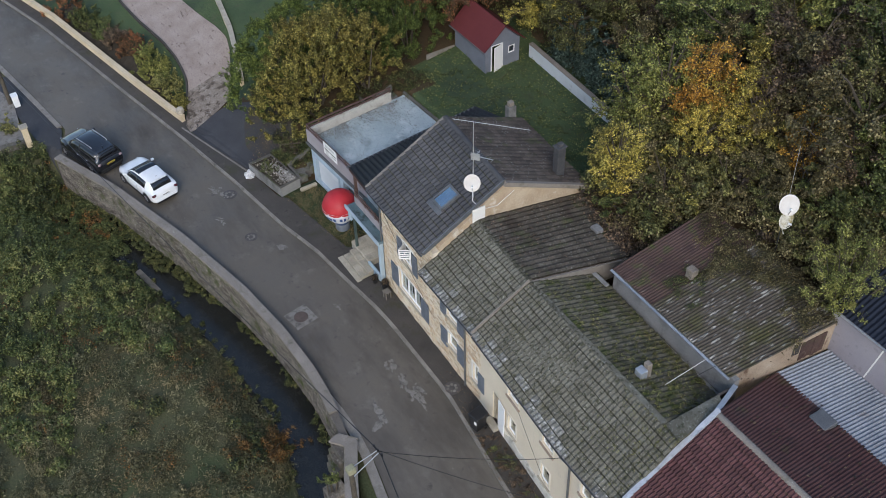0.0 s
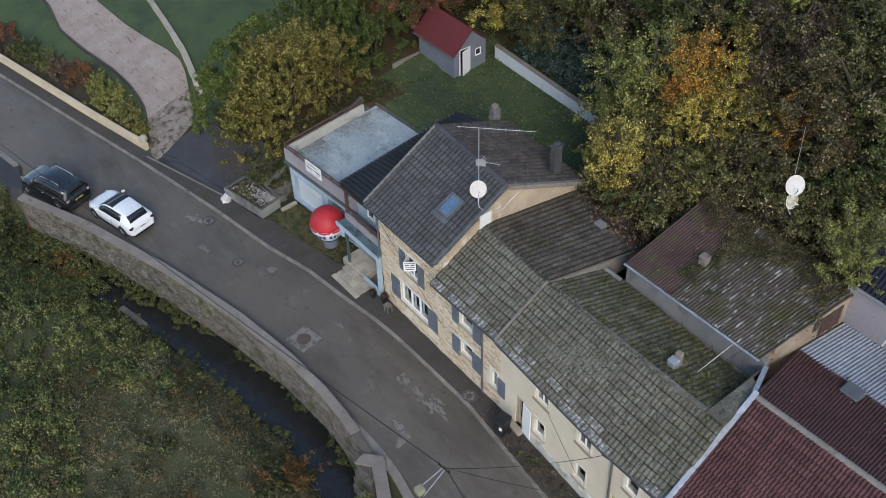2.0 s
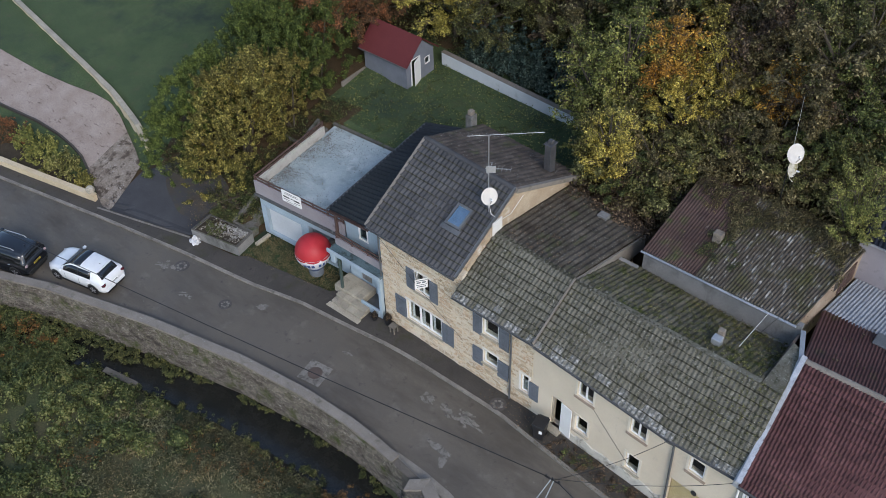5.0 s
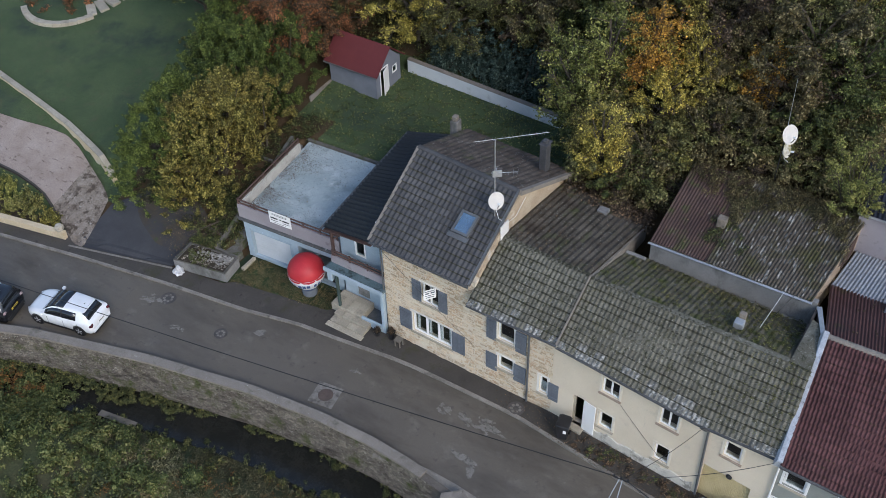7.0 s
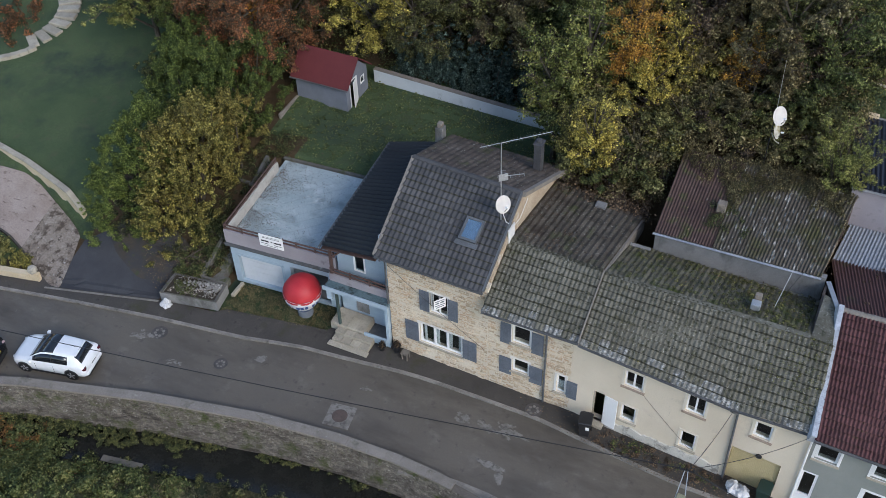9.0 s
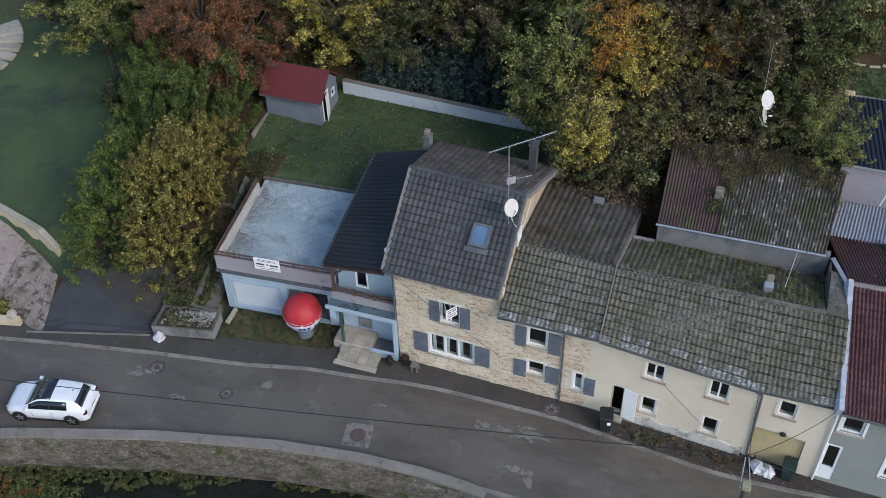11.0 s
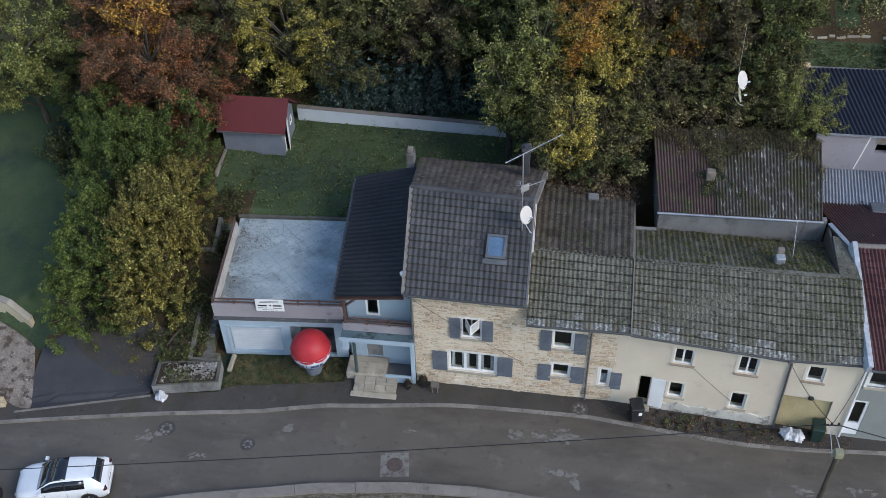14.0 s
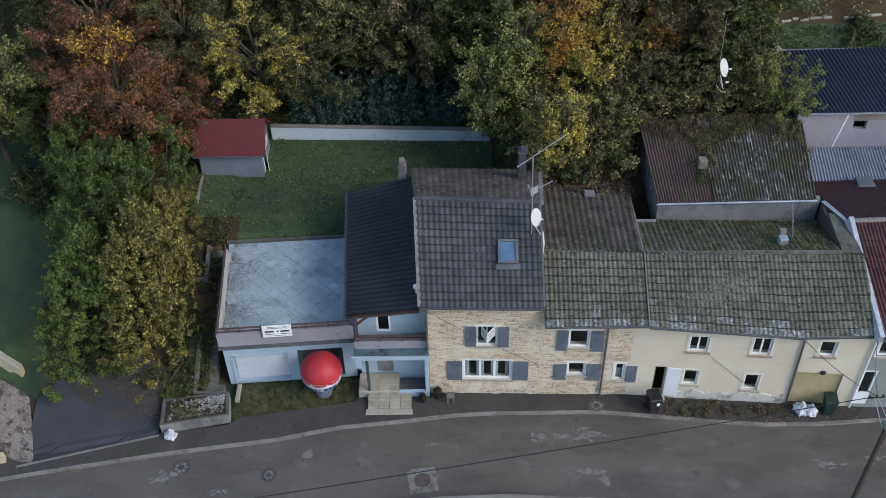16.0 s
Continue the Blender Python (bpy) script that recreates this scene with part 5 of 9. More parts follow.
for x0, x1, z0, z1 in ((2.2, 2.62, 3.68, 3.77), (2.9, 3.3, 3.68, 3.77), (2.2, 2.6, 3.55, 3.58), (2.9, 3.3, 3.55, 3.58), (2.3, 3.2, 3.92, 3.945), (2.3, 3.2, 4.0, 4.02), (2.35, 3.1, 3.44, 3.46)):
    part("lettering_bar", box(B(), x0, x1, -0.126, -0.121, z0, z1, ms), black_plastic, sg)
part("emblem", lathe(B(), [(0.05, 0), (0.05, 0.005)], ms @ Matrix.Translation((2.78, -0.121, 3.74)) @ pose(0, 0, 0, 90), 12), black_plastic, sg)

# ---- lean-to with balcony and porch ----
teal_roof = mat("stained_teal_coating", (0.06, 0.10, 0.115), (0.12, 0.17, 0.19), 1.2, 20, 0.7, 0.2, stains=(((0.03, 0.045, 0.045), 2.5, 0.5, 0.66),))
green_post = mat("dark_green_paint", (0.04, 0.06, 0.055), (0.06, 0.085, 0.078), 2, 30, 0.6, 0.1)
ann = thing("lean_to", (-1.8, 0.5, 0.1), "pale blue lean-to with dark sheet roof, wooden balcony and porch", "annex")
EF = [(-3.95, 8.2, 5.45), (-3.52, 0.3, 5.2), (-0.3, -0.3, 6.2), (-0.62, 8.45, 6.3)]
part("roof_sheet", corrugated(B(), EF, 0.27, 0.06, 22), sheet_black, ann, "black corrugated roof sheets")
part("roof_deck", slab(B(), [Vector(p) - Vector((0, 0, 0.16)) for p in EF], 0.05), wood_brown, ann)
part("side_wall", box(B(), -3.45, -3.2, 1.55, 8.1, 0, 5.0), render_blue, ann)
part("back_wall", wall_panel(B(), (-0.02, 8.1), (-3.2, 8.1), 0, 6.0, (), 0.25, top=(6.1, 5.1)), render_blue, ann)
part("inner_wall", wall_panel(B(), (-3.2, 1.05), (-0.02, 1.0), 0.1, 5.6, [(0.88, 1.52, 3.4, 4.5), (0.75, 1.5, 0.55, 2.45)], 0.2, top=(5.0, 5.95)), render_blue, ann, "pale blue wall behind the balcony")
mi = on_wall((-3.2, 1.05), (-0.02, 1.0))
window(ann, mi @ Matrix.Translation((0.88, 0, 3.4)), 0.64, 1.1, 1, 0.09, sill=False, depth=0.06)
part("door", box(B(), 0.77, 1.48, 0.05, 0.1, 0.55, 2.43, mi), conc, ann, "grey front door")
part("porch_roof", hexa(B(), [(-3.35, -0.12, 2.85), (0.0, -0.14, 2.85), (0.0, 1.02, 2.85), (-3.35, 1.05, 2.85)], [(-3.35, -0.12, 3.0), (0.0, -0.14, 3.0), (0.0, 1.02, 3.0), (-3.35, 1.05, 3.0)]), teal_roof, ann, "stained teal top of the porch roof")
part("fascia", box(B(), -3.42, 0.02, -0.2, -0.125, 2.82, 3.04), render_blue, ann, "pale blue porch fascia")
part("balcony_front", box(B(), -3.3, -0.05, 0.34, 0.42, 3.004, 3.46), render_mauve, ann)
rail(ann, (-3.2, 0.38), (-0.1, 0.36), 3.46, 4, 2, 0.42)
part("post", box(B(), -3.22, -3.08, 0.36, 0.5, 3.46, 5.05, bevel=0.015), wood_brown, ann)
part("brace", box(B(), 0, 0.75, -0.04, 0.04, -0.04, 0.04, Matrix.Translation((-3.12, 0.44, 4.5)) @ pose(0, 0, 0, 0, -45, 0)), wood_brown, ann)
part("downpipe", pipe(B(), [(-0.1, -0.28, 6.1), (-0.06, 0.1, 5.8), (-0.04, 0.06, 3.05)], 0.04), gutter_m, ann)
part("pillar", box(B(), -3.3, -3.02, -0.1, 0.14, 2.15, 2.85, bevel=0.015), render_blue, ann)
part("post", box(B(), -2.85, -2.72, -0.08, 0.05, 0.5, 2.85, bevel=0.015), green_post, ann, "dark green porch post")
part("pillar", box(B(), -0.2, -0.02, -0.1, 0.12, 0.1, 2.85, bevel=0.015), render_blue, ann)
part("porch_base", box(B(), -3.3, -1.45, -0.1, 1.0, 0.0, 0.52, bevel=0.02), stonestep, ann)
part("low_wall", box(B(), -1.44, -0.21, -0.12, 0.0, 0.1, 0.55, bevel=0.015), render_blue, ann)
part("recess_floor", box(B(), -1.44, -0.21, 0.004, 0.99, 0.02, 0.14), gutter_m, ann)
for k, (y0, y1, z) in enumerate(((-0.46, -0.12, 0.4), (-0.82, -0.47, 0.25))):
    for i in range(4):
        part("step_block", box(B(), -2.85 + i * 0.5, -2.37 + i * 0.5, y0, y1, 0.06, z, bevel=0.012), stonestep, ann)
part("bottom_step", box(B(), -2.95, -0.8, -1.12, -0.83, 0.05, 0.15, bevel=0.02), stonestep, ann)
for i in range(4):
    for j in range(3):
        part("flagstone", box(B(), -3.27 + i * 0.45, -2.83 + i * 0.45, -0.08 + j * 0.35, 0.26 + j * 0.35, 0.521, 0.545, bevel=0.006), stonestep, ann)
part("vent", lathe(B(), [(0.06, 0), (0.06, 0.3), (0.14, 0.33), (0.14, 0.42), (0.03, 0.5)], Matrix.Translation((-0.42, 0.6, 6.3))), white_paint, ann, "white roof vent")
part("gutter", gutter(B(), [(-4.0, 8.2, 5.4), (-3.58, 0.25, 5.15)], 0.06), gutter_m, ann)

# ---- creek wall ----
creek = thing("creek_wall", (-5, -7, -2.2), "rubble-stone retaining wall with concrete coping above the stream", "wall", kind="structure")
pts = along(PARAPET, 0.5, -19.2, 7.7)
part("wall_core", band(B(), pts, -0.2, 0.14, -2.4, 0.38), creek_mortar, creek)
cps = along(PARAPET, 2.6, -19.2, 7.75)
rng = random.Random(3)
for a, c in zip(cps, cps[1:]):
    n_ = 7
    seg = [(a[0] + (c[0] - a[0]) * i / n_, float(lerp(PARAPET, a[0] + (c[0] - a[0]) * i / n_))) for i in range(n_ + 1)]
    d = Vector((c[0] - a[0], c[1] - a[1])).normalized()
    seg[-1] = (seg[-1][0] - d.x * 0.012, seg[-1][1] - d.y * 0.012)
    part("coping_stone", band(B(), seg, -0.27, 0.2, 0.385, 0.5 + rng.uniform(-0.01, 0.012)), coping, creek)
pier = part("pier", hexa(B(), [(7.3, -6.5, -2.4), (7.42, -6.98, -2.4), (8.55, -6.95, -2.4), (8.1, -6.0, -2.4)], [(7.3, -6.5, 0.37), (7.42, -6.98, 0.37), (8.55, -6.95, 0.37), (8.1, -6.0, 0.37)]), creek_stone, creek, "rubble pier at the culvert")
part("pier_cap", hexa(B(), [(7.24, -6.48, 0.374), (7.38, -7.04, 0.374), (8.06, -6.5, 0.374), (7.94, -5.88, 0.374)], [(7.24, -6.48, 0.51), (7.38, -7.04, 0.51), (8.06, -6.5, 0.51), (7.94, -5.88, 0.51)]), coping, pier)
for k, (y0, z0, z1) in enumerate(((-7.12, -0.35, 0.05), (-7.22, -0.85, -0.38), (-7.3, -1.5, -0.88))):
    for i in range(3):
        part("stone", box(B(), 7.4 + i * 0.36, 7.74 + i * 0.36, y0 - 0.04 * (i % 2), -6.9, z0, z1 - 0.03 * (i % 2), bevel=0.03), creek_stone, pier)
w2 = [(7.99, -5.97), (9.56, -6.82), (10.8, -7.42), (14, -8.8), (19, -10.8)]
part("wall_core", band(B(), w2, -0.5, 0.0, -2.4, 0.4), creek_mortar, creek)
part("coping_stone", band(B(), w2, -0.54, 0.04, 0.405, 0.5), coping, creek)
part("culvert_face", box(B(), 8.56, 9.4, -8.1, -7.2, -2.4, -0.7, bevel=0.04), creek_stone, creek, "mossy culvert head")
# water
me = strip("stream_water", [(x, y - 1.75) for x, y in BANK], [(x, y + 0.34) for x, y in BANK], -2.2, mat("stream_water", (0.01, 0.011, 0.01), (0.02, 0.02, 0.017), 1.5, 10, 0.12, 0.35, spec=0.5), 160, -20, 8.5, 6)
tagged(new("stream_water", me), "dark shallow stream below the wall", "water", kind="structure")

def draped(name, outline, lift, material, label, category, step=0.35):
    """A sheet laid over the land inside a plan outline (x ranges between two lines)."""
    low, high = outline
    x0, x1 = max(low[0][0], high[0][0]), min(low[-1][0], high[-1][0])
    n, k = int((x1 - x0) / step) + 1, 22
    x = np.linspace(x0, x1, n)
    a, c = lerp(low, x), lerp(high, x)
    v = np.linspace(0, 1, k)
    px = np.repeat(x[:, None], k, 1)
    py = a[:, None] + (c - a)[:, None] * v
    pz = height(px, py) + lift
    return tagged(new(name, grid_mesh(name, np.stack([px, py, pz], -1).reshape(-1, 3), n, k, material)), label, category, kind="structure")


apron_m = mat("dark_blue_grey_asphalt", (0.036, 0.037, 0.041), (0.055, 0.056, 0.061), 0.6, 40, 0.8, 0.25, stains=(((0.075, 0.072, 0.07), 1.2, 0.6, 0.75),))
# ---- road details ----
def blob(bm, cx, cy, rx, ry, rot, seed, z0=0.0, z1=0.06, n=28, rough=0.3):
    """A flat patch with an uneven outline."""
    rng = random.Random(seed)
    ph = [rng.uniform(0, 6.3) for _ in range(4)]
    ring = []
    for i in range(n):
        a = 2 * math.pi * i / n
        k = 1 + rough * (0.45 * math.sin(2 * a + ph[0]) + 0.3 * math.sin(3 * a + ph[1]) + 0.3 * math.sin(5 * a + ph[2]) + 0.25 * math.sin(9 * a + ph[3]))
        x, y = rx * k * math.cos(a), ry * k * math.sin(a)
        c, s = math.cos(radians(rot)), math.sin(radians(rot))
        ring.append((cx + c * x - s * y, cy + s * x + c * y))
    return hexa(bm, [(*p, z0) for p in ring], [(*p, z1) for p in ring])


def road_z(x, y):
    a, c = float(lerp(SOUTH, x)), float(lerp(KERB, x))
    v = min(max((y - a) / (c - a), 0), 1)
    return 0.05 * 4 * v * (1 - v)


PATCHES = [(-5.4, -3.2, 0.32, 0.18, 20, 0.5), (7.0, -4.25, 0.75, 0.16, -8, 0.5), (7.55, -4.7, 0.18, 0.3, 10, 0.5), (4.95, -2.4, 0.45, 0.2, -15, 0.9), (5.9, -2.45, 0.55, 0.2, -12, 0.9), (7.2, -2.3, 0.7, 0.24, -5, 0.9), (6.6, -2.1, 0.3, 0.14, 0, 0.9), (-11.2, -4.15, 0.6, 0.26, 10, 0.9), (-11.8, -4.45, 0.5, 0.14, 30, 0.9), (0.1, -2.75, 0.3, 0.12, 10, 0.9), (17.2, -4.0, 0.5, 0.2, 5, 0.9), (19.5, -3.8, 0.4, 0.25, 5, 0.9), (-9.2, -5.1, 0.35, 0.15, 40, 0.9)]
for i, (x, y, rx, ry, rot, ro) in enumerate(PATCHES):
    rgp = random.Random(i)
    bits = [(x, y, rx, ry)] if ro < 0.6 else [(x + rgp.gauss(0, rx * 0.55), y + rgp.gauss(0, ry * 0.6), rx * rgp.uniform(0.12, 0.42), ry * rgp.uniform(0.2, 0.5)) for _ in range(9)]
    for k, (bx, by, brx, bry) in enumerate(bits):
        z = road_z(bx, by) + 0.0008 * k
        tagged(part("road_patch", blob(B(), bx, by, brx, bry, rot, i * 20 + k, z - 0.03, z + 0.006, rough=ro * 0.7), patch_conc), "pale worn repair patch in the road", "patch", "road patches", "structure")


def manhole(x, y, r, z, collar=None, material=iron, label="round cast-iron manhole cover"):
    ob = thing("manhole_cover", (x, y, z), label, "manhole cover", "covers in the road")
    if collar:
        m = Matrix.Translation((x, y, z)) @ pose(0, 0, 0, 0, 0, collar[1])
        bm = B()
        c = collar[0]
        for x0, x1, y0, y1 in ((-c, -r * 0.78, -c, c), (r * 0.78, c, -c, c), (-r * 0.78, r * 0.78, -c, -r * 0.78), (-r * 0.78, r * 0.78, r * 0.78, c)):
            box(bm, x0, x1, y0, y1, -0.05, 0.01, m)
        part("collar", bm, patch_conc, ob, "pale square concrete collar")
    part("rim", lathe(B(), [(r + 0.07, -0.05), (r + 0.07, 0.014), (r + 0.005, 0.014), (r + 0.005, -0.05)], Matrix.Translation((x, y, z)), 24), patch_conc if collar else iron, ob)
    part("lid", lathe(B(), [(r, -0.05), (r, 0.016), (r - 0.03, 0.02)], Matrix.Translation((x, y, z)), 24), material, ob)
    for i in range(5 if collar else 7):
        a = 2 * math.pi * i / (5 if collar else 7)
        part("stud", lathe(B(), [(r * 0.24, 0.02), (r * 0.22, 0.028)], Matrix.Translation((x + 0.62 * r * math.cos(a), y + 0.62 * r * math.sin(a), z)), 8), patch_conc if not collar else material, ob)


rusty = mat("rusty_iron", (0.075, 0.058, 0.05), (0.115, 0.085, 0.072), 3, 50, 0.7, 0.3)
manhole(-0.3, -4.6, 0.36, road_z(-0.3, -4.6), (0.62, 8), rusty, "rust-tinted round cover in a pale square collar")
manhole(-7.0, -4.25, 0.27, road_z(-7, -4.25))
manhole(-10.9, -3.8, 0.34, road_z(-10.9, -3.8))
manhole(7.6, -0.75, 0.33, 0.09)
# concrete channel along the south edge where the parapet turns away
edge = [(3.4, -5.8), (4.6, -5.62), (6.0, -5.52), (7.4, -5.55), (8.7, -5.68), (11.0, -6.15), (14.0, -7.05), (20, -8.65)]
tagged(part("edge_channel", band(B(), edge, -0.42, 0.0, -0.1, 0.05), kerb_stone), "pale concrete edge strip beside the road", "kerb", kind="structure")
draped("yard_mouth", ([(-30, -12.2), (-24.5, -11.75), (-22.0, -11.5), (-20.6, -11.25), (-19.4, -11.05)], [(-30, -11.05), (-27.0, -10.62), (-22.3, -9.9), (-20.6, -10.4), (-19.4, -10.85)]), 0.11, apron_m, "dark asphalt beside the road at the end of the parapet", "driveway")
edge = [(-36, -12.1), (-32.2, -11.25), (-27.0, -10.45), (-22.6, -9.8)]
tagged(part("edge_channel", band(B(), edge, -0.3, 0.0, -0.1, 0.05), kerb_stone), "worn stone edge strip beside the road", "kerb", kind="structure")
tagged(part("entrance_strip", band(B(), [(-18.2, -3.72), (-12.2, -2.12)], -0.05, 0.05, 0.03, 0.115), kerb_stone), "pale threshold strip of the drive", "kerb", kind="structure")


rough_conc = mat("broken_concrete", (0.15, 0.118, 0.092), (0.27, 0.235, 0.20), 1.0, 10, 0.9, 0.9, grain=0.5, stains=(((0.075, 0.058, 0.044), 2.2, 0.5, 0.6), ((0.38, 0.36, 0.33), 3.2, 0.62, 0.69)))
earth_m = mat("trodden_earth", (0.05, 0.042, 0.033), (0.072, 0.06, 0.047), 0.9, 20, 0.95, 0.6, stains=(((0.046, 0.046, 0.048), 0.8, 0.46, 0.6), ((0.05, 0.06, 0.03), 2.2, 0.56, 0.68), ((0.09, 0.068, 0.045), 5.0, 0.58, 0.7)))
draped("drive_apron", ([(-18.0, -3.45), (-15.0, -2.75), (-12.1, -1.95)], [(-18.0, -0.5), (-16.5, 1.2), (-15.0, 1.3), (-12.25, 0.3)]), 0.13, apron_m, "dark asphalt drive entrance", "driveway")
draped("earth_bank", ([(-16.7, 0.1), (-15.9, -0.55), (-15.0, -0.95), (-14.0, -1.35), (-13.2, -1.2), (-12.35, -1.05)], [(-16.7, 0.5), (-15.5, 1.6), (-13.5, 1.6), (-12.35, 1.2)]), 0.15, earth_m, "bare brown earth and rotting leaves below the great bush", "earth")
DRIVE_LOW = [(-44, -1.3), (-36, -1.5), (-33.1, -2.1), (-30.1, -1.9), (-26.7, -1.45), (-24.6, -1.38), (-23.2, -1.5), (-22.1, -1.68), (-21.0, -2.1)]
draped("driveway", (DRIVE_LOW, [(-44, 0.6), (-32.5, 0.96), (-29.7, 1.09), (-27.2, 1.4), (-25.2, 1.75), (-23.7, 1.85), (-22.4, 1.5), (-21.0, 0.9)]), 0.10, drive_m, "pinkish cobbled driveway curving up to the garden", "driveway")
draped("drive_mouth", ([(-21.02, -2.1), (-20.2, -2.5), (-19.3, -2.95), (-18.5, -3.45), (-17.6, -3.4)], [(-21.02, 0.9), (-19.6, 0.3), (-18.4, -0.3), (-18.0, -1.6), (-17.6, -3.2)]), 0.135, rough_conc, "broken pale concrete at the drive's mouth", "driveway")
ed = along(DRIVE_LOW + [(-20.2, -2.5), (-19.3, -2.95)], 0.6, -38, -19.3)
ez = [h1(x, y) for x, y in ed]
tagged(part("drive_edging", band(B(), ed, -0.13, -0.02, [z - 0.1 for z in ez], [z + 0.17 for z in ez]), pave), "dark low edging of the driveway", "edging", kind="structure")

# ---- low walls of the western neighbour ----
nw = thing("garden_wall", (-28, -5, 0.1), "low sand-rendered garden wall along the pavement", "wall")
fw = [(-60, -13.1), (-34.8, -6.6), (-24.2, -4.62), (-18.7, -3.5)]
fp = []
for (xa, ya), (xb, yb) in zip(fw, fw[1:]):
    m_ = max(1, int((xb - xa) / 2.2))
    fp += [(xa + (xb - xa) * i / m_, ya + (yb - ya) * i / m_) for i in range(m_)]
fp.append(fw[-1])
part("wall_core", band(B(), fp, 0.0, 0.24, -0.1, 0.46), sand_wall, nw)
for a, c in zip(fp, fp[1:]):
    d = Vector((c[0] - a[0], c[1] - a[1])).normalized() * 0.014
    part("coping_stone", band(B(), [a, (c[0] - d.x, c[1] - d.y)], -0.04, 0.28, 0.465, 0.53), sand_wall, nw)
draped("soil_bed", ([(-36, -6.75), (-34.8, -6.33), (-24.2, -4.35), (-19.6, -3.42)], [(-36, -4.9), (-34.8, -4.7), (-24.2, -3.0), (-19.6, -2.9)]), 0.07, soil_m, "dark bare soil bed behind the low wall", "soil")
pl = thing("cap_block", (-19.1, -3.32, 0.53), "pale six-sided cap block standing on the wall's end", "block")
part("block", lathe(B(), [(0.22, 0.0), (0.25, 0.04), (0.25, 0.26), (0.2, 0.33), (0.05, 0.36)], Matrix.Translation((-19.1, -3.36, 0.533)), 6), stonestep, pl)
lw_ = thing("retaining_wall", (-24, 2, 1), "curved pale retaining wall at the lawn's edge", "wall")
lp = [(x, float(lerp(LAWN_WALL, x))) for x in np.linspace(-44, -18.9, 26)]
zt = [h1(x, y + 0.6) + 0.04 for x, y in lp]
part("wall_core", band(B(), lp, -0.02, 0.24, [z - 2.2 for z in zt], zt), sand_wall, lw_)
for i in range(25):
    a, c = lp[i], lp[i + 1]
    d = Vector((c[0] - a[0], c[1] - a[1])).normalized() * 0.02
    part("coping_stone", band(B(), [a, (c[0] - d.x, c[1] - d.y)], -0.05, 0.27, [zt[i] + 0.004, zt[i + 1] + 0.004], [zt[i] + 0.09, zt[i + 1] + 0.09]), stonestep, lw_)
# round rockery with steps on the lawn
rk = thing("garden_steps", (-31, 12, 3), "curved pale stone steps up the lawn", "steps")
for i in range(8):
    a = radians(-38 + i * 13)
    cx, cy = -33.2 + 3.1 * math.cos(a), 12.9 + 3.1 * math.sin(a)
    z = h1(cx, cy)
    part("step_block", box(B(), -0.7, 0.7, -0.3, 0.3, z - 0.3, z + 0.1 + 0.03 * i, Matrix.Translation((cx, cy, 0)) @ pose(0, 0, 0, 0, 0, math.degrees(a)), 0.03), stonestep, rk)
rr = thing("rockery_edge", (-33, 9, 3), "pale curved stone edging of a round bed", "edging")
arc = [(-33.2 + 3.6 * math.cos(radians(a)), 12.4 + 3.9 * math.sin(radians(a))) for a in range(-125, -28, 8)]
for a, c in zip(arc, arc[1:]):
    z = h1(*a)
    part("edge_stone", band(B(), [a, (c[0] * 0.97 + a[0] * 0.03, c[1] * 0.97 + a[1] * 0.03)], -0.2, 0.2, z - 0.3, z + 0.25), stonestep, rr)

# ---- back garden ----
shed = thing("garden_shed", (-10.3, 13.2, 3.3), "grey-blue garden shed with dark red roof", "shed")
shed_red = mat("shed_red_roof", (0.095, 0.019, 0.021), (0.125, 0.028, 0.028), 0.7, 30, 0.75, 0.25, grain=0.15, stains=(((0.09, 0.02, 0.02), 1.2, 0.55, 0.8),))
shed_grey = mat("shed_grey_boards", (0.145, 0.16, 0.19), (0.185, 0.20, 0.235), 1.2, 30, 0.8, 0.2, grain=0.12)
SX0, SX1, SY0, SY1, SZ, SE, SR = -12.0, -8.75, 12.05, 14.45, 3.1, 5.05, 6.2
part("front_wall", wall_panel(B(), (SX0, SY0), (SX1, SY0), SZ, SE, (), 0.1), shed_grey, shed)
part("back_wall", box(B(), SX0, SX1, SY1 - 0.1, SY1, SZ, SE), shed_grey, shed)
part("side_wall", gable(B(), SX0, SX0 + 0.1, [(SY0 + 0.1, SZ), (SY1 - 0.1, SZ), (SY1 - 0.1, SE), ((SY0 + SY1) / 2, SR - 0.05), (SY0 + 0.1, SE)]), shed_grey, shed)
bm = B()
wall_panel(bm, (SX1, SY0 + 0.1), (SX1, SY1 - 0.1), SZ, SE, [(0.35, 1.05, SZ + 0.05, SE - 0.05), (1.5, 1.95, SZ + 1.05, SZ + 1.55)], 0.1)
part("side_wall", bm, shed_grey, shed)
part("side_gable", gable(B(), SX1 - 0.1, SX1, [(SY0 + 0.1, SE + 0.003), (SY1 - 0.1, SE + 0.003), ((SY0 + SY1) / 2, SR - 0.05)]), shed_grey, shed)
ym = (SY0 + SY1) / 2
part("roof", slab(B(), [(SX0 - 0.2, SY0 - 0.25, SE - 0.08), (SX1 + 0.25, SY0 - 0.25, SE - 0.08), (SX1 + 0.25, ym, SR + 0.05), (SX0 - 0.2, ym, SR + 0.05)], 0.06), shed_red, shed)
part("roof", slab(B(), [(SX1 + 0.25, SY1 + 0.25, SE - 0.08), (SX0 - 0.2, SY1 + 0.25, SE - 0.08), (SX0 - 0.2, ym + 0.004, SR + 0.05), (SX1 + 0.25, ym + 0.004, SR + 0.05)], 0.06), shed_red, shed)
part("verge_board", box(B(), SX0 - 0.2, SX1 + 0.25, SY0 - 0.3, SY0 - 0.255, SE - 0.17, SE - 0.09), gutter_m, shed)
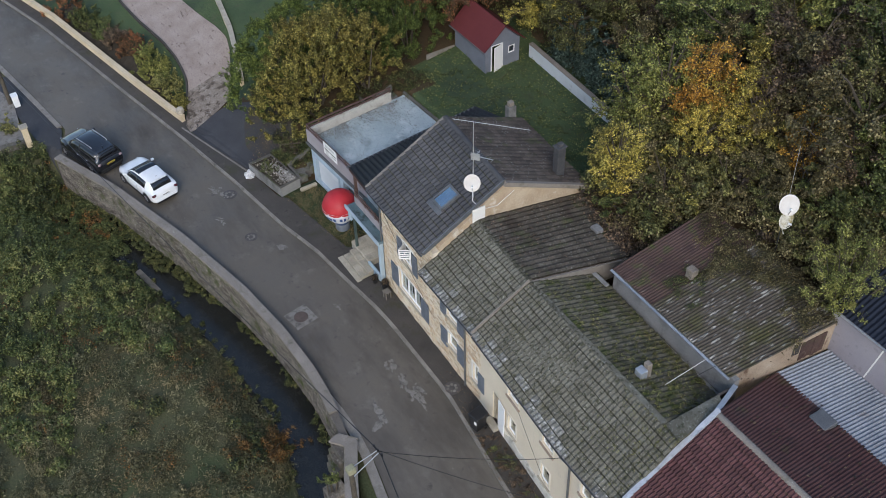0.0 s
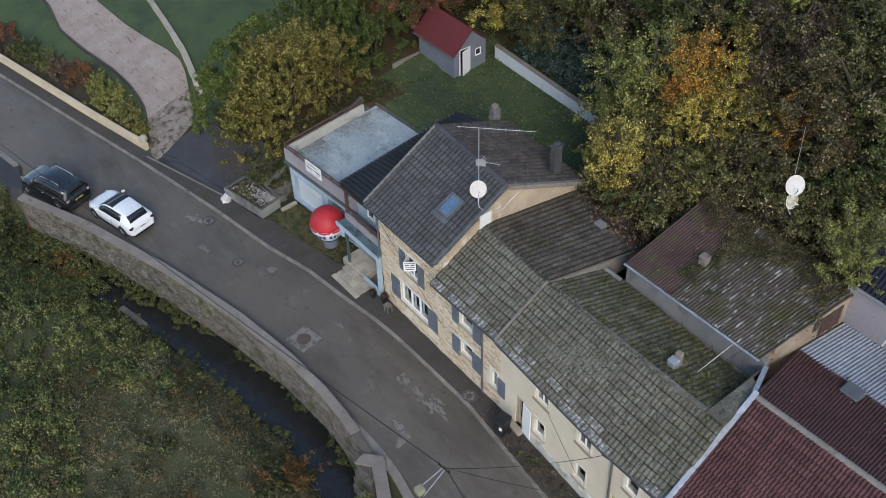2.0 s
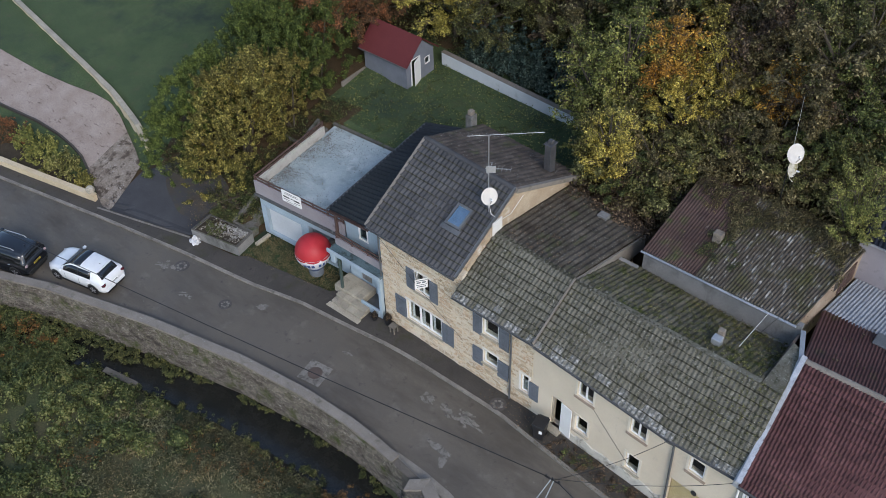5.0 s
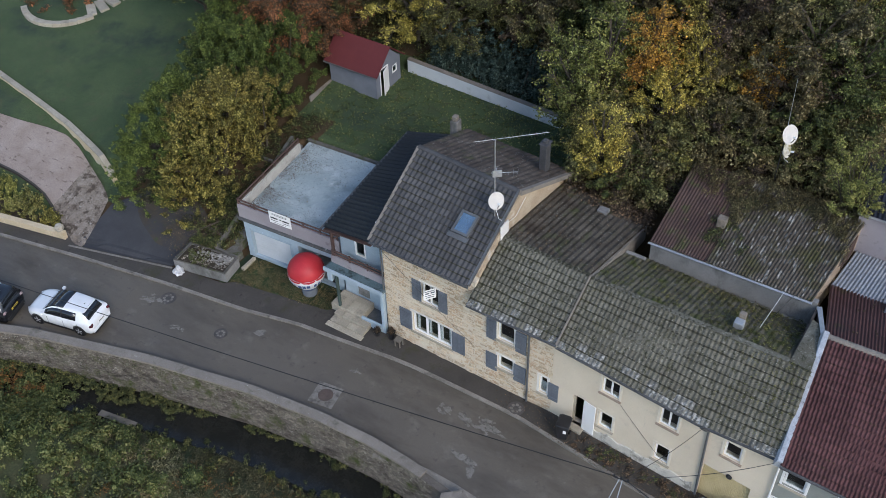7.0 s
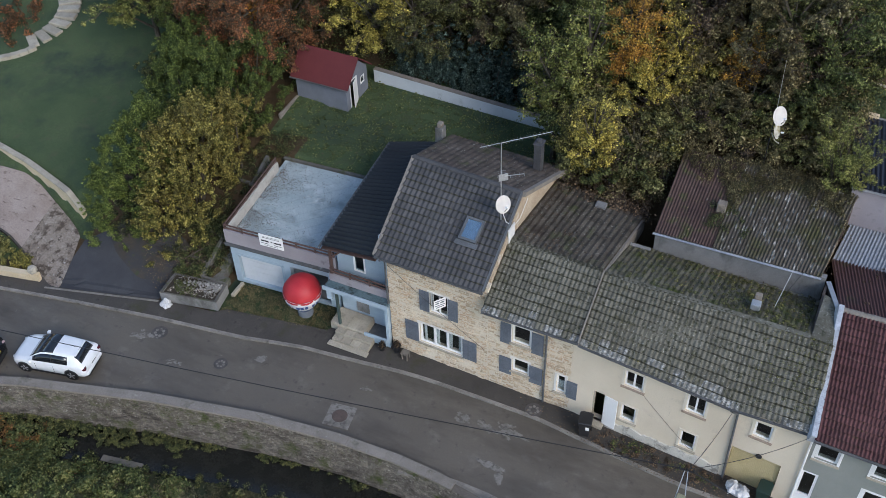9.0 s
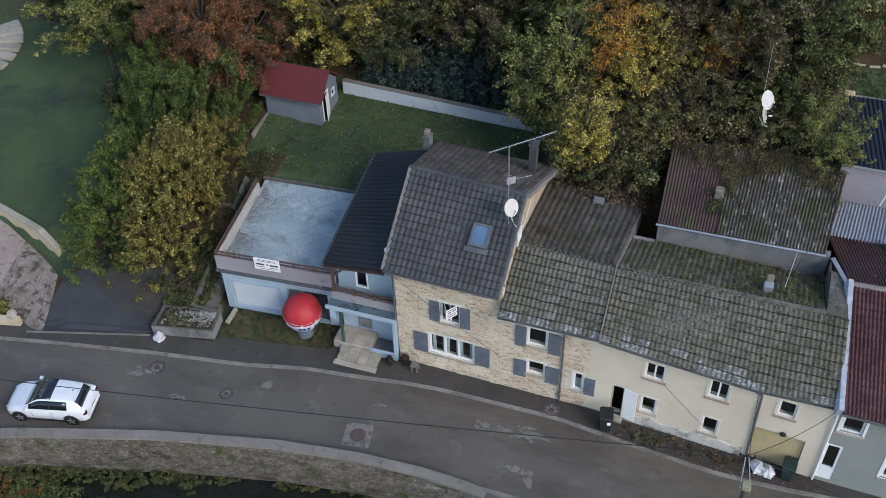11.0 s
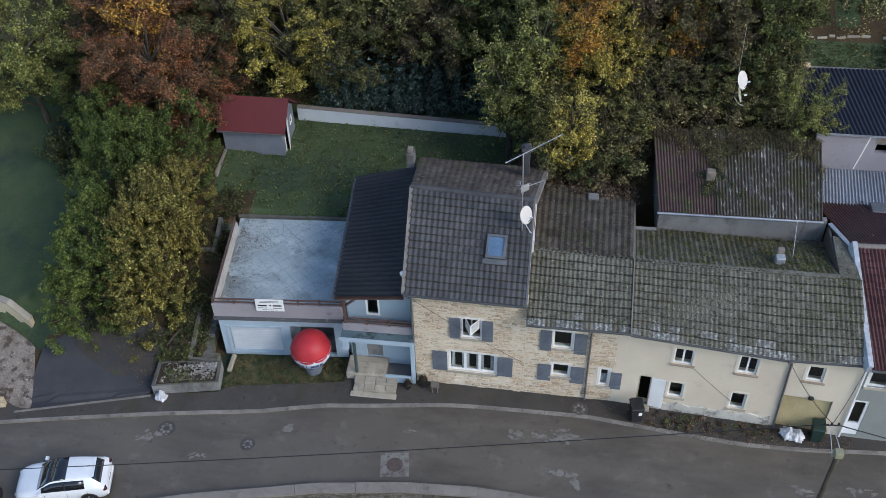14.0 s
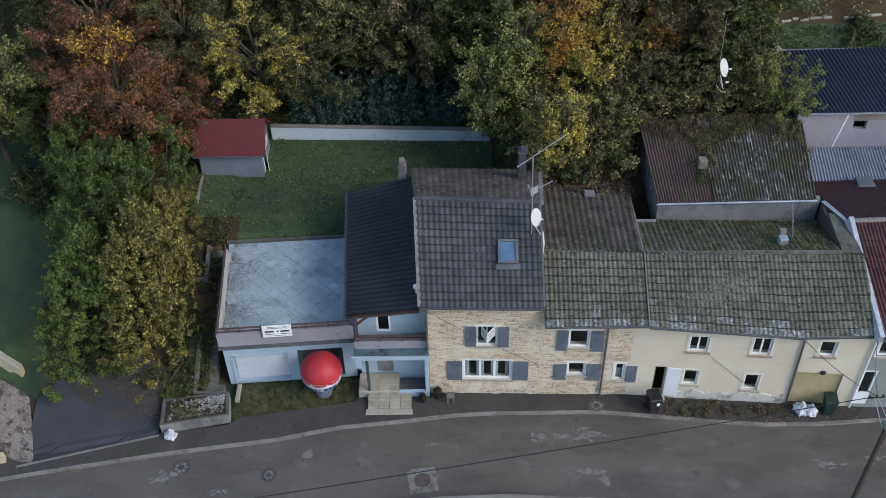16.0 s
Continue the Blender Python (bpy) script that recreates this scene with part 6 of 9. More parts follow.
ms_ = on_wall((SX1, SY0 + 0.1), (SX1, SY1 - 0.1))
bm = B()
for x0, x1, z0, z1 in ((0.28, 0.36, SZ, SE - 0.02), (1.04, 1.12, SZ, SE - 0.02), (0.36, 1.04, SE - 0.06, SE)):
    box(bm, x0, x1, -0.02, 0.06, z0, z1, ms_)
part("door_frame", bm, white_paint, shed)
part("open_door", box(B(), 0, 0.66, -0.03, 0.0, SZ + 0.06, SE - 0.08, ms_ @ Matrix.Translation((1.04, -0.03, 0)) @ pose(0, 0, 0, 0, 0, -165)), white_paint, shed, "white shed door standing open")
window(shed, ms_ @ Matrix.Translation((1.5, 0, SZ + 1.05)), 0.45, 0.5, 1, 0.06, sill=False, depth=0.06)
part("floor_slab", box(B(), SX0, SX1, SY0, SY1, SZ - 0.4, SZ - 0.004), conc, shed)
gw = thing("boundary_wall", (-3, 15.4, 3.3), "long low white-rendered boundary wall under the hedge", "wall")
wall_white = mat("bluish_white_render", (0.46, 0.49, 0.51), (0.55, 0.58, 0.6), 0.6, 30, 0.85, 0.2, grain=0.1, stains=(((0.28, 0.3, 0.3), 1.0, 0.58, 0.78),))
part("wall_core", hexa(B(), [(-8.7, 15.13, 2.8), (3.2, 14.71, 2.8), (3.2, 14.93, 2.8), (-8.7, 15.35, 2.8)], [(-8.7, 15.13, 4.27), (3.2, 14.71, 4.11), (3.2, 14.93, 4.11), (-8.7, 15.35, 4.27)]), wall_white, gw)
part("coping", hexa(B(), [(-8.71, 15.1, 4.274), (3.21, 14.68, 4.114), (3.21, 14.98, 4.114), (-8.71, 15.4, 4.274)], [(-8.71, 15.1, 4.31), (3.21, 14.68, 4.15), (3.21, 14.98, 4.15), (-8.71, 15.4, 4.31)]), coping, gw)
sw = thing("low_wall", (-12, 11, 3.2), "short pale wall beside the shed", "wall")
part("wall_core", box(B(), -12.06, -11.92, 10.0, 12.0, 2.8, 3.6, bevel=0.02), coping, sw)

# ---- planter and stairs beside the garage ----
dark_conc = mat("mossy_dark_concrete", (0.10, 0.095, 0.088), (0.17, 0.16, 0.148), 1.2, 22, 0.9, 0.4, stains=((MOSS, 1.5, 0.5, 0.65),))
pln = thing("planter", (-10.6, -1.2, 0.1), "grey concrete planter trough with scrappy plants", "planter")
c4 = [Vector((-12.08, -2.0)), Vector((-9.05, -1.42)), Vector((-9.25, -0.15)), Vector((-12.2, -0.55))]
mid4 = sum(c4, Vector((0, 0))) / 4
inner4 = [p + (mid4 - p).normalized() * 0.16 for p in c4]
bm = B()
loops = [[bm.verts.new((*p, z)) for p in q] for q, z in ((c4, 0.05), (c4, 0.66), (inner4, 0.66), (inner4, 0.05))]
for p, q in zip(loops, loops[1:] + loops[:1]):
    for i in range(4):
        bm.faces.new((p[i], p[(i + 1) % 4], q[(i + 1) % 4], q[i]))
bmesh.ops.recalc_face_normals(bm, faces=bm.faces[:])
part("trough", bm, conc, pln)
for i in range(4):
    p, q = c4[i], c4[(i + 1) % 4]
    pi, qi = inner4[i], inner4[(i + 1) % 4]
    part("coping", hexa(B(), [(*v, 0.662) for v in (p, q, qi, pi)], [(*v, 0.70) for v in (p, q, qi, pi)]), dark_edge, pln, "dark weathered coping")
part("soil", hexa(B(), [(*p, 0.06) for p in inner4], [(*p, 0.63) for p in inner4]), soil_m, pln)
rgp = random.Random(31)
rub_pale = mat("pale_rubble", (0.22, 0.21, 0.195), (0.34, 0.325, 0.3), 3.0, 24, 0.9, 0.4, rand=0.3, stains=(((0.16, 0.15, 0.13), 4.0, 0.55, 0.68),))
rubble_bits = []
for k in range(5):
    bm = box(B(), -0.5, 0.5, -0.4, 0.4, -0.35, 0.3)
    for v in bm.verts:
        v.co *= rgp.uniform(0.7, 1.15)
    rubble_bits.append(mesh_of("rubble_piece", bm, rub_pale))
heap = thing("rubble_heap", (-9.95, -0.75, 0.63), "pale broken stones heaped in the planter", "rubble")
for i in range(150):
    u, v = rgp.random(), rgp.random()
    x = -11.6 + 2.2 * max(u, rgp.random())
    y0, y1 = -1.9 + 0.19 * (x + 12.0) + 0.35, -0.48 + 0.135 * (x + 12.2) - 0.2
    part("rubble_piece", rubble_bits[i % 5], rub_pale, heap, m=pose(x, y0 + (y1 - y0) * max(v, rgp.random() * 0.9), 0.66 + rgp.uniform(0, 0.06), rgp.uniform(-30, 30), rgp.uniform(-30, 30), rgp.uniform(0, 360)) @ Matrix.Scale(rgp.uniform(0.05, 0.12), 4))
stp = thing("garden_stairs", (-10.5, 2, 0.2), "narrow mossy concrete stairs up beside the garage", "stairs")
for i in range(15):
    y = -0.1 + i * 0.47
    part("step_block", box(B(), -10.75, -9.95 - 0.02 * i, y, y + 0.48, -0.1 + 0.19 * i - 0.3, 0.22 + 0.19 * i, bevel=0.015), dark_conc, stp)
part("side_wall", hexa(B(), [(-10.95, -0.1, 0), (-10.76, -0.1, 0), (-10.76, 6.9, 0), (-10.95, 6.9, 0)], [(-10.95, -0.1, 0.6), (-10.76, -0.1, 0.6), (-10.76, 6.9, 3.3), (-10.95, 6.9, 3.3)]), dark_conc, stp)
for i in range(4):
    part("terrace_edge", box(B(), -12.0, -10.96, 0.6 + i * 1.5, 0.75 + i * 1.5, -0.2, 0.9 + i * 0.62, bevel=0.02), dark_conc, stp)
part("landing", box(B(), -10.75, -9.55, -0.02, 0.5, 0.0, 0.42, bevel=0.02), dark_conc, stp)
part("landing_kerb", box(B(), -10.9, -9.5, -0.12, 0.04, 0.0, 0.56, bevel=0.02), dark_conc, stp)
fs = thing("flagstone_edge", (-8.9, -0.1, 0.1), "pale loose kerb stone beside the garage", "kerb stone")
part("block", box(B(), -9.05, -8.85, -0.3, 0.7, 0.0, 0.2, Matrix.Identity(4), 0.03), stonestep, fs)


# ---- plants ----
def leaf_cloud(name, centres, radii, count, leaf, material, seed=1, flat=0.25, up=0.35, full=False, slim=1.0):
    """Many small leaves set round clump centres, facing outwards and up."""
    rng = np.random.default_rng(seed)
    c = np.asarray(centres, float)
    r = np.asarray(radii, float)
    w = r ** 2
    pick = rng.choice(len(c), count, p=w / w.sum())
    d = rng.normal(size=(count, 3))
    d /= np.linalg.norm(d, axis=1)[:, None]
    rad = r[pick] * (1.15 * rng.random(count) ** 0.55 if full else np.abs(rng.normal(0.8, 0.3, count)))
    pos = c[pick] + d * rad[:, None] * np.array([1, 1, 0.85])
    n = d + rng.normal(size=(count, 3)) * 0.55 + np.array([0, 0, up])
    n /= np.linalg.norm(n, axis=1)[:, None]
    t = np.cross(n, rng.normal(size=(count, 3)))
    t /= np.linalg.norm(t, axis=1)[:, None]
    s = np.cross(n, t)
    ln = leaf * rng.uniform(0.6, 1.35, count)[:, None]
    wd = ln * rng.uniform(0.45, 0.8, count)[:, None] * slim
    dip = n * ln * flat
    v = np.stack([pos - t * ln / 2 - dip * 0.3, pos + s * wd / 2, pos + t * ln / 2 - dip, pos - s * wd / 2], 1).reshape(-1, 3)
    me = bpy.data.meshes.new(name)
    me.vertices.add(count * 4)
    me.vertices.foreach_set("co", v.ravel())
    me.loops.add(count * 4)
    me.loops.foreach_set("vertex_index", np.arange(count * 4, dtype=np.int32))
    me.polygons.add(count)
    me.polygons.foreach_set("loop_start", np.arange(0, count * 4, 4, dtype=np.int32))
    me.polygons.foreach_set("loop_total", np.full(count, 4, dtype=np.int32))
    me.materials.append(material)
    me.update(calc_edges=True)
    return me


def limbs(rng, rx, ry, hh, n, low=0.2, rise=0.32, fan=0.0):
    """A branching crown: limbs leave a bent trunk at uneven reach, twigs leave the limbs. Gives spray centres, their radii and the wood's lines."""
    centres, radii, wood = [], [], []
    trunk = [Vector((0, 0, -0.4))]
    for i in range(1, 6):
        trunk.append(Vector((rng.uniform(-0.05, 0.05) * hh * 0.3, rng.uniform(-0.05, 0.05) * hh * 0.3, hh * 0.9 * i / 5)))
    k = hh / 5.0
    for i in range(n):
        s_ = low + (0.9 - low) * ((i + rng.random()) / n)
        az = i * 2.399 + rng.uniform(-0.6, 0.6)
        wide = (math.sin(math.pi * (0.18 + 0.74 * s_)) ** 0.8) * rng.choice((0.5, 0.75, 0.95, 1.05, 1.25))
        f = s_ * 0.8 * (1 - fan)
        j = min(4, int(f / 0.9 * 5))
        a_ = trunk[j].lerp(trunk[j + 1], min(1.0, f / 0.9 * 5 - j))
        top = min(hh * 1.04, a_.z + hh * (rise + fan * 0.5) * rng.uniform(0.4, 1.25) * (0.5 + 0.6 * s_ + fan))
        e = Vector((rx * wide * math.cos(az), ry * wide * math.sin(az), top))
        m_ = a_.lerp(e, 0.55) + Vector((0, 0, 0.1 * hh * rng.uniform(-0.2, 1.0)))
        line = [a_, a_.lerp(m_, 0.6), m_, m_.lerp(e, 0.6) + Vector((0, 0, 0.04 * hh)), e]
        wood.append((line, 0.012 * hh))
        for q in range(6 + int(4 * wide)):
            f = 1.0 - 0.68 * rng.random() ** 1.3
            g = f * 4
            j = min(3, int(g))
            p = line[j].lerp(line[j + 1], g - j)
            out = Vector((rng.gauss(0.55 * math.cos(az), 0.7), rng.gauss(0.55 * math.sin(az), 0.7), rng.gauss(0.2 + fan, 0.45))).normalized()
            d = out * rng.uniform(0.3, 0.85) * k * (1.2 - 0.4 * f)
            wood.append(([p, p + d * 0.5 + Vector((0, 0, 0.04)), p + d], 0.004 * hh))
            for v in (0.3, 0.65, 1.0):
                centres.append(tuple(p + d * v + Vector((rng.gauss(0, 0.06), rng.gauss(0, 0.06), rng.gauss(0, 0.05) - 0.06 * v))))
                radii.append(k * rng.uniform(0.12, 0.25) * (1.15 - 0.35 * v))
    return centres, radii, wood, trunk


def trunk_mesh(name, wood, trunk, r):
    bm = B()
    n = len(trunk) - 1
    for i in range(n):
        rod(bm, trunk[i], trunk[i + 1], r * (1 - 0.17 * i), r * (0.83 - 0.17 * i), 7)
    for line, w in wood:
        for i, (p, q) in enumerate(zip(line, line[1:])):
            t0, t1 = 1 - i / len(line), 1 - (i + 1) / len(line)
            rod(bm, p, q, w * t0, w * max(t1, 0.15), 4 if w > 0.03 else 3)
    return mesh_of(name, bm, bark)


KINDS = []
for k, (rx, ry, hh, n, cnt, lf, fan) in enumerate([(2.0, 1.7, 5.0, 22, 13000, 0.115, 0.0), (2.5, 2.1, 6.0, 30, 19000, 0.12, 0.0), (1.2, 1.2, 6.0, 26, 11000, 0.11, 0.05), (1.7, 1.8, 3.2, 18, 10500, 0.105, 0.25), (2.3, 2.5, 4.4, 26, 15000, 0.115, 0.08), (1.5, 1.5, 3.4, 34, 9000, 0.10, 0.8), (2.1, 1.9, 5.4, 24, 6500, 0.11, 0.05), (2.5, 2.2, 6.0, 38, 44000, 0.078, 0.0), (2.3, 2.5, 4.6, 34, 36000, 0.078, 0.06), (1.5, 1.5, 3.4, 46, 20000, 0.066, 0.8)]):
    rng = random.Random(40 + k)
    c, r, wood, stem = limbs(rng, rx, ry, hh, n, fan=fan)
    KINDS.append((leaf_cloud("crown", c, r, cnt, lf, L_GREEN, 70 + k, full=True), trunk_mesh("trunk", wood, stem, 0.05 + hh * 0.016), hh))


def tree(name, kind, x, y, size, material, label, category="tree", turn=None, group="wooded slope", sink=0.0):
    crown, trunk, hh = KINDS[kind]
    z = h1(x, y) - sink
    rng = random.Random(int(x * 91 + y * 37))
    ob = thing(name, (0, 0, 0), label, category, group)
    a = part("trunk", trunk, bark, ob)
    b_ = part("crown", crown, material, ob)
    b_.material_slots[0].link = "OBJECT"
    b_.material_slots[0].material = material
    ob.matrix_basis = Matrix.Translation((x, y, z)) @ pose(0, 0, 0, rng.uniform(-4, 4), rng.uniform(-4, 4), rng.uniform(0, 360) if turn is None else turn) @ Matrix.Scale(size, 4)
    return ob


# named ones
tree("autumn_tree", 2, 6.3, 13.6, 0.92, L_ORANGE, "slender tree with orange and yellow autumn leaves on the slope")
tree("autumn_tree", 2, 6.9, 13.9, 0.72, L_GOLD, "slender tree with golden leaves beside the orange one")
tree("autumn_tree", 2, 6.4, 9.3, 0.8, L_GOLD, "upright tree with bright yellow autumn leaves above the roof")
tree("autumn_tree", 2, 5.4, 9.5, 0.68, L_YELLOW, "upright tree with pale yellow leaves beside the gable")
tree("autumn_tree", 0, 7.7, 12.8, 0.74, L_GOLD, "bushy tree with golden yellow leaves on the slope")
tree("broadleaf_tree", 2, 3.2, 12.7, 1.16, L_LIME, "young yellow-green broadleaf tree above the garden wall")
tree("broadleaf_tree", 2, 4.5, 13.0, 1.0, L_LIME, "upright yellow-green tree beside the garden wall")
tree("broadleaf_tree", 3, 4.5, 11.0, 0.8, L_GREEN, "low green bush above the house roof")
tree("autumn_tree", 2, 11.5, 15.0, 0.68, L_ORANGE, "slender tree with dull orange leaves on the slope")
tree("autumn_tree", 8, -9.0, 16.9, 1.3, L_GOLD, "bushy tree with yellow leaves behind the shed")
tree("broadleaf_tree", 8, -6.8, 16.9, 1.2, L_OLIVE, "broadleaf tree turning olive and yellow beside the hedge")
tree("broadleaf_tree", 1, -5.6, 18.9, 1.2, L_OLIVE, "broadleaf tree turning olive and yellow")
tree("broadleaf_tree", 1, -2.6, 20.4, 1.0, L_GREEN, "green broadleaf tree behind the hedge")
tree("broadleaf_tree", 0, 0.4, 19.6, 1.1, L_OLIVE, "olive broadleaf tree behind the hedge")
tree("broadleaf_tree", 8, -22.6, 13.4, 1.5, L_LIME, "green broadleaf tree at the lawn's edge")
tree("broadleaf_tree", 8, -21.0, 15.6, 1.0, L_DARK, "dark blue-green tree beside the rust-red ones")
tree("woodland_shrub", 3, -26.4, 15.8, 1.0, L_DARK, "dark rounded shrub at the far edge of the lawn", "shrub")
tree("woodland_shrub", 3, -28.6, 17.0, 1.0, L_DARK, "dark rounded shrub at the far edge of the lawn", "shrub")
tree("broadleaf_tree", 8, -19.4, 12.8, 0.85, L_HEDGE, "small green broadleaf tree at the lawn's edge")
tree("broadleaf_tree", 1, 1.6, 18.4, 1.1, L_GREEN, "green broadleaf tree behind the hedge")
tree("broadleaf_tree", 0, 3.4, 20.2, 1.3, L_OLIVE, "olive broadleaf tree on the slope")
tree("broadleaf_tree", 4, -1.6, 18.7, 1.0, L_OLIVE, "olive bushy tree behind the hedge")
tree("broadleaf_tree", 4, 4.4, 15.8, 1.0, L_GREEN, "green bushy tree beside the hedge")
tree("broadleaf_tree", 1, 9.0, 17.0, 0.95, L_MIX, "olive broadleaf tree on the slope")
tree("broadleaf_tree", 0, 8.4, 19.6, 1.2, L_LIME, "yellow-green broadleaf tree on the slope")
tree("autumn_tree", 2, 8.7, 14.6, 0.78, L_GOLD, "slender tree with yellow leaves on the slope")
tree("autumn_tree", 0, 7.3, 16.4, 0.95, L_YELLOW, "tree with dull yellow autumn leaves on the slope")
tree("broadleaf_tree", 3, 9.6, 12.6, 0.85, L_OLIVE, "olive broadleaf tree behind the roofs")
tree("broadleaf_tree", 3, 8.0, 10.6, 0.95, L_MIX, "brown and olive bush behind the row house roof")
tree("broadleaf_tree", 3, 7.4, 9.2, 0.8, L_GREEN, "low green bush behind the row house roof")
tree("broadleaf_tree", 1, 5.0, 17.4, 1.0, L_GREEN, "green broadleaf tree on the slope")
tree("broadleaf_tree", 1, 14.2, 17.8, 0.72, L_MIX, "green broadleaf tree above the aerial pole")
tree("broadleaf_tree", 4, 16.2, 17.2, 0.8, L_DARK, "dark green bushy tree above the workshop")
tree("autumn_tree", 6, 13.4, 15.4, 0.8, L_BROWN, "nearly bare tree with dark brown leaves")
for x, y, k, mt in ((10.6, 13.4, 0.9, L_MIX), (12.4, 14.0, 0.9, L_MIX), (14.4, 14.0, 0.9, L_GREEN), (10.0, 15.0, 1.0, L_YELLOW), (13.4, 15.6, 1.0, L_OLIVE), (15.3, 15.0, 1.0, L_GREEN), (9.0, 11.3, 0.8, L_YELLOW)):
    tree("woodland_shrub", 3, x, y, k, mt, "rounded woodland shrub on the slope behind the outbuilding", "shrub")
for x, y, k in ((10.6, 12.2, 0.7), (12.4, 12.9, 0.7), (14.3, 12.8, 0.7), (15.8, 12.5, 0.65)):
    tree("autumn_shrub", 3, x, y, k, L_MIX if x < 12 else L_OLIVE, "shrub with thinning autumn leaves hanging over the outbuilding roof", "shrub")
tree("autumn_shrub", 9, 17.2, 11.6, 1.0, L_LIME, "pale yellow-green shrub with splayed shoots beside the workshop roof", "shrub")
tree("autumn_tree", 7, -15.4, 12.2, 1.2, L_RUST, "large tree with rust-red autumn leaves beside the shed")
tree("autumn_tree", 7, -17.2, 13.2, 1.05, L_RUST, "tree with rust-red and olive leaves at the lawn")
tree("autumn_tree", 8, -13.7, 14.6, 1.05, L_RUST, "tree with rust-red and olive leaves behind the shed")
tree("autumn_tree", 2, -16.4, 14.4, 1.2, L_ORANGE, "slender tree with orange-red autumn leaves")
tree("autumn_tree", 7, -17.4, 17.4, 1.3, L_RUST, "tall tree with rust-red autumn leaves at the wood's edge")
tree("autumn_tree", 2, -14.8, 18.6, 1.3, L_AMBER, "slender tree with amber autumn leaves")
tree("autumn_tree", 7, -13.2, 17.2, 1.15, L_OLIVE, "tree with olive autumn leaves behind the shed")
# the slope
rng = random.Random(5)
PAL = [(L_OLIVE, "olive autumn leaves"), (L_MIX, "mixed brown and olive leaves"), (L_BROWN, "brown drying leaves"), (L_GREEN, "green leaves"), (L_YELLOW, "yellow autumn leaves")]
for j in range(18):
    for i in range(30):
        x = -30 + i * 1.85 + rng.uniform(-0.8, 0.8) + (j % 2) * 1.0
        y = 9.8 + j * 1.8 + rng.uniform(-0.7, 0.7)
        if x < 4.8 and y < 18 or x < -14.5 and y < 20 or x < -22 and y < 24 or (9.6 < x < 18.8 and y < 12.2) or (x > 15.4 and y < 14) or (x > 16.2 and y < 30) or x > 24 or (4.7 < x < 9.2 and y < 17.5) or (9 < x < 15.4 and y < 15.6):
            continue
        mt, words = PAL[rng.choices(range(5), (8, 5, 2, 8, 2) if 4 < x < 13 and y < 24 else (8, 6, 3, 11, 1))[0]]
        k = rng.choice((0, 0, 1, 2, 4, 4, 6))
        tree("woodland_tree", k, x, y, rng.uniform(0.75, 1.1) * (0.72 if y < 13 else 1.0), mt, "woodland tree with " + words + " on the slope")


def plant(name, label, category, centres, radii, count, leaf, material, seed, kind="", group="", trunk=None):
    """A bush as one thing: its crown and, where it shows, a stem."""
    c = np.asarray(centres, float)
    base = (float(c[:, 0].mean()), float(c[:, 1].mean()), h1(c[:, 0].mean(), c[:, 1].mean()))
    if kind == "stuff":
        return tagged(part(name, leaf_cloud(name, centres, radii, count, leaf, material, seed), material), label, category, group, kind)
    ob = thing(name, base, label, category, group)
    part("crown", leaf_cloud("crown", centres, radii, count, leaf, material, seed, full=True), material, ob)
    bm = B()
    rg = random.Random(seed)
    for i in range(5):
        t = c[rg.randrange(len(c))]
        rod(bm, (base[0] + rg.uniform(-0.3, 0.3), base[1] + rg.uniform(-0.3, 0.3), base[2] - 0.3), tuple(t), 0.07, 0.02, 5)
    part("stem", bm, bark, ob)
    return ob


def mound(seed, cx, cy, rx, ry, tall_, n, r0, r1, base=None):
    """Clump centres over a rounded bush that stands on the land."""
    rg = random.Random(seed)
    out, rad = [], []
    for i in range(n):
        a, q = rg.uniform(0, 2 * math.pi), math.sqrt(rg.random())
        k = 1 + 0.22 * math.sin(3 * a + seed) + 0.12 * math.sin(7 * a)
        x, y = cx + rx * q * k * math.cos(a), cy + ry * q * k * math.sin(a)
        zt_ = tall_ * math.sqrt(max(0.0, 1 - (q * 0.97) ** 2.4)) * (1 + 0.12 * math.sin(1.7 * x + seed) * math.cos(1.9 * y))
        z = (base if base is not None else h1(cx, cy) * 0.5 + h1(x, y) * 0.5) + zt_ * (1.0 if rg.random() < 0.62 else rg.uniform(0.2, 0.95))
        r = rg.uniform(r0, r1)
        shoot = Vector((rg.gauss(0.45 * (x - cx) / rx, 0.35), rg.gauss(0.45 * (y - cy) / ry, 0.35), rg.gauss(0.75, 0.3))).normalized() * r * rg.uniform(1.2, 2.6)
        for v in (0.0, 0.5, 1.0):
            out.append((x + shoot.x * v, y + shoot.y * v, z - 0.2 + shoot.z * (v - 0.35)))
            rad.append(r * (0.8 - 0.45 * v))
    return out, rad


# the great bush beside the garage: several shrubs grown together
plant("autumn_bush", "large olive and yellow autumn bush beside the garage", "bush", *mound(1, -12.8, 3.0, 1.7, 3.3, 6.0, 430, 0.14, 0.34), 54000, 0.102, L_YELLOW, 1)
plant("autumn_bush", "yellow autumn shrub growing through the great bush", "bush", *mound(9, -12.8, 3.0, 1.8, 3.3, 6.0, 220, 0.13, 0.3), 42000, 0.078, L_BUSH, 9)
plant("evergreen_bush", "dense dark green bush at the drive", "bush", *mound(2, -15.3, 2.1, 1.85, 3.15, 5.6, 400, 0.13, 0.34), 82000, 0.08, L_HEDGE, 2)
plant("evergreen_bush", "dense dark green bush behind the autumn bush", "bush", *mound(3, -15.2, 7.4, 2.6, 2.7, 5.8, 340, 0.14, 0.36), 68000, 0.082, L_HEDGE, 3)
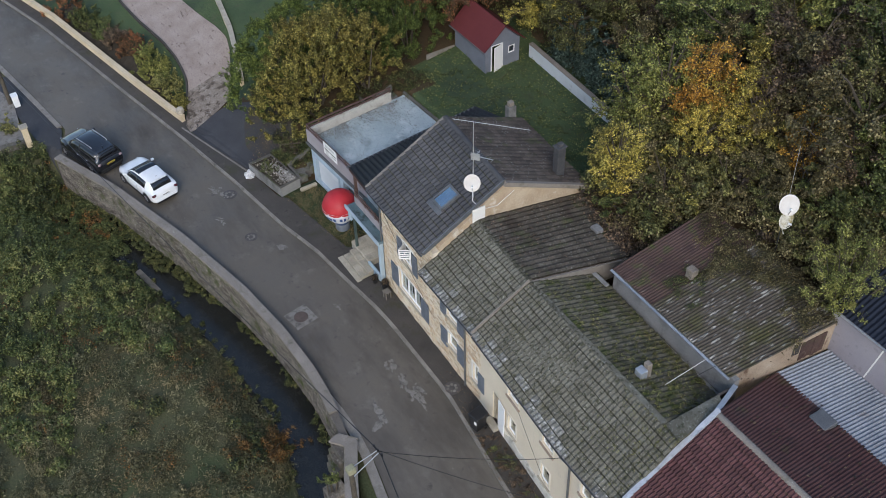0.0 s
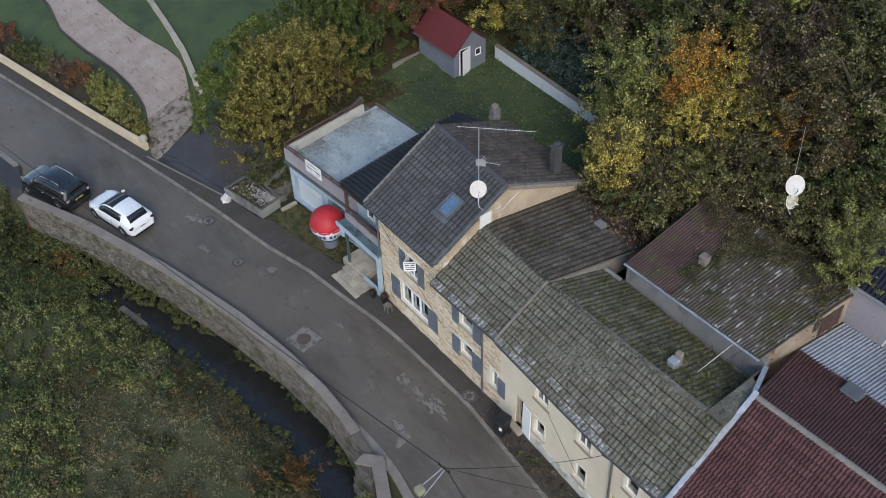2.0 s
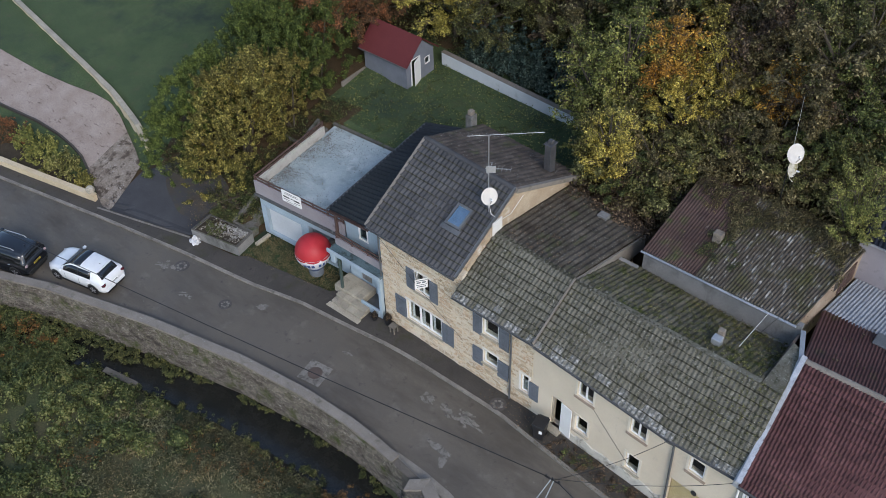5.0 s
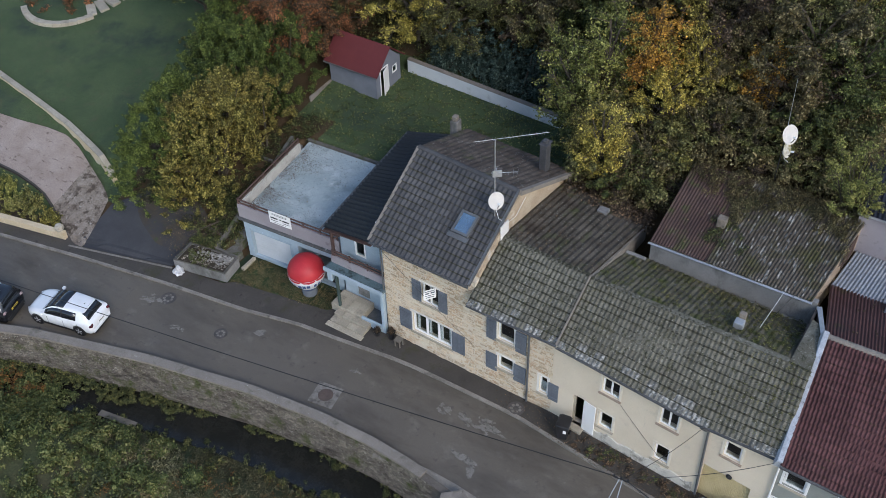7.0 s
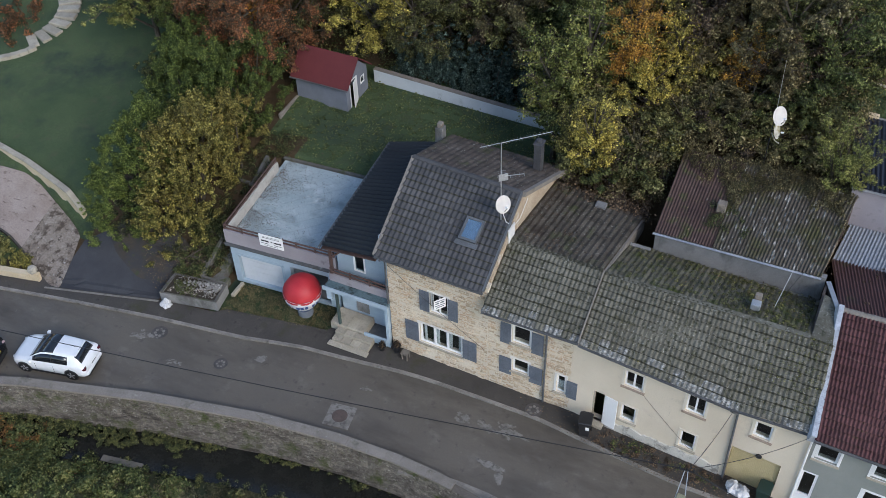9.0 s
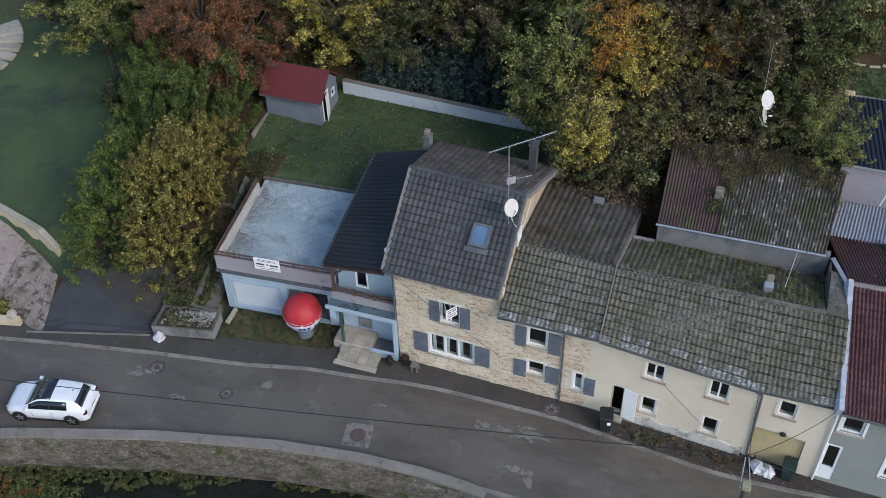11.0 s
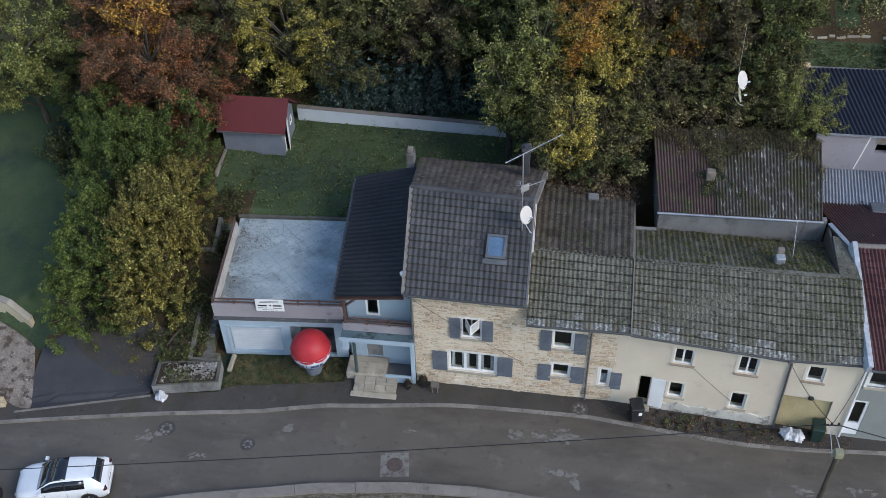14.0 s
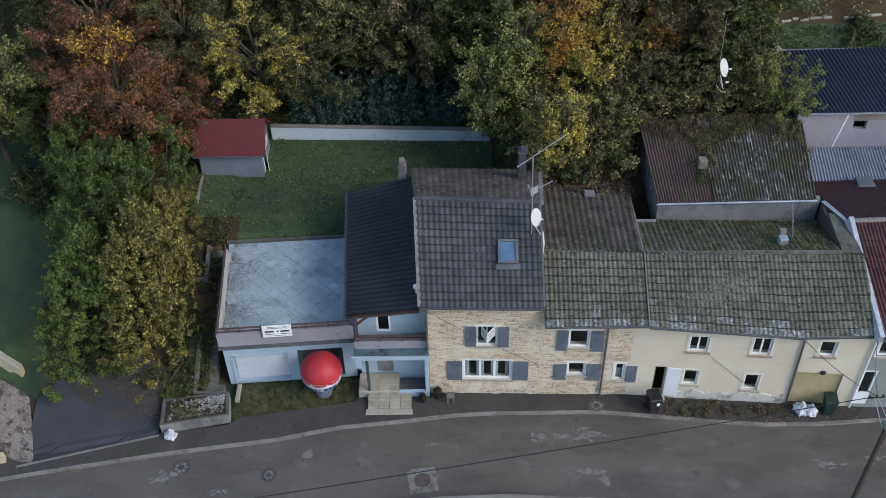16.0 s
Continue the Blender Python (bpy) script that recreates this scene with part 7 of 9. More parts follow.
plant("evergreen_bush", "dense dark green bush by the shed", "bush", *mound(4, -13.5, 9.8, 1.8, 2.3, 5.2, 210, 0.14, 0.36), 40000, 0.082, L_HEDGE, 4)
plant("evergreen_bush", "dense dark green bush at the lawn", "bush", *mound(8, -17.2, 10.2, 1.7, 2.3, 5.0, 190, 0.14, 0.36), 38000, 0.082, L_HEDGE, 8)
plant("autumn_bush", "olive autumn shrub at the foot of the great bush", "bush", *mound(5, -12.2, 5.8, 1.1, 2.0, 4.8, 120, 0.14, 0.32), 25000, 0.08, L_BUSH, 5)
plant("garden_shrub", "dark clipped shrub on the lawn", "shrub", *mound(6, -20.4, 11.0, 1.2, 1.9, 1.2, 40, 0.3, 0.5), 8000, 0.12, L_DARK, 6)
# conifer hedge above the boundary wall
hc, hr = [], []
rg = random.Random(12)
for i in range(170):
    x, y = rg.uniform(-7.6, 4.0), rg.uniform(15.7, 17.4)
    top = rg.uniform(1.6, 3.1)
    for v in (0.25, 0.5, 0.75, 1.0):
        hc.append((x + rg.gauss(0, 0.07), y + rg.gauss(0, 0.07), h1(x, y) + top * v))
        hr.append(0.42 - 0.28 * v)
plant("conifer_hedge", "dark blue-green conifer hedge above the boundary wall", "hedge", hc, hr, 46000, 0.13, L_BLUE, 12)
# shrubs in the bed behind the low sand wall
BED = [(-35.6, -5.5, 1.7, 1.3, L_RUST, "dark red"), (-33.2, -4.8, 1.2, 1.1, L_GREEN, "green"), (-31.0, -4.2, 1.2, 1.0, L_GREEN, "green"), (-29.2, -3.9, 1.2, 1.1, L_BROWN, "brown"), (-27.4, -3.3, 1.3, 1.2, L_RUST, "brown-red"), (-25.3, -3.0, 1.3, 1.3, L_LIME, "yellow-green"), (-23.8, -3.1, 1.4, 1.4, L_LIME, "yellow-green"), (-22.2, -2.95, 1.2, 1.2, L_OLIVE, "olive"), (-20.4, -2.95, 0.55, 0.9, L_YELLOW, "yellow")]
for k, (x, y, r, t_, mt, words) in enumerate(BED):
    plant("bed_shrub", "rounded " + words + " shrub in the bed behind the low wall", "shrub", *mound(20 + k, x, y, r, r * 0.72, t_, 60, 0.12, 0.26), 6500, 0.085, mt, 20 + k, group="bed shrubs")
plant("rockery_plants", "brown and red plants in the round bed", "plants", *mound(40, -33.4, 12.0, 2.2, 2.4, 0.7, 40, 0.3, 0.5), 6000, 0.12, L_RUST, 40)
plant("planter_plants", "scrappy grey-green plants in the planter", "plants", *mound(41, -11.1, -1.2, 0.8, 0.42, 0.34, 60, 0.1, 0.22, 0.62), 4500, 0.045, L_MEADOW, 41)
plant("bank_plants", "rough plants on the steps of the bank", "plants", *mound(42, -11.6, 1.5, 0.6, 2.6, 0.5, 40, 0.2, 0.35), 3500, 0.09, L_BROWN, 42)
plant("yard_plant", "spiky plant in the forecourt", "plant", *mound(43, -24.0, -12.7, 0.5, 0.5, 0.8, 14, 0.15, 0.3), 1200, 0.1, L_OLIVE, 43)
plant("orange_shrub", "low orange-brown shrub on the meadow bank", "shrub", *mound(44, 4.6, -9.0, 0.8, 1.3, 0.9, 34, 0.2, 0.45), 4200, 0.09, L_AMBER, 44)
plant("bramble_clump", "dark bramble clump on the meadow", "shrub", *mound(45, -19.8, -13.0, 2.4, 1.6, 1.3, 50, 0.3, 0.5), 9000, 0.11, L_DARK, 45)
plant("culvert_plants", "bright moss and weeds on the culvert head", "plants", *mound(46, 8.85, -7.75, 0.3, 0.5, 0.25, 24, 0.06, 0.14, 0.2), 1600, 0.08, L_GREEN, 46)


def carpet(name, label, n, area, lift, r, count, leaf, material, seed, test=None, zf=None, slim=1.0):
    """Uncountable small growth over an area of the land."""
    rg = np.random.default_rng(seed)
    x, y = rg.uniform(area[0], area[1], n), rg.uniform(area[2], area[3], n)
    ok = np.ones(n, bool) if test is None else test(x, y)
    x, y = x[ok], y[ok]
    z = (height(x, y) if zf is None else zf(x, y)) + rg.uniform(lift[0], lift[1], len(x))
    rad = rg.uniform(r[0], r[1], len(x))
    me_ = leaf_cloud(name, np.stack([x, y, z], 1), rad, count, leaf, material, seed, up=0.7, slim=slim)
    return tagged(part(name, me_, material), label, "plants", kind="stuff")


def bank(x, y):
    return lerp(BANK, x) - y


carpet("meadow_weeds", "dense green weeds and brambles on the far bank", 3000, (-24, 9, -26, -8), (0.0, 0.5), (0.12, 0.4), 150000, 0.12, L_MEADOW, 1, lambda x, y: (bank(x, y) > 2.0) & (x + 0.6 * (y + 12) < -5 + 3 * np.sin(y)) & (y > -23.5 + 2.2 * np.sin(x * 0.9) + 1.2 * np.sin(x * 2.3)))
carpet("meadow_grass", "long tangled grass on the far bank", 2600, (-18, 12, -26, -8), (-0.15, 0.12), (0.2, 0.5), 190000, 0.14, L_GRASS, 2, lambda x, y: (bank(x, y) > 1.9) & (x + 0.6 * (y + 12) > -8 + 2 * np.sin(y * 1.3)) & (y > -23.5 + 2.2 * np.sin(x * 0.9) + 1.2 * np.sin(x * 2.3)) & (x < 10.3 + 1.5 * np.sin(y * 1.1)), slim=0.45)
carpet("bank_brambles", "brambles and weeds crowding the end of the parapet", 700, (-21.6, -12, -14.2, -9.2), (0.0, 0.6), (0.12, 0.34), 42000, 0.105, L_MEADOW, 61, lambda x, y: (y < lerp(PARAPET, x) - 0.45 - 0.9 * np.clip((x + 16.5) / 4, 0, 1)) & (x + 0.25 * (y + 12) > -21.4))
carpet("bank_brambles", "rust-brown stems among the brambles", 160, (-20.5, -13, -13.2, -9.2), (0.1, 0.6), (0.1, 0.25), 6000, 0.09, L_AMBER, 62, lambda x, y: y < lerp(PARAPET, x) - 0.45)
carpet("dark_brambles", "dark bramble patches in the meadow", 300, (-16, 6, -22, -9), (0.1, 0.5), (0.2, 0.45), 16000, 0.12, L_DARK, 3, lambda x, y: (bank(x, y) > 1.6) & (np.sin(x * 0.9 + 1) * np.sin(y * 0.8) > 0.3))
carpet("dry_stalks", "brown dry stalks in the meadow", 700, (-14, 7, -22, -8), (0.0, 0.25), (0.15, 0.35), 9000, 0.08, L_AMBER, 4, lambda x, y: (bank(x, y) > 2) & ((np.sin(x * 0.7) * np.cos(y * 0.9) > 0.35) | (x > -3) & (bank(x, y) < 4 + np.sin(x * 2))))
carpet("far_meadow", "rough meadow growth farther down the valley", 9000, (-75, 62, -78, -8), (-0.15, 0.15), (0.2, 0.6), 110000, 0.2, L_GRASS, 51, lambda x, y: (bank(x, y) > 2.6) & ((x < -22) | (x > 9.5) | (y < -22)) & ~((x < -19) & (bank(x, y) < 5)) & (np.sin(x * 0.31 + np.sin(y * 0.2)) * np.sin(y * 0.27) > -0.55))
carpet("far_meadow", "weedy patches farther down the valley", 2600, (-75, 62, -78, -8), (-0.05, 0.4), (0.3, 0.8), 60000, 0.24, L_MEADOW, 52, lambda x, y: (bank(x, y) > 2.6) & ((x < -23) | (x > 8) | (y < -24)) & ~((x < -19) & (bank(x, y) < 5)) & (np.sin(x * 0.23 + 1) * np.cos(y * 0.19 + np.sin(x * 0.3)) > 0.0))
carpet("stream_weeds", "weeds along the water's edge", 900, (-20, 8, -12, -6), (0.0, 0.22), (0.08, 0.22), 24000, 0.075, L_DARK, 5, lambda x, y: (bank(x, y) > 1.3) & (bank(x, y) < 2.2))
carpet("wall_foot_weeds", "weeds at the foot of the creek wall", 7000, (-20, 8, -12, -6), (-0.05, 0.1), (0.06, 0.16), 52000, 0.07, L_DARK, 6, lambda x, y: (bank(x, y) > -0.28) & (bank(x, y) < np.where(x < -7, 0.6, -0.05) + 0.2 * np.sin(x * 1.7) + 0.1 * np.sin(x * 5.1)), lambda x, y: -2.2 + 0.35 * np.clip((-7 - x) / 8, 0, 1) + 0 * x)
carpet("undergrowth", "shrubby undergrowth below the trees", 1500, (-30, 24, 9, 42), (0.2, 1.3), (0.3, 0.8), 90000, 0.14, L_MIX, 7, lambda x, y: ((x > 4.8) & ~((x > 9.8) & (x < 18.6) & (y < 11.6)) & ~((x > 17) & (y < 25)) | (y > 17.5)) & ~((x < -14) & (y < 20)))
carpet("undergrowth", "olive undergrowth below the trees", 900, (-30, 24, 9, 42), (0.4, 1.9), (0.3, 0.8), 80000, 0.14, L_OLIVE, 8, lambda x, y: ((x > 4.8) & ~((x > 9.8) & (x < 18.6) & (y < 11.6)) & ~((x > 17) & (y < 25)) | (y > 17.5)) & ~((x < -14) & (y < 20)))
carpet("front_weeds", "brown weeds and litter along the ivory house", 120, (10.7, 16.2, -1.5, -0.4), (-0.06, 0.04), (0.05, 0.13), 7000, 0.06, L_BROWN, 9, lambda x, y: y < -0.3 - 0.083 * (x - 9), lambda x, y: 0.1 + 0 * x)
carpet("front_weeds", "green weeds along the ivory house", 40, (10.7, 16.3, -1.6, -0.5), (-0.02, 0.2), (0.08, 0.18), 700, 0.07, L_MEADOW, 10, lambda x, y: y < -0.35 - 0.083 * (x - 9), lambda x, y: 0.1 + 0 * x)
carpet("garage_grass", "rough olive grass before the garage", 620, (-9.0, -3.2, -1.4, 1.3), (-0.14, -0.05), (0.1, 0.2), 22000, 0.045, L_GRASS, 11, lambda x, y: (y > -1.35 + 0.16 * (x + 9)) & (y < 0.75 + 0.067 * (x + 9)), lambda x, y: 0.1 + 0 * x)
carpet("upper_grass", "dark rough grass of the upper garden strip", 1400, (16.8, 30, 15.7, 17.5), (-0.05, 0.03), (0.12, 0.25), 20000, 0.1, L_DARK, 71, slim=0.6)
carpet("dead_stalks", "patch of pale brown dead stalks in the upper garden", 420, (16.8, 18.9, 18.3, 20.2), (0.0, 0.55), (0.08, 0.2), 9000, 0.11, L_AMBER, 72, slim=0.4)
carpet("upper_weeds", "green weeds in the upper garden", 900, (17, 30, 19.2, 25), (-0.05, 0.2), (0.15, 0.35), 26000, 0.12, L_DARK, 73, lambda x, y: (x > 19.7) | (y > 20.4))
plant("garden_shrub", "dark round shrub beside the workshop roof", "shrub", *mound(47, 22.7, 16.9, 0.75, 0.7, 1.1, 60, 0.1, 0.24), 5000, 0.09, L_DARK, 47)
tedge = thing("terrace_edging", (19.6, 17.8, h1(19.6, 17.8)), "broken row of pale stones edging the upper garden", "edging")
rgt = random.Random(21)
xe = 16.9
while xe < 29:
    we = rgt.uniform(0.25, 0.7)
    ye = 17.75 + 0.03 * (xe - 16.9) + rgt.uniform(-0.06, 0.06)
    if rgt.random() < 0.8:
        part("edge_stone", box(B(), -we / 2, we / 2, -0.06, 0.06, -0.2, rgt.uniform(0.03, 0.1), Matrix.Translation((xe + we / 2, ye, h1(xe + we / 2, ye))) @ pose(0, 0, 0, 0, rgt.uniform(-4, 4), rgt.uniform(-8, 8)), 0.03), stonestep, tedge)
    xe += we + rgt.uniform(0.02, 0.15)
carpet("lawn_grass", "short uneven grass of the back garden", 2600, (-11.8, 4.5, 7.6, 15.3), (-0.06, -0.02), (0.12, 0.25), 42000, 0.09, L_MEADOW, 13)


def out_roof(x, y):
    return 6.9 + (y - 5.5) * 0.1 + (x - 10.5) * 0.03


carpet("roof_growth", "creeper and moss spread over the outbuilding roof", 820, (10.4, 18, 7.2, 11.2), (-0.12, 0.08), (0.1, 0.28), 30000, 0.07, L_MIX, 14, lambda x, y: y > 9.25 + 0.7 * np.sin(x * 1.3) + 0.5 * np.sin(x * 3.7), out_roof)
carpet("roof_growth", "green creeper over the middle of the outbuilding roof", 150, (12.0, 15.2, 6.0, 9.8), (-0.14, 0.0), (0.1, 0.26), 7000, 0.06, L_DARK, 15, lambda x, y: np.abs(x - 13.2 - 0.3 * np.sin(y * 3)) < 0.55 + 0.4 * np.sin(y * 2), out_roof)
carpet("roof_growth", "leaf litter on the back eave of the row house", 110, (5.2, 9.6, 7.2, 8.8), (-0.1, 0.15), (0.12, 0.35), 6000, 0.1, L_BROWN, 16, None, lambda x, y: 5.85 + 0 * x)
carpet("roof_moss", "moss cushions on the sunken back slope", 1100, (9.6, 17.7, 2.3, 5.4), (-0.03, 0.05), (0.04, 0.12), 22000, 0.05, L_OLIVE, 18, None, lambda x, y: 7.0 - (y - 2.1) * 0.37)


def litter(name, label, n, area, leaf, material, seed, zf, weight=None):
    """Single leaves lying flat over an area."""
    rg = np.random.default_rng(seed)
    x, y = rg.uniform(area[0], area[1], n), rg.uniform(area[2], area[3], n)
    if weight is not None:
        ok = rg.random(n) < weight(x, y)
        x, y = x[ok], y[ok]
    c = np.stack([x, y, zf(x, y) + 0.012], 1)
    me_ = leaf_cloud(name, c, np.full(len(c), 0.012), len(c), leaf, material, seed, up=3.0)
    return tagged(part(name, me_, material), label, "leaves", kind="stuff")


litter("planter_litter", "pale bleached leaves and stones in the planter", 2600, (-12.0, -9.2, -1.8, -0.3), 0.085, L_PALE, 55, lambda x, y: 0.64 + 0.06 * np.sin(x * 7) * np.sin(y * 9), lambda x, y: 0.8 * ((y > -1.9 + 0.19 * (x + 12.0) + 0.12) & (y < -0.48 + 0.135 * (x + 12.2) - 0.1) & (x > -11.8) & (x < -9.35)))
litter("bush_litter", "brown leaves and earth under the great bush", 9000, (-15.5, -11.3, -2.2, 0.9), 0.07, L_BROWN, 57, lambda x, y: height(x, y) + 0.15, lambda x, y: np.clip(0.9 - 0.9 * np.hypot((x + 12.4) / 2.6, (y - 0.9) / 2.6), 0, 1))
litter("fallen_leaves", "yellow leaves fallen on the garden lawn", 380, (-11.5, 4, 7.9, 15.2), 0.09, L_YELLOW, 12, height)
litter("fallen_leaves", "brown leaves fallen on the garden lawn", 1000, (-11.5, 4, 7.9, 15.2), 0.1, L_BROWN, 13, height)
litter("terrace_leaves", "leaves blown along the terrace edges", 46000, (-9.7, -3.7, 1.1, 7.2), 0.045, L_BROWN, 17, lambda x, y: 3.068 + 0 * x, lambda x, y: np.clip(1.35 * np.exp(-(x + 9.3 + 0.08 * (y - 1)) * (1.5 + 0.5 * np.sin(y * 1.9))) + 0.1 * np.exp((y - 7.2) * 2.0) + 0.16 * np.exp(-(y - 1.1) * 3), 0, 1) * (0.35 + 0.65 * (np.sin(y * 3.1) * np.sin(x * 2.3 + y) > -0.2)) * 0.85 + 0.001)
litter("roof_leaves", "brown leaves on the roofs", 2600, (5.1, 18.5, 2.6, 8.6), 0.08, L_BROWN, 18, lambda x, y: np.where(x < 9.4, 7.12 - (y - 2.2) * 0.235, np.where(y < 5.5, 7.06 - (y - 2.1) * 0.37, 6.95 + (y - 5.5) * 0.1 + (x - 10.5) * 0.03)), lambda x, y: 0.25 + 0 * x)
litter("red_roof_leaves", "dry leaves on the red roof", 120, (19.2, 26, 4.2, 8.2), 0.13, L_BROWN, 19, lambda x, y: 7.3 - (y - 3.7) * 0.3 + (x - 18.6) * 0.03)
litter("road_leaves", "brown leaves along the parapet's foot", 1600, (-19, 7, -10.5, -5.0), 0.07, L_BROWN, 20, lambda x, y: 0.015 + 0 * x, lambda x, y: np.exp(-np.abs(y - lerp(PARAPET, x) - 0.32) * 6) * (y > lerp(PARAPET, x) + 0.21))
litter("pavement_leaves", "brown leaves along the house fronts", 9000, (5, 19.5, -1.9, 0), 0.06, L_BROWN, 21, lambda x, y: 0.1 + 0 * x, lambda x, y: np.clip((x - 6) / 8, 0, 1) * (y < 0.1 - 0.085 * np.clip(x - 9, 0, 9)) * (y > lerp(KERB, x)))

SHRUB_AREA = lambda x, y: ~((x > 9.9) & (x < 18.5) & (y < 11.7)) & (y > 8.2)
carpet("slope_shrubs", "brown and olive shrubs crowding behind the roofs", 260, (5.0, 17.4, 8.2, 16), (0.2, 1.9), (0.25, 0.7), 44000, 0.11, L_MIX, 31, SHRUB_AREA)
carpet("slope_shrubs", "olive shrubs crowding behind the roofs", 150, (5.0, 17.4, 8.2, 16), (0.5, 2.4), (0.2, 0.6), 26000, 0.12, L_OLIVE, 32, SHRUB_AREA)
carpet("slope_shrubs", "brown shrubs crowding behind the roofs", 110, (5.0, 17.4, 8.2, 16), (0.4, 2.2), (0.2, 0.6), 16000, 0.12, L_BROWN, 33, SHRUB_AREA)
carpet("bank_weeds", "weeds and leaves at the foot of the great bush", 420, (-18, -10.6, -1.6, 3), (-0.1, 0.3), (0.12, 0.35), 26000, 0.085, L_DARK, 34, lambda x, y: y > -0.3 - 0.5 * np.sin(x) - 0.25 * (x + 12))
carpet("bank_weeds", "grey-green weeds behind the planter", 200, (-12.4, -10.95, -0.5, 2.4), (0.0, 0.3), (0.1, 0.25), 12000, 0.06, L_MEADOW, 38)
carpet("bank_weeds", "dry weeds beside the garden stairs", 260, (-12.2, -10.25, -0.2, 9.0), (-0.05, 0.3), (0.1, 0.28), 15000, 0.075, L_DARK, 35)
carpet("slope_shrubs", "dark shrubs behind the shed and hedge", 200, (-15, 5, 15.8, 22), (0.2, 1.8), (0.3, 0.7), 26000, 0.13, L_DARK, 36, lambda x, y: (y > 15.9) & ((y > 17) | (x < -7.5)))


def slope_z(q):
    """Height over a roof slope given as eave left, eave right, ridge right, ridge left."""
    a, b_, c = Vector(q[0]), Vector(q[1]), Vector(q[3])
    n = (b_ - a).cross(c - a)
    return lambda x, y: a.z - (n.x * (x - a.x) + n.y * (y - a.y)) / n.z


for k, (q, n) in enumerate(((MF, 500), (LF1, 900), (LF2, 450))):
    xs0, xs1, ys1 = q[0][0] + 0.1, q[1][0] - 0.15, q[3][1] - 0.1
    carpet("roof_moss", "small moss cushions in the laps of the roof tiles", n, (xs0, xs1, q[0][1] + 0.1, ys1), (0.05, 0.09), (0.025, 0.075), n * 9, 0.04, L_DARK if k == 0 else L_OLIVE, 60 + k, None, slope_z(q))
carpet("roof_moss", "moss in the rows of the brown back slope", 500, (5.1, 9.3, 2.3, 8.4), (0.04, 0.08), (0.025, 0.07), 4500, 0.04, L_BROWN, 64, None, slope_z(MB))


# ---- advertising balloon ----
def sector(bm, m, r, z0, z1, a0, a1, lift, n=6, squash=1.0):
    """A patch on the balloon between two heights and two bearings, proud of the skin."""
    rows = []
    for z in np.linspace(z0, z1, 4):
        rad = balloon_radius(z) + lift
        rows.append([bm.verts.new(m @ Vector((rad * math.cos(a), rad * math.sin(a), z))) for a in np.linspace(a0, a1, n)])
    for p, q in zip(rows, rows[1:]):
        for i in range(n - 1):
            bm.faces.new((p[i], p[i + 1], q[i + 1], q[i]))
    return bm


PROFILE = [(0.36, 0.5), (0.48, 0.7), (0.64, 0.92), (0.79, 1.14), (0.9, 1.36), (0.945, 1.54), (0.955, 1.64), (0.935, 1.82), (0.865, 2.04), (0.74, 2.24), (0.56, 2.4), (0.35, 2.51), (0.15, 2.565), (0.04, 2.58)]


def balloon_radius(z):
    return float(np.interp(z, [p[1] for p in PROFILE], [p[0] for p in PROFILE]))


bal = thing("advertising_balloon", (-4.95, 0.26, 0.1), "red, white and blue inflatable advertising balloon on the grass", "balloon")
mb = Matrix.Translation((-4.95, 0.26, 0.02)) @ pose(0, 0, 0, 2, 1, 0)
b_red = mat("red_balloon_cloth", (0.36, 0.022, 0.03), (0.43, 0.032, 0.04), 2, 20, 0.5, 0.15, grain=0.1)
b_white = mat("white_balloon_cloth", (0.6, 0.6, 0.62), (0.68, 0.68, 0.7), 2, 20, 0.5, 0.15, grain=0.06)
b_blue = mat("blue_balloon_cloth", (0.03, 0.07, 0.2), (0.04, 0.09, 0.25), 2, 20, 0.5, 0.15, grain=0.1)


def ring_part(name, z0, z1, material, label):
    zs = sorted({z0, z1, *(p[1] for p in PROFILE if z0 < p[1] < z1)})
    bm = B()
    n = 24
    rows = []
    for z in zs:
        # the seams draw the cloth in a little at every third rib
        rows.append([bm.verts.new(mb @ Vector(((balloon_radius(z) * (1 - 0.02 * (i % 3 == 0))) * math.cos(2 * math.pi * i / n), (balloon_radius(z) * (1 - 0.02 * (i % 3 == 0))) * math.sin(2 * math.pi * i / n), z))) for i in range(n)])
    for p, q in zip(rows, rows[1:]):
        for i in range(n):
            bm.faces.new((p[i], p[(i + 1) % n], q[(i + 1) % n], q[i]))
    bm.faces.new(rows[0][::-1]), bm.faces.new(rows[-1])
    for f in bm.faces:
        f.smooth = True
    return part(name, bm, material, bal, label)


ring_part("skirt", 0.5, 0.84, b_blue, "blue lower cloth")
ring_part("band", 0.844, 1.76, b_white, "white band with blue lettering shapes")
ring_part("dome", 1.764, 2.58, b_red, "red domed top")
part("base", lathe(B(), [(0.37, 0.02), (0.39, 0.1), (0.40, 0.45), (0.34, 0.5)], Matrix.Translation((-4.95, 0.26, 0.02))), shutter_m, bal, "blue-grey fan base")
for i in range(8):
    a = 2 * math.pi * i / 8
    bm = B()
    rows = []
    for v in np.linspace(0, 1, 5):
        z = 1.766 - 0.13 * v
        half = (math.pi / 8) * math.sqrt(max(0.0, 1 - v * v)) * 0.96 + 0.004
        rows.append([bm.verts.new(mb @ Vector(((balloon_radius(z) + 0.008) * math.cos(a + half * u), (balloon_radius(z) + 0.008) * math.sin(a + half * u), z))) for u in np.linspace(-1, 1, 7)])
    for p, q in zip(rows, rows[1:]):
        for k in range(6):
            bm.faces.new((p[k], p[k + 1], q[k + 1], q[k])).smooth = True
    part("scallop", bm, b_red, bal, "red scalloped edge of the dome")
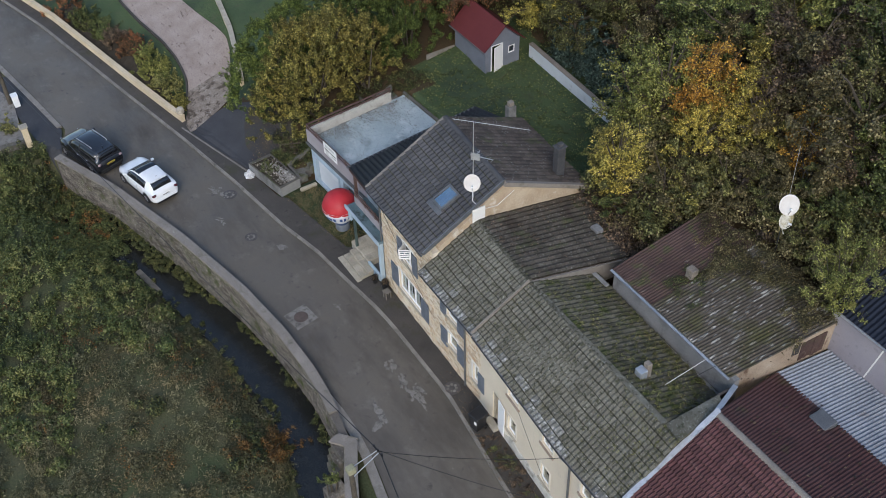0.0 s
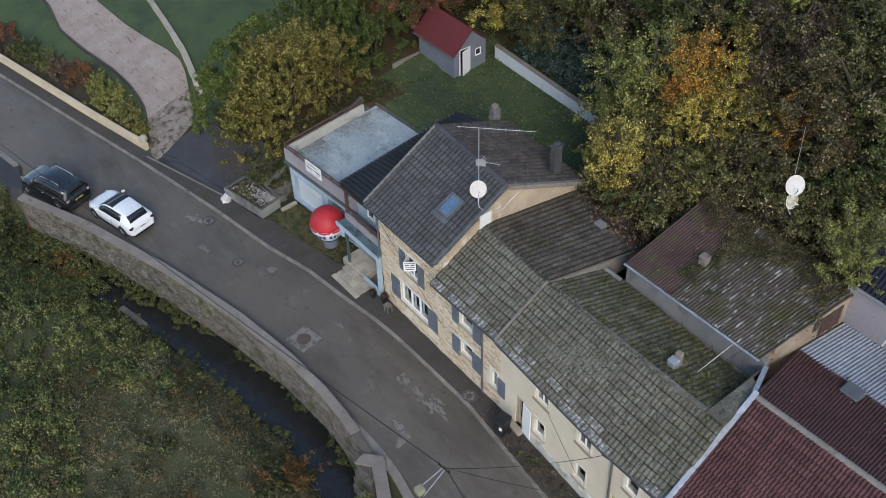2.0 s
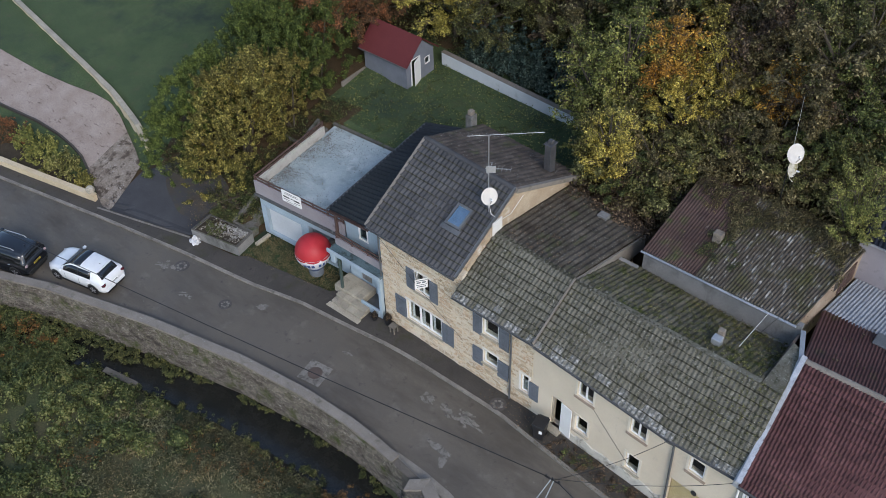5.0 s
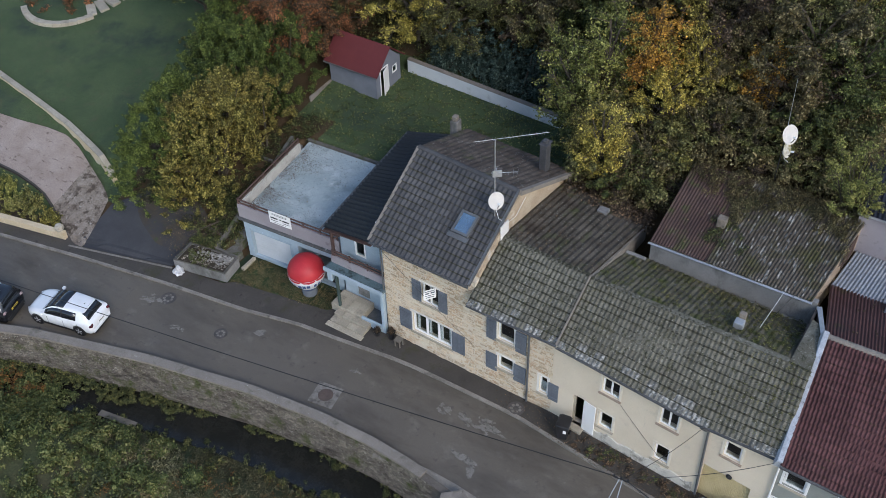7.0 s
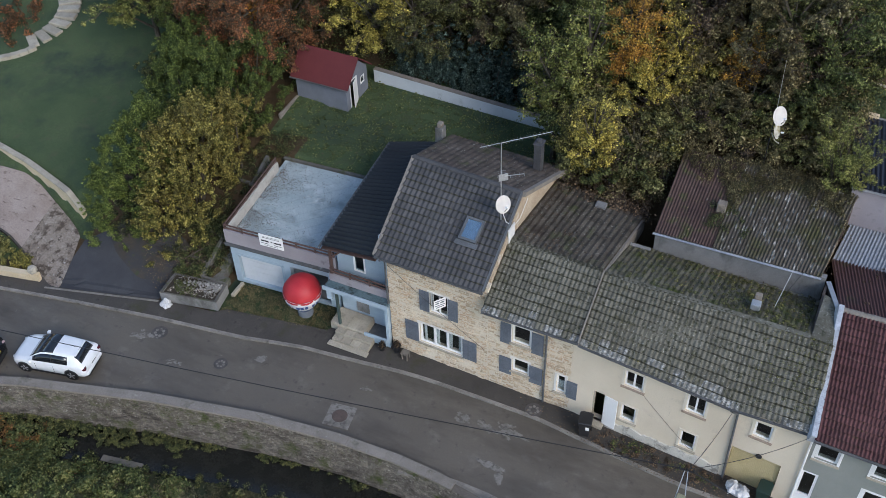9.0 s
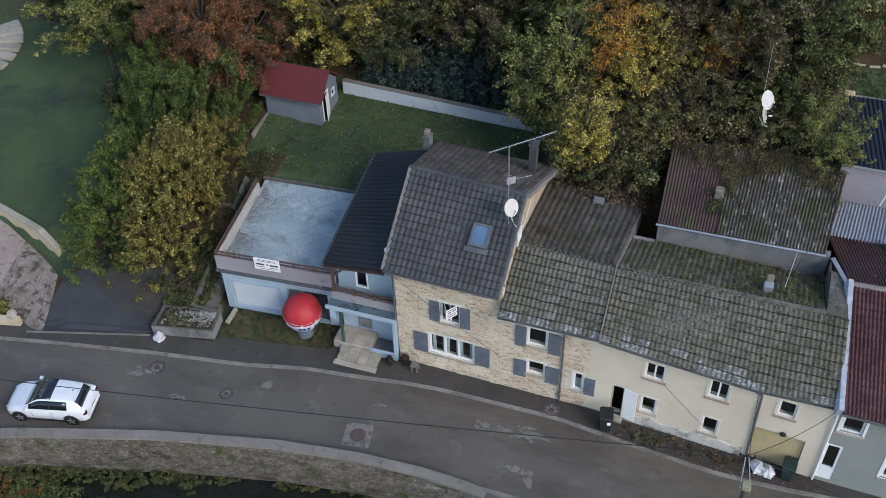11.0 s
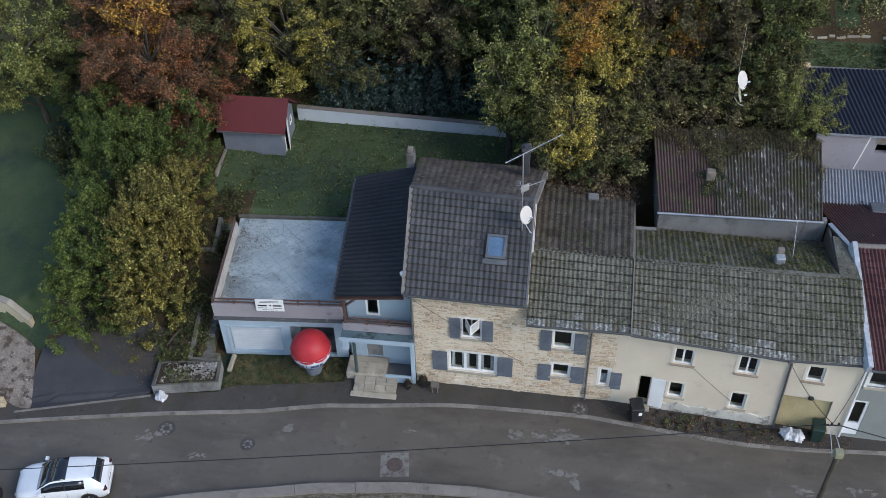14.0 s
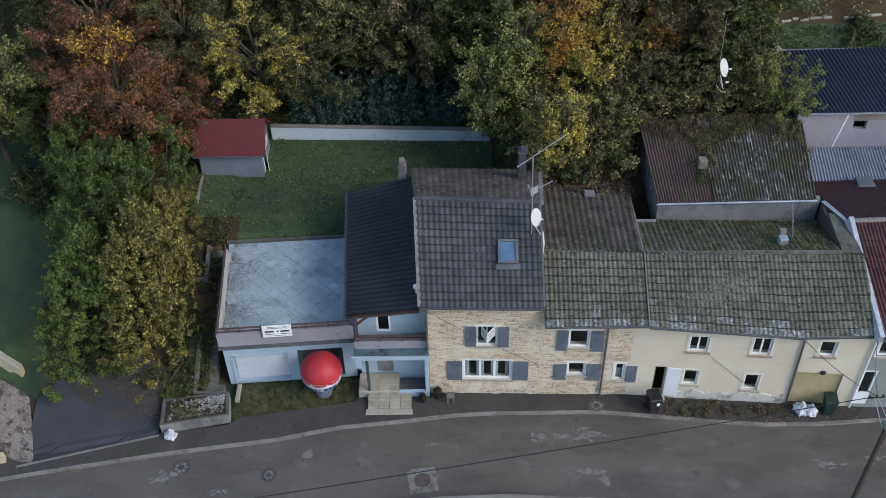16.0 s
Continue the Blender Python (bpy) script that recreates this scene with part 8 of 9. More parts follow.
# lettering of the brand as plain blue shapes
for c0 in (-80, 10, 100, 190):
    for i, wd in enumerate((0.16, 0.14, 0.05, 0.2, 0.17, 0.17)):
        a = radians(c0 - 40 + i * 13.5)
        part("emblem", sector(B(), mb, 0.9, 1.24, 1.52, a, a + wd, 0.014), b_blue, bal)


# ---- cars ----
def loft(bm, rings, close=True):
    vs = [[bm.verts.new(p) for p in r] for r in rings]
    n = len(vs[0])
    for a, c in zip(vs, vs[1:]):
        for i in range(n):
            bm.faces.new((a[i], a[(i + 1) % n], c[(i + 1) % n], c[i]))
    if close:
        bm.faces.new(vs[0][::-1]), bm.faces.new(vs[-1])
    bmesh.ops.recalc_face_normals(bm, faces=bm.faces[:])
    return bm


def car(name, label, m, length, width, tall, belt, paint, dark_roof, rails=False, rear=0.0, lamp=None):
    """A hatchback or estate, its front towards +x. rear: how far the roof reaches back over the tail."""
    ob = thing(name, (0, 0, 0), label, "car", "parked cars")
    L, W = length / 2, width / 2
    kb, kt = belt / 0.93, tall / 1.46
    # stations from nose to tail: x, half width, sill, belt, top, half width of the top
    st = [(0.995, 0.50, 0.36, 0.52, 0.56, 0.42), (0.982, 0.68, 0.28, 0.58, 0.63, 0.56), (0.94, 0.82, 0.22, 0.65, 0.71, 0.66), (0.86, 0.92, 0.20, 0.72, 0.79, 0.70), (0.74, 0.97, 0.19, 0.79, 0.86, 0.72), (0.60, 0.985, 0.19, 0.84, 0.91, 0.735), (0.47, 0.99, 0.19, 0.875, 0.95, 0.75),
          (0.36, 0.995, 0.19, 0.89, 1.12, 0.735), (0.25, 1.0, 0.19, 0.90, 1.27, 0.71), (0.13, 1.0, 0.19, 0.91, 1.395, 0.675), (0.0, 1.0, 0.19, 0.915, 1.445, 0.67), (-0.2, 1.0, 0.19, 0.92, 1.46, 0.67), (-0.38, 0.997, 0.19, 0.93, 1.45, 0.66), (-0.54 - rear * 0.5, 0.99, 0.19, 0.94, 1.42, 0.645), (-0.68 - rear, 0.985, 0.20, 0.95, 1.375, 0.62),
          (-0.77 - rear * 0.8, 0.975, 0.21, 0.955, 1.20, 0.645), (-0.87 - rear * 0.4, 0.96, 0.23, 0.95, 1.01, 0.67), (-0.94 - rear * 0.15, 0.93, 0.27, 0.90, 0.93, 0.70), (-0.985, 0.86, 0.34, 0.78, 0.80, 0.66), (-1.0, 0.74, 0.40, 0.62, 0.64, 0.56)]
    cs, grid = [], []
    for x, kw, z0, zb, zt, kr in st:
        w, wr, zb_, zt_ = W * kw, W * kr, zb * kb, (zb * kb + (zt - zb) * (tall - belt) / 0.53)
        half = [(w * 0.90, z0), (w * 0.985, z0 + (zb_ - z0) * 0.2), (w, z0 + (zb_ - z0) * 0.55), (w * 0.985, z0 + (zb_ - z0) * 0.86), (w * 0.945, zb_)]
        lo_, hi_ = half[-1], (wr, zt_ - 0.035 * (zt_ - zb_ > 0.12))
        half += [(lo_[0] * 0.94 + hi_[0] * 0.06, lo_[1] * 0.94 + hi_[1] * 0.06), (lo_[0] * 0.5 + hi_[0] * 0.5 + 0.02, lo_[1] * 0.5 + hi_[1] * 0.5), (lo_[0] * 0.14 + hi_[0] * 0.86 + 0.008, lo_[1] * 0.14 + hi_[1] * 0.86), hi_, (wr * 0.9, zt_ - 0.008), (wr * 0.5, zt_ + 0.012)]
        cs.append(x * L)
        grid.append(half + [(0.0, zt_ + 0.018)] + [(-y, z) for y, z in reversed(half)])
    nc, sheets = len(grid[0]), {}
    last = 13 if rails else 12
    for i in range(len(cs) - 1):
        for j in range(nc - 1):
            c_ = min(j, nc - 2 - j)
            what = "body"
            if c_ in (5, 6) and 7 <= i <= last:
                what = "side_window_" + ("a" if j < nc // 2 else "b")
            elif c_ >= 8 and 6 <= i <= 8:
                what = "windscreen"
            elif c_ >= 8 and 14 <= i <= 15:
                what = "rear_window"
            elif c_ >= 8 and dark_roof and 9 <= i <= 10:
                what = "glass_roof"
            sheets.setdefault(what, []).append((i, j))
    for what, cells in sheets.items():
        bm, seen = B(), {}
        for i, j in cells:
            q = []
            for a_, c_ in ((i, j), (i + 1, j), (i + 1, j + 1), (i, j + 1)):
                if (a_, c_) not in seen:
                    seen[a_, c_] = bm.verts.new((cs[a_], *grid[a_][c_]))
                q.append(seen[a_, c_])
            bm.faces.new(q).smooth = True
        if what == "body":
            bm.faces.new([seen[0, j] for j in range(nc)])
            bm.faces.new([seen[len(cs) - 1, j] for j in reversed(range(nc))])
            bmesh.ops.recalc_face_normals(bm, faces=bm.faces[:])
        sheet = part("side_window" if what.startswith("side") else what, bm, paint if what == "body" else car_glass, ob, "" if what == "body" else "dark tinted glass")
        if what != "body":
            shell = sheet.modifiers.new("thickness", "SOLIDIFY")
            shell.thickness, shell.offset = 0.016, 0.0
    part("floor_pan", box(B(), -L * 0.86, L * 0.9, -W * 0.86, W * 0.86, 0.185, 0.3), rubber, ob)
    zl = belt
    for s in (1, -1):
        part("mirror", box(B(), L * 0.34, L * 0.42, min(s * W * 0.95, s * (W * 0.95 + 0.19)), max(s * W * 0.95, s * (W * 0.95 + 0.19)), zl * 0.99, zl * 0.99 + 0.13, bevel=0.035), paint, ob)
        part("headlight", box(B(), -0.17, 0.17, -0.055, 0.055, -0.06, 0.06, Matrix.Translation((L * 0.905, s * W * 0.70, zl * 0.715)) @ pose(0, 0, 0, 0, 12, -s * 28), 0.03), alu, ob)
        part("tail_light", box(B(), -0.10, 0.10, -0.16, 0.16, -0.075, 0.075, Matrix.Translation((-L * 0.945, s * W * 0.74, zl * 0.83)) @ pose(0, 0, 0, 0, 10, s * 24), 0.035), lamp or tail_red, ob)
        for x in (0.30, -0.17, -0.60):
            part("door_line", box(B(), L * x - 0.006, L * x + 0.006, s * W - 0.006, s * W + 0.003, 0.3, zl * 0.86), rubber, ob)
        for x in (-0.08, -0.5):
            part("door_handle", box(B(), L * x - 0.08, L * x + 0.08, s * W - 0.012, s * W + 0.02, zl * 0.79, zl * 0.79 + 0.03, bevel=0.006), alu if rails else paint, ob)
        part("side_trim", box(B(), -L * 0.46, L * 0.48, s * W * 0.985 - 0.03, s * W * 0.985 + 0.012, 0.18, 0.27, bevel=0.01), rubber, ob)
        part("pillar", box(B(), -0.03, 0.03, -0.008, 0.008, 0, (tall - zl) * 0.80, Matrix.Translation((-L * 0.15, s * W * 0.94, zl + 0.03)) @ pose(0, 0, 0, s * math.degrees(math.atan2(W * 0.26, tall - zl)), 0, 0)), black_plastic, ob)
        if rails:
            part("roof_rail", pipe(B(), [(L * 0.08, s * W * 0.60, tall - 0.05), (L * 0.02, s * W * 0.61, tall + 0.035), (-L * 0.56, s * W * 0.59, tall + 0.03), (-L * 0.63, s * W * 0.575, tall - 0.06)], 0.024, 6), alu, ob, "chrome roof rail")
        for xw in (L * 0.635, -L * 0.605):
            mw_ = Matrix.Translation((xw, s * (W - 0.105), 0.315)) @ pose(0, 0, 0, 90)
            # black ring that paints the shaded gap between wheel and body
            part("arch", lathe(B(), [(0.36, -0.1), (0.362, 0.1), (0.3, 0.108), (0.3, -0.108)], Matrix.Translation((xw, s * (W - 0.105), 0.33)) @ pose(0, 0, 0, 90), 22), black_plastic, ob)
            wh = part("wheel", lathe(B(), [(0.2, -0.118), (0.302, -0.112), (0.315, 0), (0.302, 0.112), (0.2, 0.118)], mw_, 22), rubber, ob)
            part("rim", lathe(B(), [(0.06, -0.12), (0.205, -0.119), (0.205, 0.119), (0.06, 0.12)], mw_, 18), dark_metal, wh)
            for k in range(5):
                part("spoke", box(B(), -0.026, 0.026, 0.03, 0.2, -0.124, 0.124, mw_ @ pose(0, 0, 0, 0, 0, 72 * k)), alu, wh)
    part("spoiler", box(B(), -L * (0.72 + rear), -L * (0.64 + rear), -W * 0.58, W * 0.58, tall * 0.935, tall * 0.955, bevel=0.012), paint, ob)
    part("bumper", box(B(), -L - 0.03, -L + 0.2, -W * 0.82, W * 0.82, 0.26, 0.5, bevel=0.06), rubber if rails else paint, ob)
    part("bumper_skirt", box(B(), -L - 0.015, -L + 0.2, -W * 0.7, W * 0.7, 0.17, 0.258, bevel=0.02), rubber, ob)
    part("plate", box(B(), -L * 0.99 - 0.03, -L * 0.99, -0.26, 0.26, belt * 0.62, belt * 0.62 + 0.11, bevel=0.004), yellow_plate if rails else white_paint, ob, "blank number plate")
    part("plate_bar", box(B(), -L * 0.99 - 0.036, -L * 0.99 - 0.031, -0.2, 0.2, belt * 0.62 + 0.03, belt * 0.62 + 0.08), black_plastic, ob)
    part("emblem", lathe(B(), [(0.05, 0), (0.04, 0.012)], Matrix.Translation((-L * 0.955, 0, belt * 0.92)) @ pose(0, 0, 0, 0, -65, 0), 12), alu, ob)
    part("grille", box(B(), L * 0.93, L * 1.0, -W * 0.45, W * 0.45, 0.34, 0.5, bevel=0.03), rubber, ob)
    part("antenna", rod(B(), (-L * (0.56 + rear), 0, tall - 0.02), (-L * (0.62 + rear), 0, tall + 0.09), 0.022, 0.006, 6), black_plastic, ob)
    ob.matrix_basis = m
    return ob


def gloss_paint(name, c, rough=0.25):
    t = Tree(name)
    t.put(t.bsdf.inputs["Base Color"], t.mix(t.span(t.noise(3.0), 0.4, 0.7), c, [v * 0.93 for v in c]))
    t.bsdf.inputs["Roughness"].default_value = rough
    t.bsdf.inputs["Coat Weight"].default_value = 0.6
    return t.m


car_glass = gloss_paint("tinted_car_glass", (0.012, 0.014, 0.017), 0.06)
tail_red = gloss_paint("tail_light_red", (0.07, 0.008, 0.012), 0.2)
tail_clear = gloss_paint("clear_tail_light", (0.30, 0.22, 0.22), 0.15)
yellow_plate = gloss_paint("yellow_plate", (0.55, 0.42, 0.05), 0.4)
car("hatchback", "small white hatchback with a dark glass roof, parked", Matrix.Translation((-14.2, -7.31, 0.02)) @ pose(0, 0, 0, 0, 0, 192), 3.92, 1.74, 1.44, 0.92, gloss_paint("white_car_paint", (0.72, 0.73, 0.74)), True, rear=0.06)
car("estate_car", "black estate car with chrome roof rails, parked", Matrix.Translation((-18.6, -9.18, 0.02)) @ pose(0, 0, 0, 0, 0, 197), 4.2, 1.8, 1.62, 1.02, gloss_paint("black_car_paint", (0.012, 0.013, 0.016), 0.15), False, True, 0.19, tail_clear)


# ---- bins, bags, pots ----
def wheelie_bin(x, y, turn, material, label, s=1.0):
    ob = thing("wheelie_bin", (0, 0, 0), label, "bin")
    bm = loft(B(), [[Vector((-0.2, -0.24, 0.06)), Vector((0.2, -0.24, 0.06)), Vector((0.2, 0.24, 0.06)), Vector((-0.2, 0.24, 0.06))], [Vector((-0.28, -0.29, 0.95)), Vector((0.28, -0.29, 0.95)), Vector((0.28, 0.32, 0.95)), Vector((-0.28, 0.32, 0.95))]])
    part("bin_body", bm, material, ob)
    part("lid", box(B(), -0.3, 0.3, -0.33, 0.36, 0.955, 1.03, bevel=0.03), material, ob)
    part("handle", rod(B(), (-0.22, 0.39, 0.98), (0.22, 0.39, 0.98), 0.02), material, ob)
    part("axle", rod(B(), (-0.27, 0.22, 0.1), (0.27, 0.22, 0.1), 0.015), dark_metal, ob)
    for sx_ in (-0.28, 0.28):
        part("wheel", lathe(B(), [(0.1, -0.025), (0.1, 0.025)], Matrix.Translation((sx_, 0.22, 0.1)) @ pose(0, 0, 0, 0, 90), 14), rubber, ob)
    ob.matrix_basis = Matrix.Translation((x, y, 0.095)) @ pose(0, 0, 0, 0, 0, turn) @ Matrix.Scale(s, 4)
    return ob


black_bin = wheelie_bin(10.1, -0.98, 10, black_plastic, "black wheelie bin on the pavement by the open door", 1.0)
part("sticker", box(B(), 0.05, 0.2, -0.285, -0.279, 0.55, 0.75, black_bin.matrix_basis), white_paint, black_bin).matrix_parent_inverse = black_bin.matrix_basis.inverted()
wheelie_bin(17.95, -1.22, -6, green_plastic, "large dark green bin before the yellow garage door", 0.95)


def sack(x, y, z, r, seed, label):
    bm = B()
    bmesh.ops.create_icosphere(bm, subdivisions=3, radius=1.0)
    off = Vector((seed * 3.1, seed, 0))
    for v in bm.verts:
        k = 1 + 0.42 * noise.noise(v.co * 2.1 + off) + 0.3 * noise.noise(v.co * 5 + off)
        t = max(0.0, v.co.z)
        v.co = Vector((v.co.x * k * (1 - 0.7 * t), v.co.y * k * (1 - 0.7 * t), max(-0.62, v.co.z * (0.9 + 0.35 * t) * k)))
        v.co = Vector((x, y, z + 0.62 * r)) + v.co * r
    ob = thing("plastic_sack", (x, y, z), label, "sack")
    part("bag", bm, bag_white, ob)
    part("knot", rod(B(), (x, y, z + 1.5 * r), (x + 0.05, y, z + 1.9 * r), 0.05, 0.09, 7), bag_white, ob)


sack(16.75, -1.2, 0.09, 0.33, 1, "crumpled white plastic sack at the garage door")
sack(17.15, -1.28, 0.09, 0.3, 2, "crumpled white plastic sack at the garage door")
sack(-11.62, -2.22, 0.09, 0.27, 3, "white plastic bag against the planter")


def pot(x, y, r, h, material, label):
    ob = thing("plant_pot", (x, y, 0.09), label, "plant pot")
    part("bowl", lathe(B(), [(r * 0.7, 0), (r, h), (r * 1.08, h + 0.02), (r * 0.9, h + 0.02), (r * 0.85, h - 0.04)], Matrix.Translation((x, y, 0.085)), 16), material, ob)
    rg = random.Random(int(x * 50))
    cs = [(x + rg.uniform(-0.5, 0.5) * r, y + rg.uniform(-0.5, 0.5) * r, 0.09 + h + rg.uniform(0.0, 0.2)) for _ in range(6)]
    tagged(part("plant", leaf_cloud("plant", cs, [0.13] * 6, 420, 0.06, L_BROWN, 3), L_BROWN, ob), kind="stuff")


pot(0.35, -0.15, 0.2, 0.4, black_plastic, "black pot with a withered plant by the stone wall")
pot(-0.35, -0.35, 0.18, 0.25, dark_metal, "dark pot with dry stalks by the porch")
stl = thing("wooden_stool", (0.95, -0.35, 0.09), "small weathered wooden stool on the pavement", "stool")
part("seat", box(B(), 0.75, 1.12, -0.55, -0.2, 0.5, 0.55, bevel=0.01), wood_grey, stl)
for x in (0.79, 1.05):
    for y in (-0.52, -0.26):
        part("leg", box(B(), x, x + 0.045, y, y + 0.045, 0.085, 0.498), wood_grey, stl)

# ---- aerials and dishes ----
def dish(name, p, aim, r, label, stain=False):
    ob = thing(name, p, label, "satellite dish")
    m = Matrix.Translation(p) @ Vector(aim).to_track_quat("Z", "Y").to_matrix().to_4x4()
    bm = B()
    n = 24
    prof = [(0.001, 0.0), (r * 0.4, r * 0.035), (r * 0.75, r * 0.12), (r, r * 0.22), (r * 1.01, r * 0.2), (r * 0.75, r * 0.09), (r * 0.4, 0.0), (0.001, -r * 0.04)]
    lathe(bm, prof, m @ Matrix.Diagonal((1, 1.08, 1, 1)), n)
    for f in bm.faces:
        f.smooth = True
    part("reflector", bm, dish_old if stain else dish_m, ob)
    tip = m @ Vector((0, -r * 0.25, r * 1.05))
    part("feed_arm", rod(B(), m @ Vector((0, -r * 0.95, r * 0.15)), tip, 0.014), dark_metal, ob)
    part("feed_head", rod(B(), tip, tip - (m.to_3x3() @ Vector((0, 0, 0.14))), 0.035, 0.045), white_paint, ob)
    part("bracket", rod(B(), Vector(p), m @ Vector((0, 0, -0.18)), 0.03), dark_metal, ob)
    return ob


dish_m = mat("white_dish_paint", (0.52, 0.49, 0.46), (0.6, 0.57, 0.53), 2, 30, 0.5, 0.05, grain=0.06)
dish_old = mat("stained_dish_paint", (0.5, 0.48, 0.40), (0.6, 0.58, 0.5), 3, 20, 0.6, 0.05, stains=(((0.26, 0.22, 0.10), 4, 0.5, 0.65),))
dish("satellite_dish", (4.6, 2.35, 8.95), (0.85, -0.55, 0.42), 0.37, "white satellite dish on the house mast")
dish("satellite_dish", (14.0, 11.3, 10.22), (0.80, -0.52, 0.45), 0.41, "white satellite dish on a mast among the trees")
dish("satellite_dish", (14.02, 11.3, 9.42), (0.9, -0.12, 0.3), 0.36, "stained old satellite dish on a mast among the trees", True)
ms2 = thing("antenna_mast", (13.9, 11.45, 5.5), "thin steel mast carrying two dishes", "mast")
part("pole", rod(B(), (13.85, 11.5, 5.5), (13.85, 11.4, 10.5), 0.022, 0.02), dark_metal, ms2)
part("whip", rod(B(), (13.85, 11.4, 10.5), (13.76, 11.36, 13.0), 0.013, 0.009), alu, ms2)
part("bent_arm", pipe(B(), [(13.87, 11.4, 9.2), (14.1, 11.2, 8.95), (14.3, 11.05, 8.98)], 0.025), dish_old, ms2, "pale bent arm below the dishes")
am = thing("roof_aerial", (4.4, 2.6, 7.8), "tall roof aerial with long comb antenna", "aerial")
part("mast", rod(B(), (4.52, 2.45, 7.6), (4.42, 2.55, 12.0), 0.025, 0.022), alu, am)
a, c = Vector((3.75, 1.95, 12.0)), Vector((5.95, 4.35, 11.78))
part("boom", rod(B(), a, c, 0.011), alu, am)
sd_ = Vector((c.y - a.y, -(c.x - a.x), 0)).normalized()
for i in range(22):
    p = a + (c - a) * (0.03 + 0.94 * i / 21)
    part("element", rod(B(), p - sd_ * 0.13, p + sd_ * 0.13, 0.0035, n=4), alu, am)
for z, d, ln in ((10.3, Vector((0.9, 0.45, 0.12)), 0.95), (10.15, Vector((-0.3, 0.9, 0.2)), 0.5)):
    o = Vector((4.46, 2.5, z))
    part("boom", rod(B(), o - d * 0.15, o + d * ln, 0.012), alu, am)
    s_ = Vector((d.y, -d.x, 0)).normalized()
    for i in range(6):
        p = o + d * ln * (i / 5)
        part("element", rod(B(), p - s_ * 0.16, p + s_ * 0.16, 0.0035, n=4), alu, am)
part("reflector", box(B(), -0.2, 0.2, -0.01, 0.01, -0.18, 0.18, Matrix.Translation((4.55, 2.55, 10.25)) @ pose(0, 0, 0, 0, 0, 40)), alu, am)
part("cable", pipe(B(), [(4.55, 2.4, 8.6), (4.85, 2.2, 8.15), (5.03, 2.6, 7.6), (5.04, 3.4, 7.45), (5.03, 4.3, 7.9)], 0.012, 5), white_paint, am)

# ---- street poles and wires ----
def lamp_pole(x, y, tall_, tip, label):
    ob = thing("street_pole", (x, y, 0), label, "street pole", "street poles")
    part("shaft", rod(B(), (x, y, -0.5), (x, y, tall_), 0.14, 0.09, 10), bark, ob)
    t = Vector(tip)
    o = Vector((x, y, tall_ - 0.15))
    side = Vector((-(t - o).y, (t - o).x, 0)).normalized() * 0.16
    for s in (1, -1):
        part("strut", rod(B(), o + side * s, t + side * 0.3 * s, 0.016), zinc, ob)
    part("junction_box", box(B(), x - 0.14, x + 0.14, y - 0.14, y + 0.14, tall_ - 0.1, tall_ + 0.16, bevel=0.03), pole_box, ob, "yellow-green weathered pole head")
    part("crossarm", rod(B(), t - side * 1.6, t + side * 1.6, 0.025), dark_metal, ob)
    for s in (-1.4, 0, 1.4):
        part("insulator", lathe(B(), [(0.03, 0), (0.045, 0.05), (0.03, 0.12)], Matrix.Translation(t + side * s), 8), black_plastic, ob)
    return ob


pole_box = mat("lichen_concrete", (0.2, 0.19, 0.11), (0.27, 0.26, 0.17), 3, 30, 0.9, 0.3)
lamp_pole(15.39, -9.35, 10.1, (15.3, -8.3, 10.2), "weathered wooden street pole with steel struts and wires")
lamp_pole(-26.75, -11.8, 8.4, (-26.4, -10.9, 8.5), "wooden street pole with steel struts and wires")


def wire(a, c, sag, r=0.014, label="dark overhead wire sagging between poles"):
    a, c = Vector(a), Vector(c)
    n = 16
    pts_ = [a + (c - a) * (i / n) - Vector((0, 0, sag * 4 * (i / n) * (1 - i / n))) for i in range(n + 1)]
    tagged(part("overhead_wire", pipe(B(), pts_, r, 5), black_plastic), label, "wire", "overhead wires")


wire((15.2, -8.3, 10.25), (-60, -18.6, 9.0), 1.2, 0.016)
wire((15.35, -8.3, 10.25), (15.95, -0.85, 4.75), 0.25, 0.012, "thin wire from the pole to the ivory house")
wire((15.35, -8.25, 10.25), (18.95, -1.15, 5.0), 0.3, 0.012, "thin wire from the pole to the red-roofed house")
wire((15.5, -8.3, 10.25), (46, -14, 9.5), 0.5, 0.02)
wire((0.1, -0.02, 5.7), (4.9, -0.12, 2.3), 0.1, 0.01, "thin cable hung across the stone front")
wire((12.2, -0.42, 3.3), (14.6, -0.62, 1.0), 0.05, 0.008, "thin cable on the ivory wall")
wire((16.45, 4.6, 6.2), (16.9, 5.4, 7.0), -0.05, 0.015, "pale cable over the mossy roof")

# ---- gate pillar and yard on the south side ----
gp = thing("gate_pillar", (-21.9, -12.0, 0), "pale rendered gate pillar with a flat cap", "pillar")
part("shaft", box(B(), -22.1, -21.75, -12.15, -11.8, -0.3, 1.25, bevel=0.02), sand_wall, gp)
part("cap", box(B(), -22.17, -21.68, -12.22, -11.73, 1.255, 1.36, bevel=0.025), stonestep, gp)
tagged(part("yard_paving", hexa(B(), [(-34, -16.5, -0.4), (-22.2, -13.6, -0.4), (-22.0, -12.2, -0.4), (-27, -11.6, -0.4), (-34, -13.5, -0.4)], [(-34, -16.5, 0.03), (-22.2, -13.6, 0.03), (-22.0, -12.2, 0.03), (-27, -11.6, 0.03), (-34, -13.5, 0.03)]), patch_conc), "pale paved forecourt by the gate pillar", "paving", kind="structure")
lwl = thing("low_wall", (-22.4, -12.9, 0), "low stone wall beside the gate pillar", "wall")
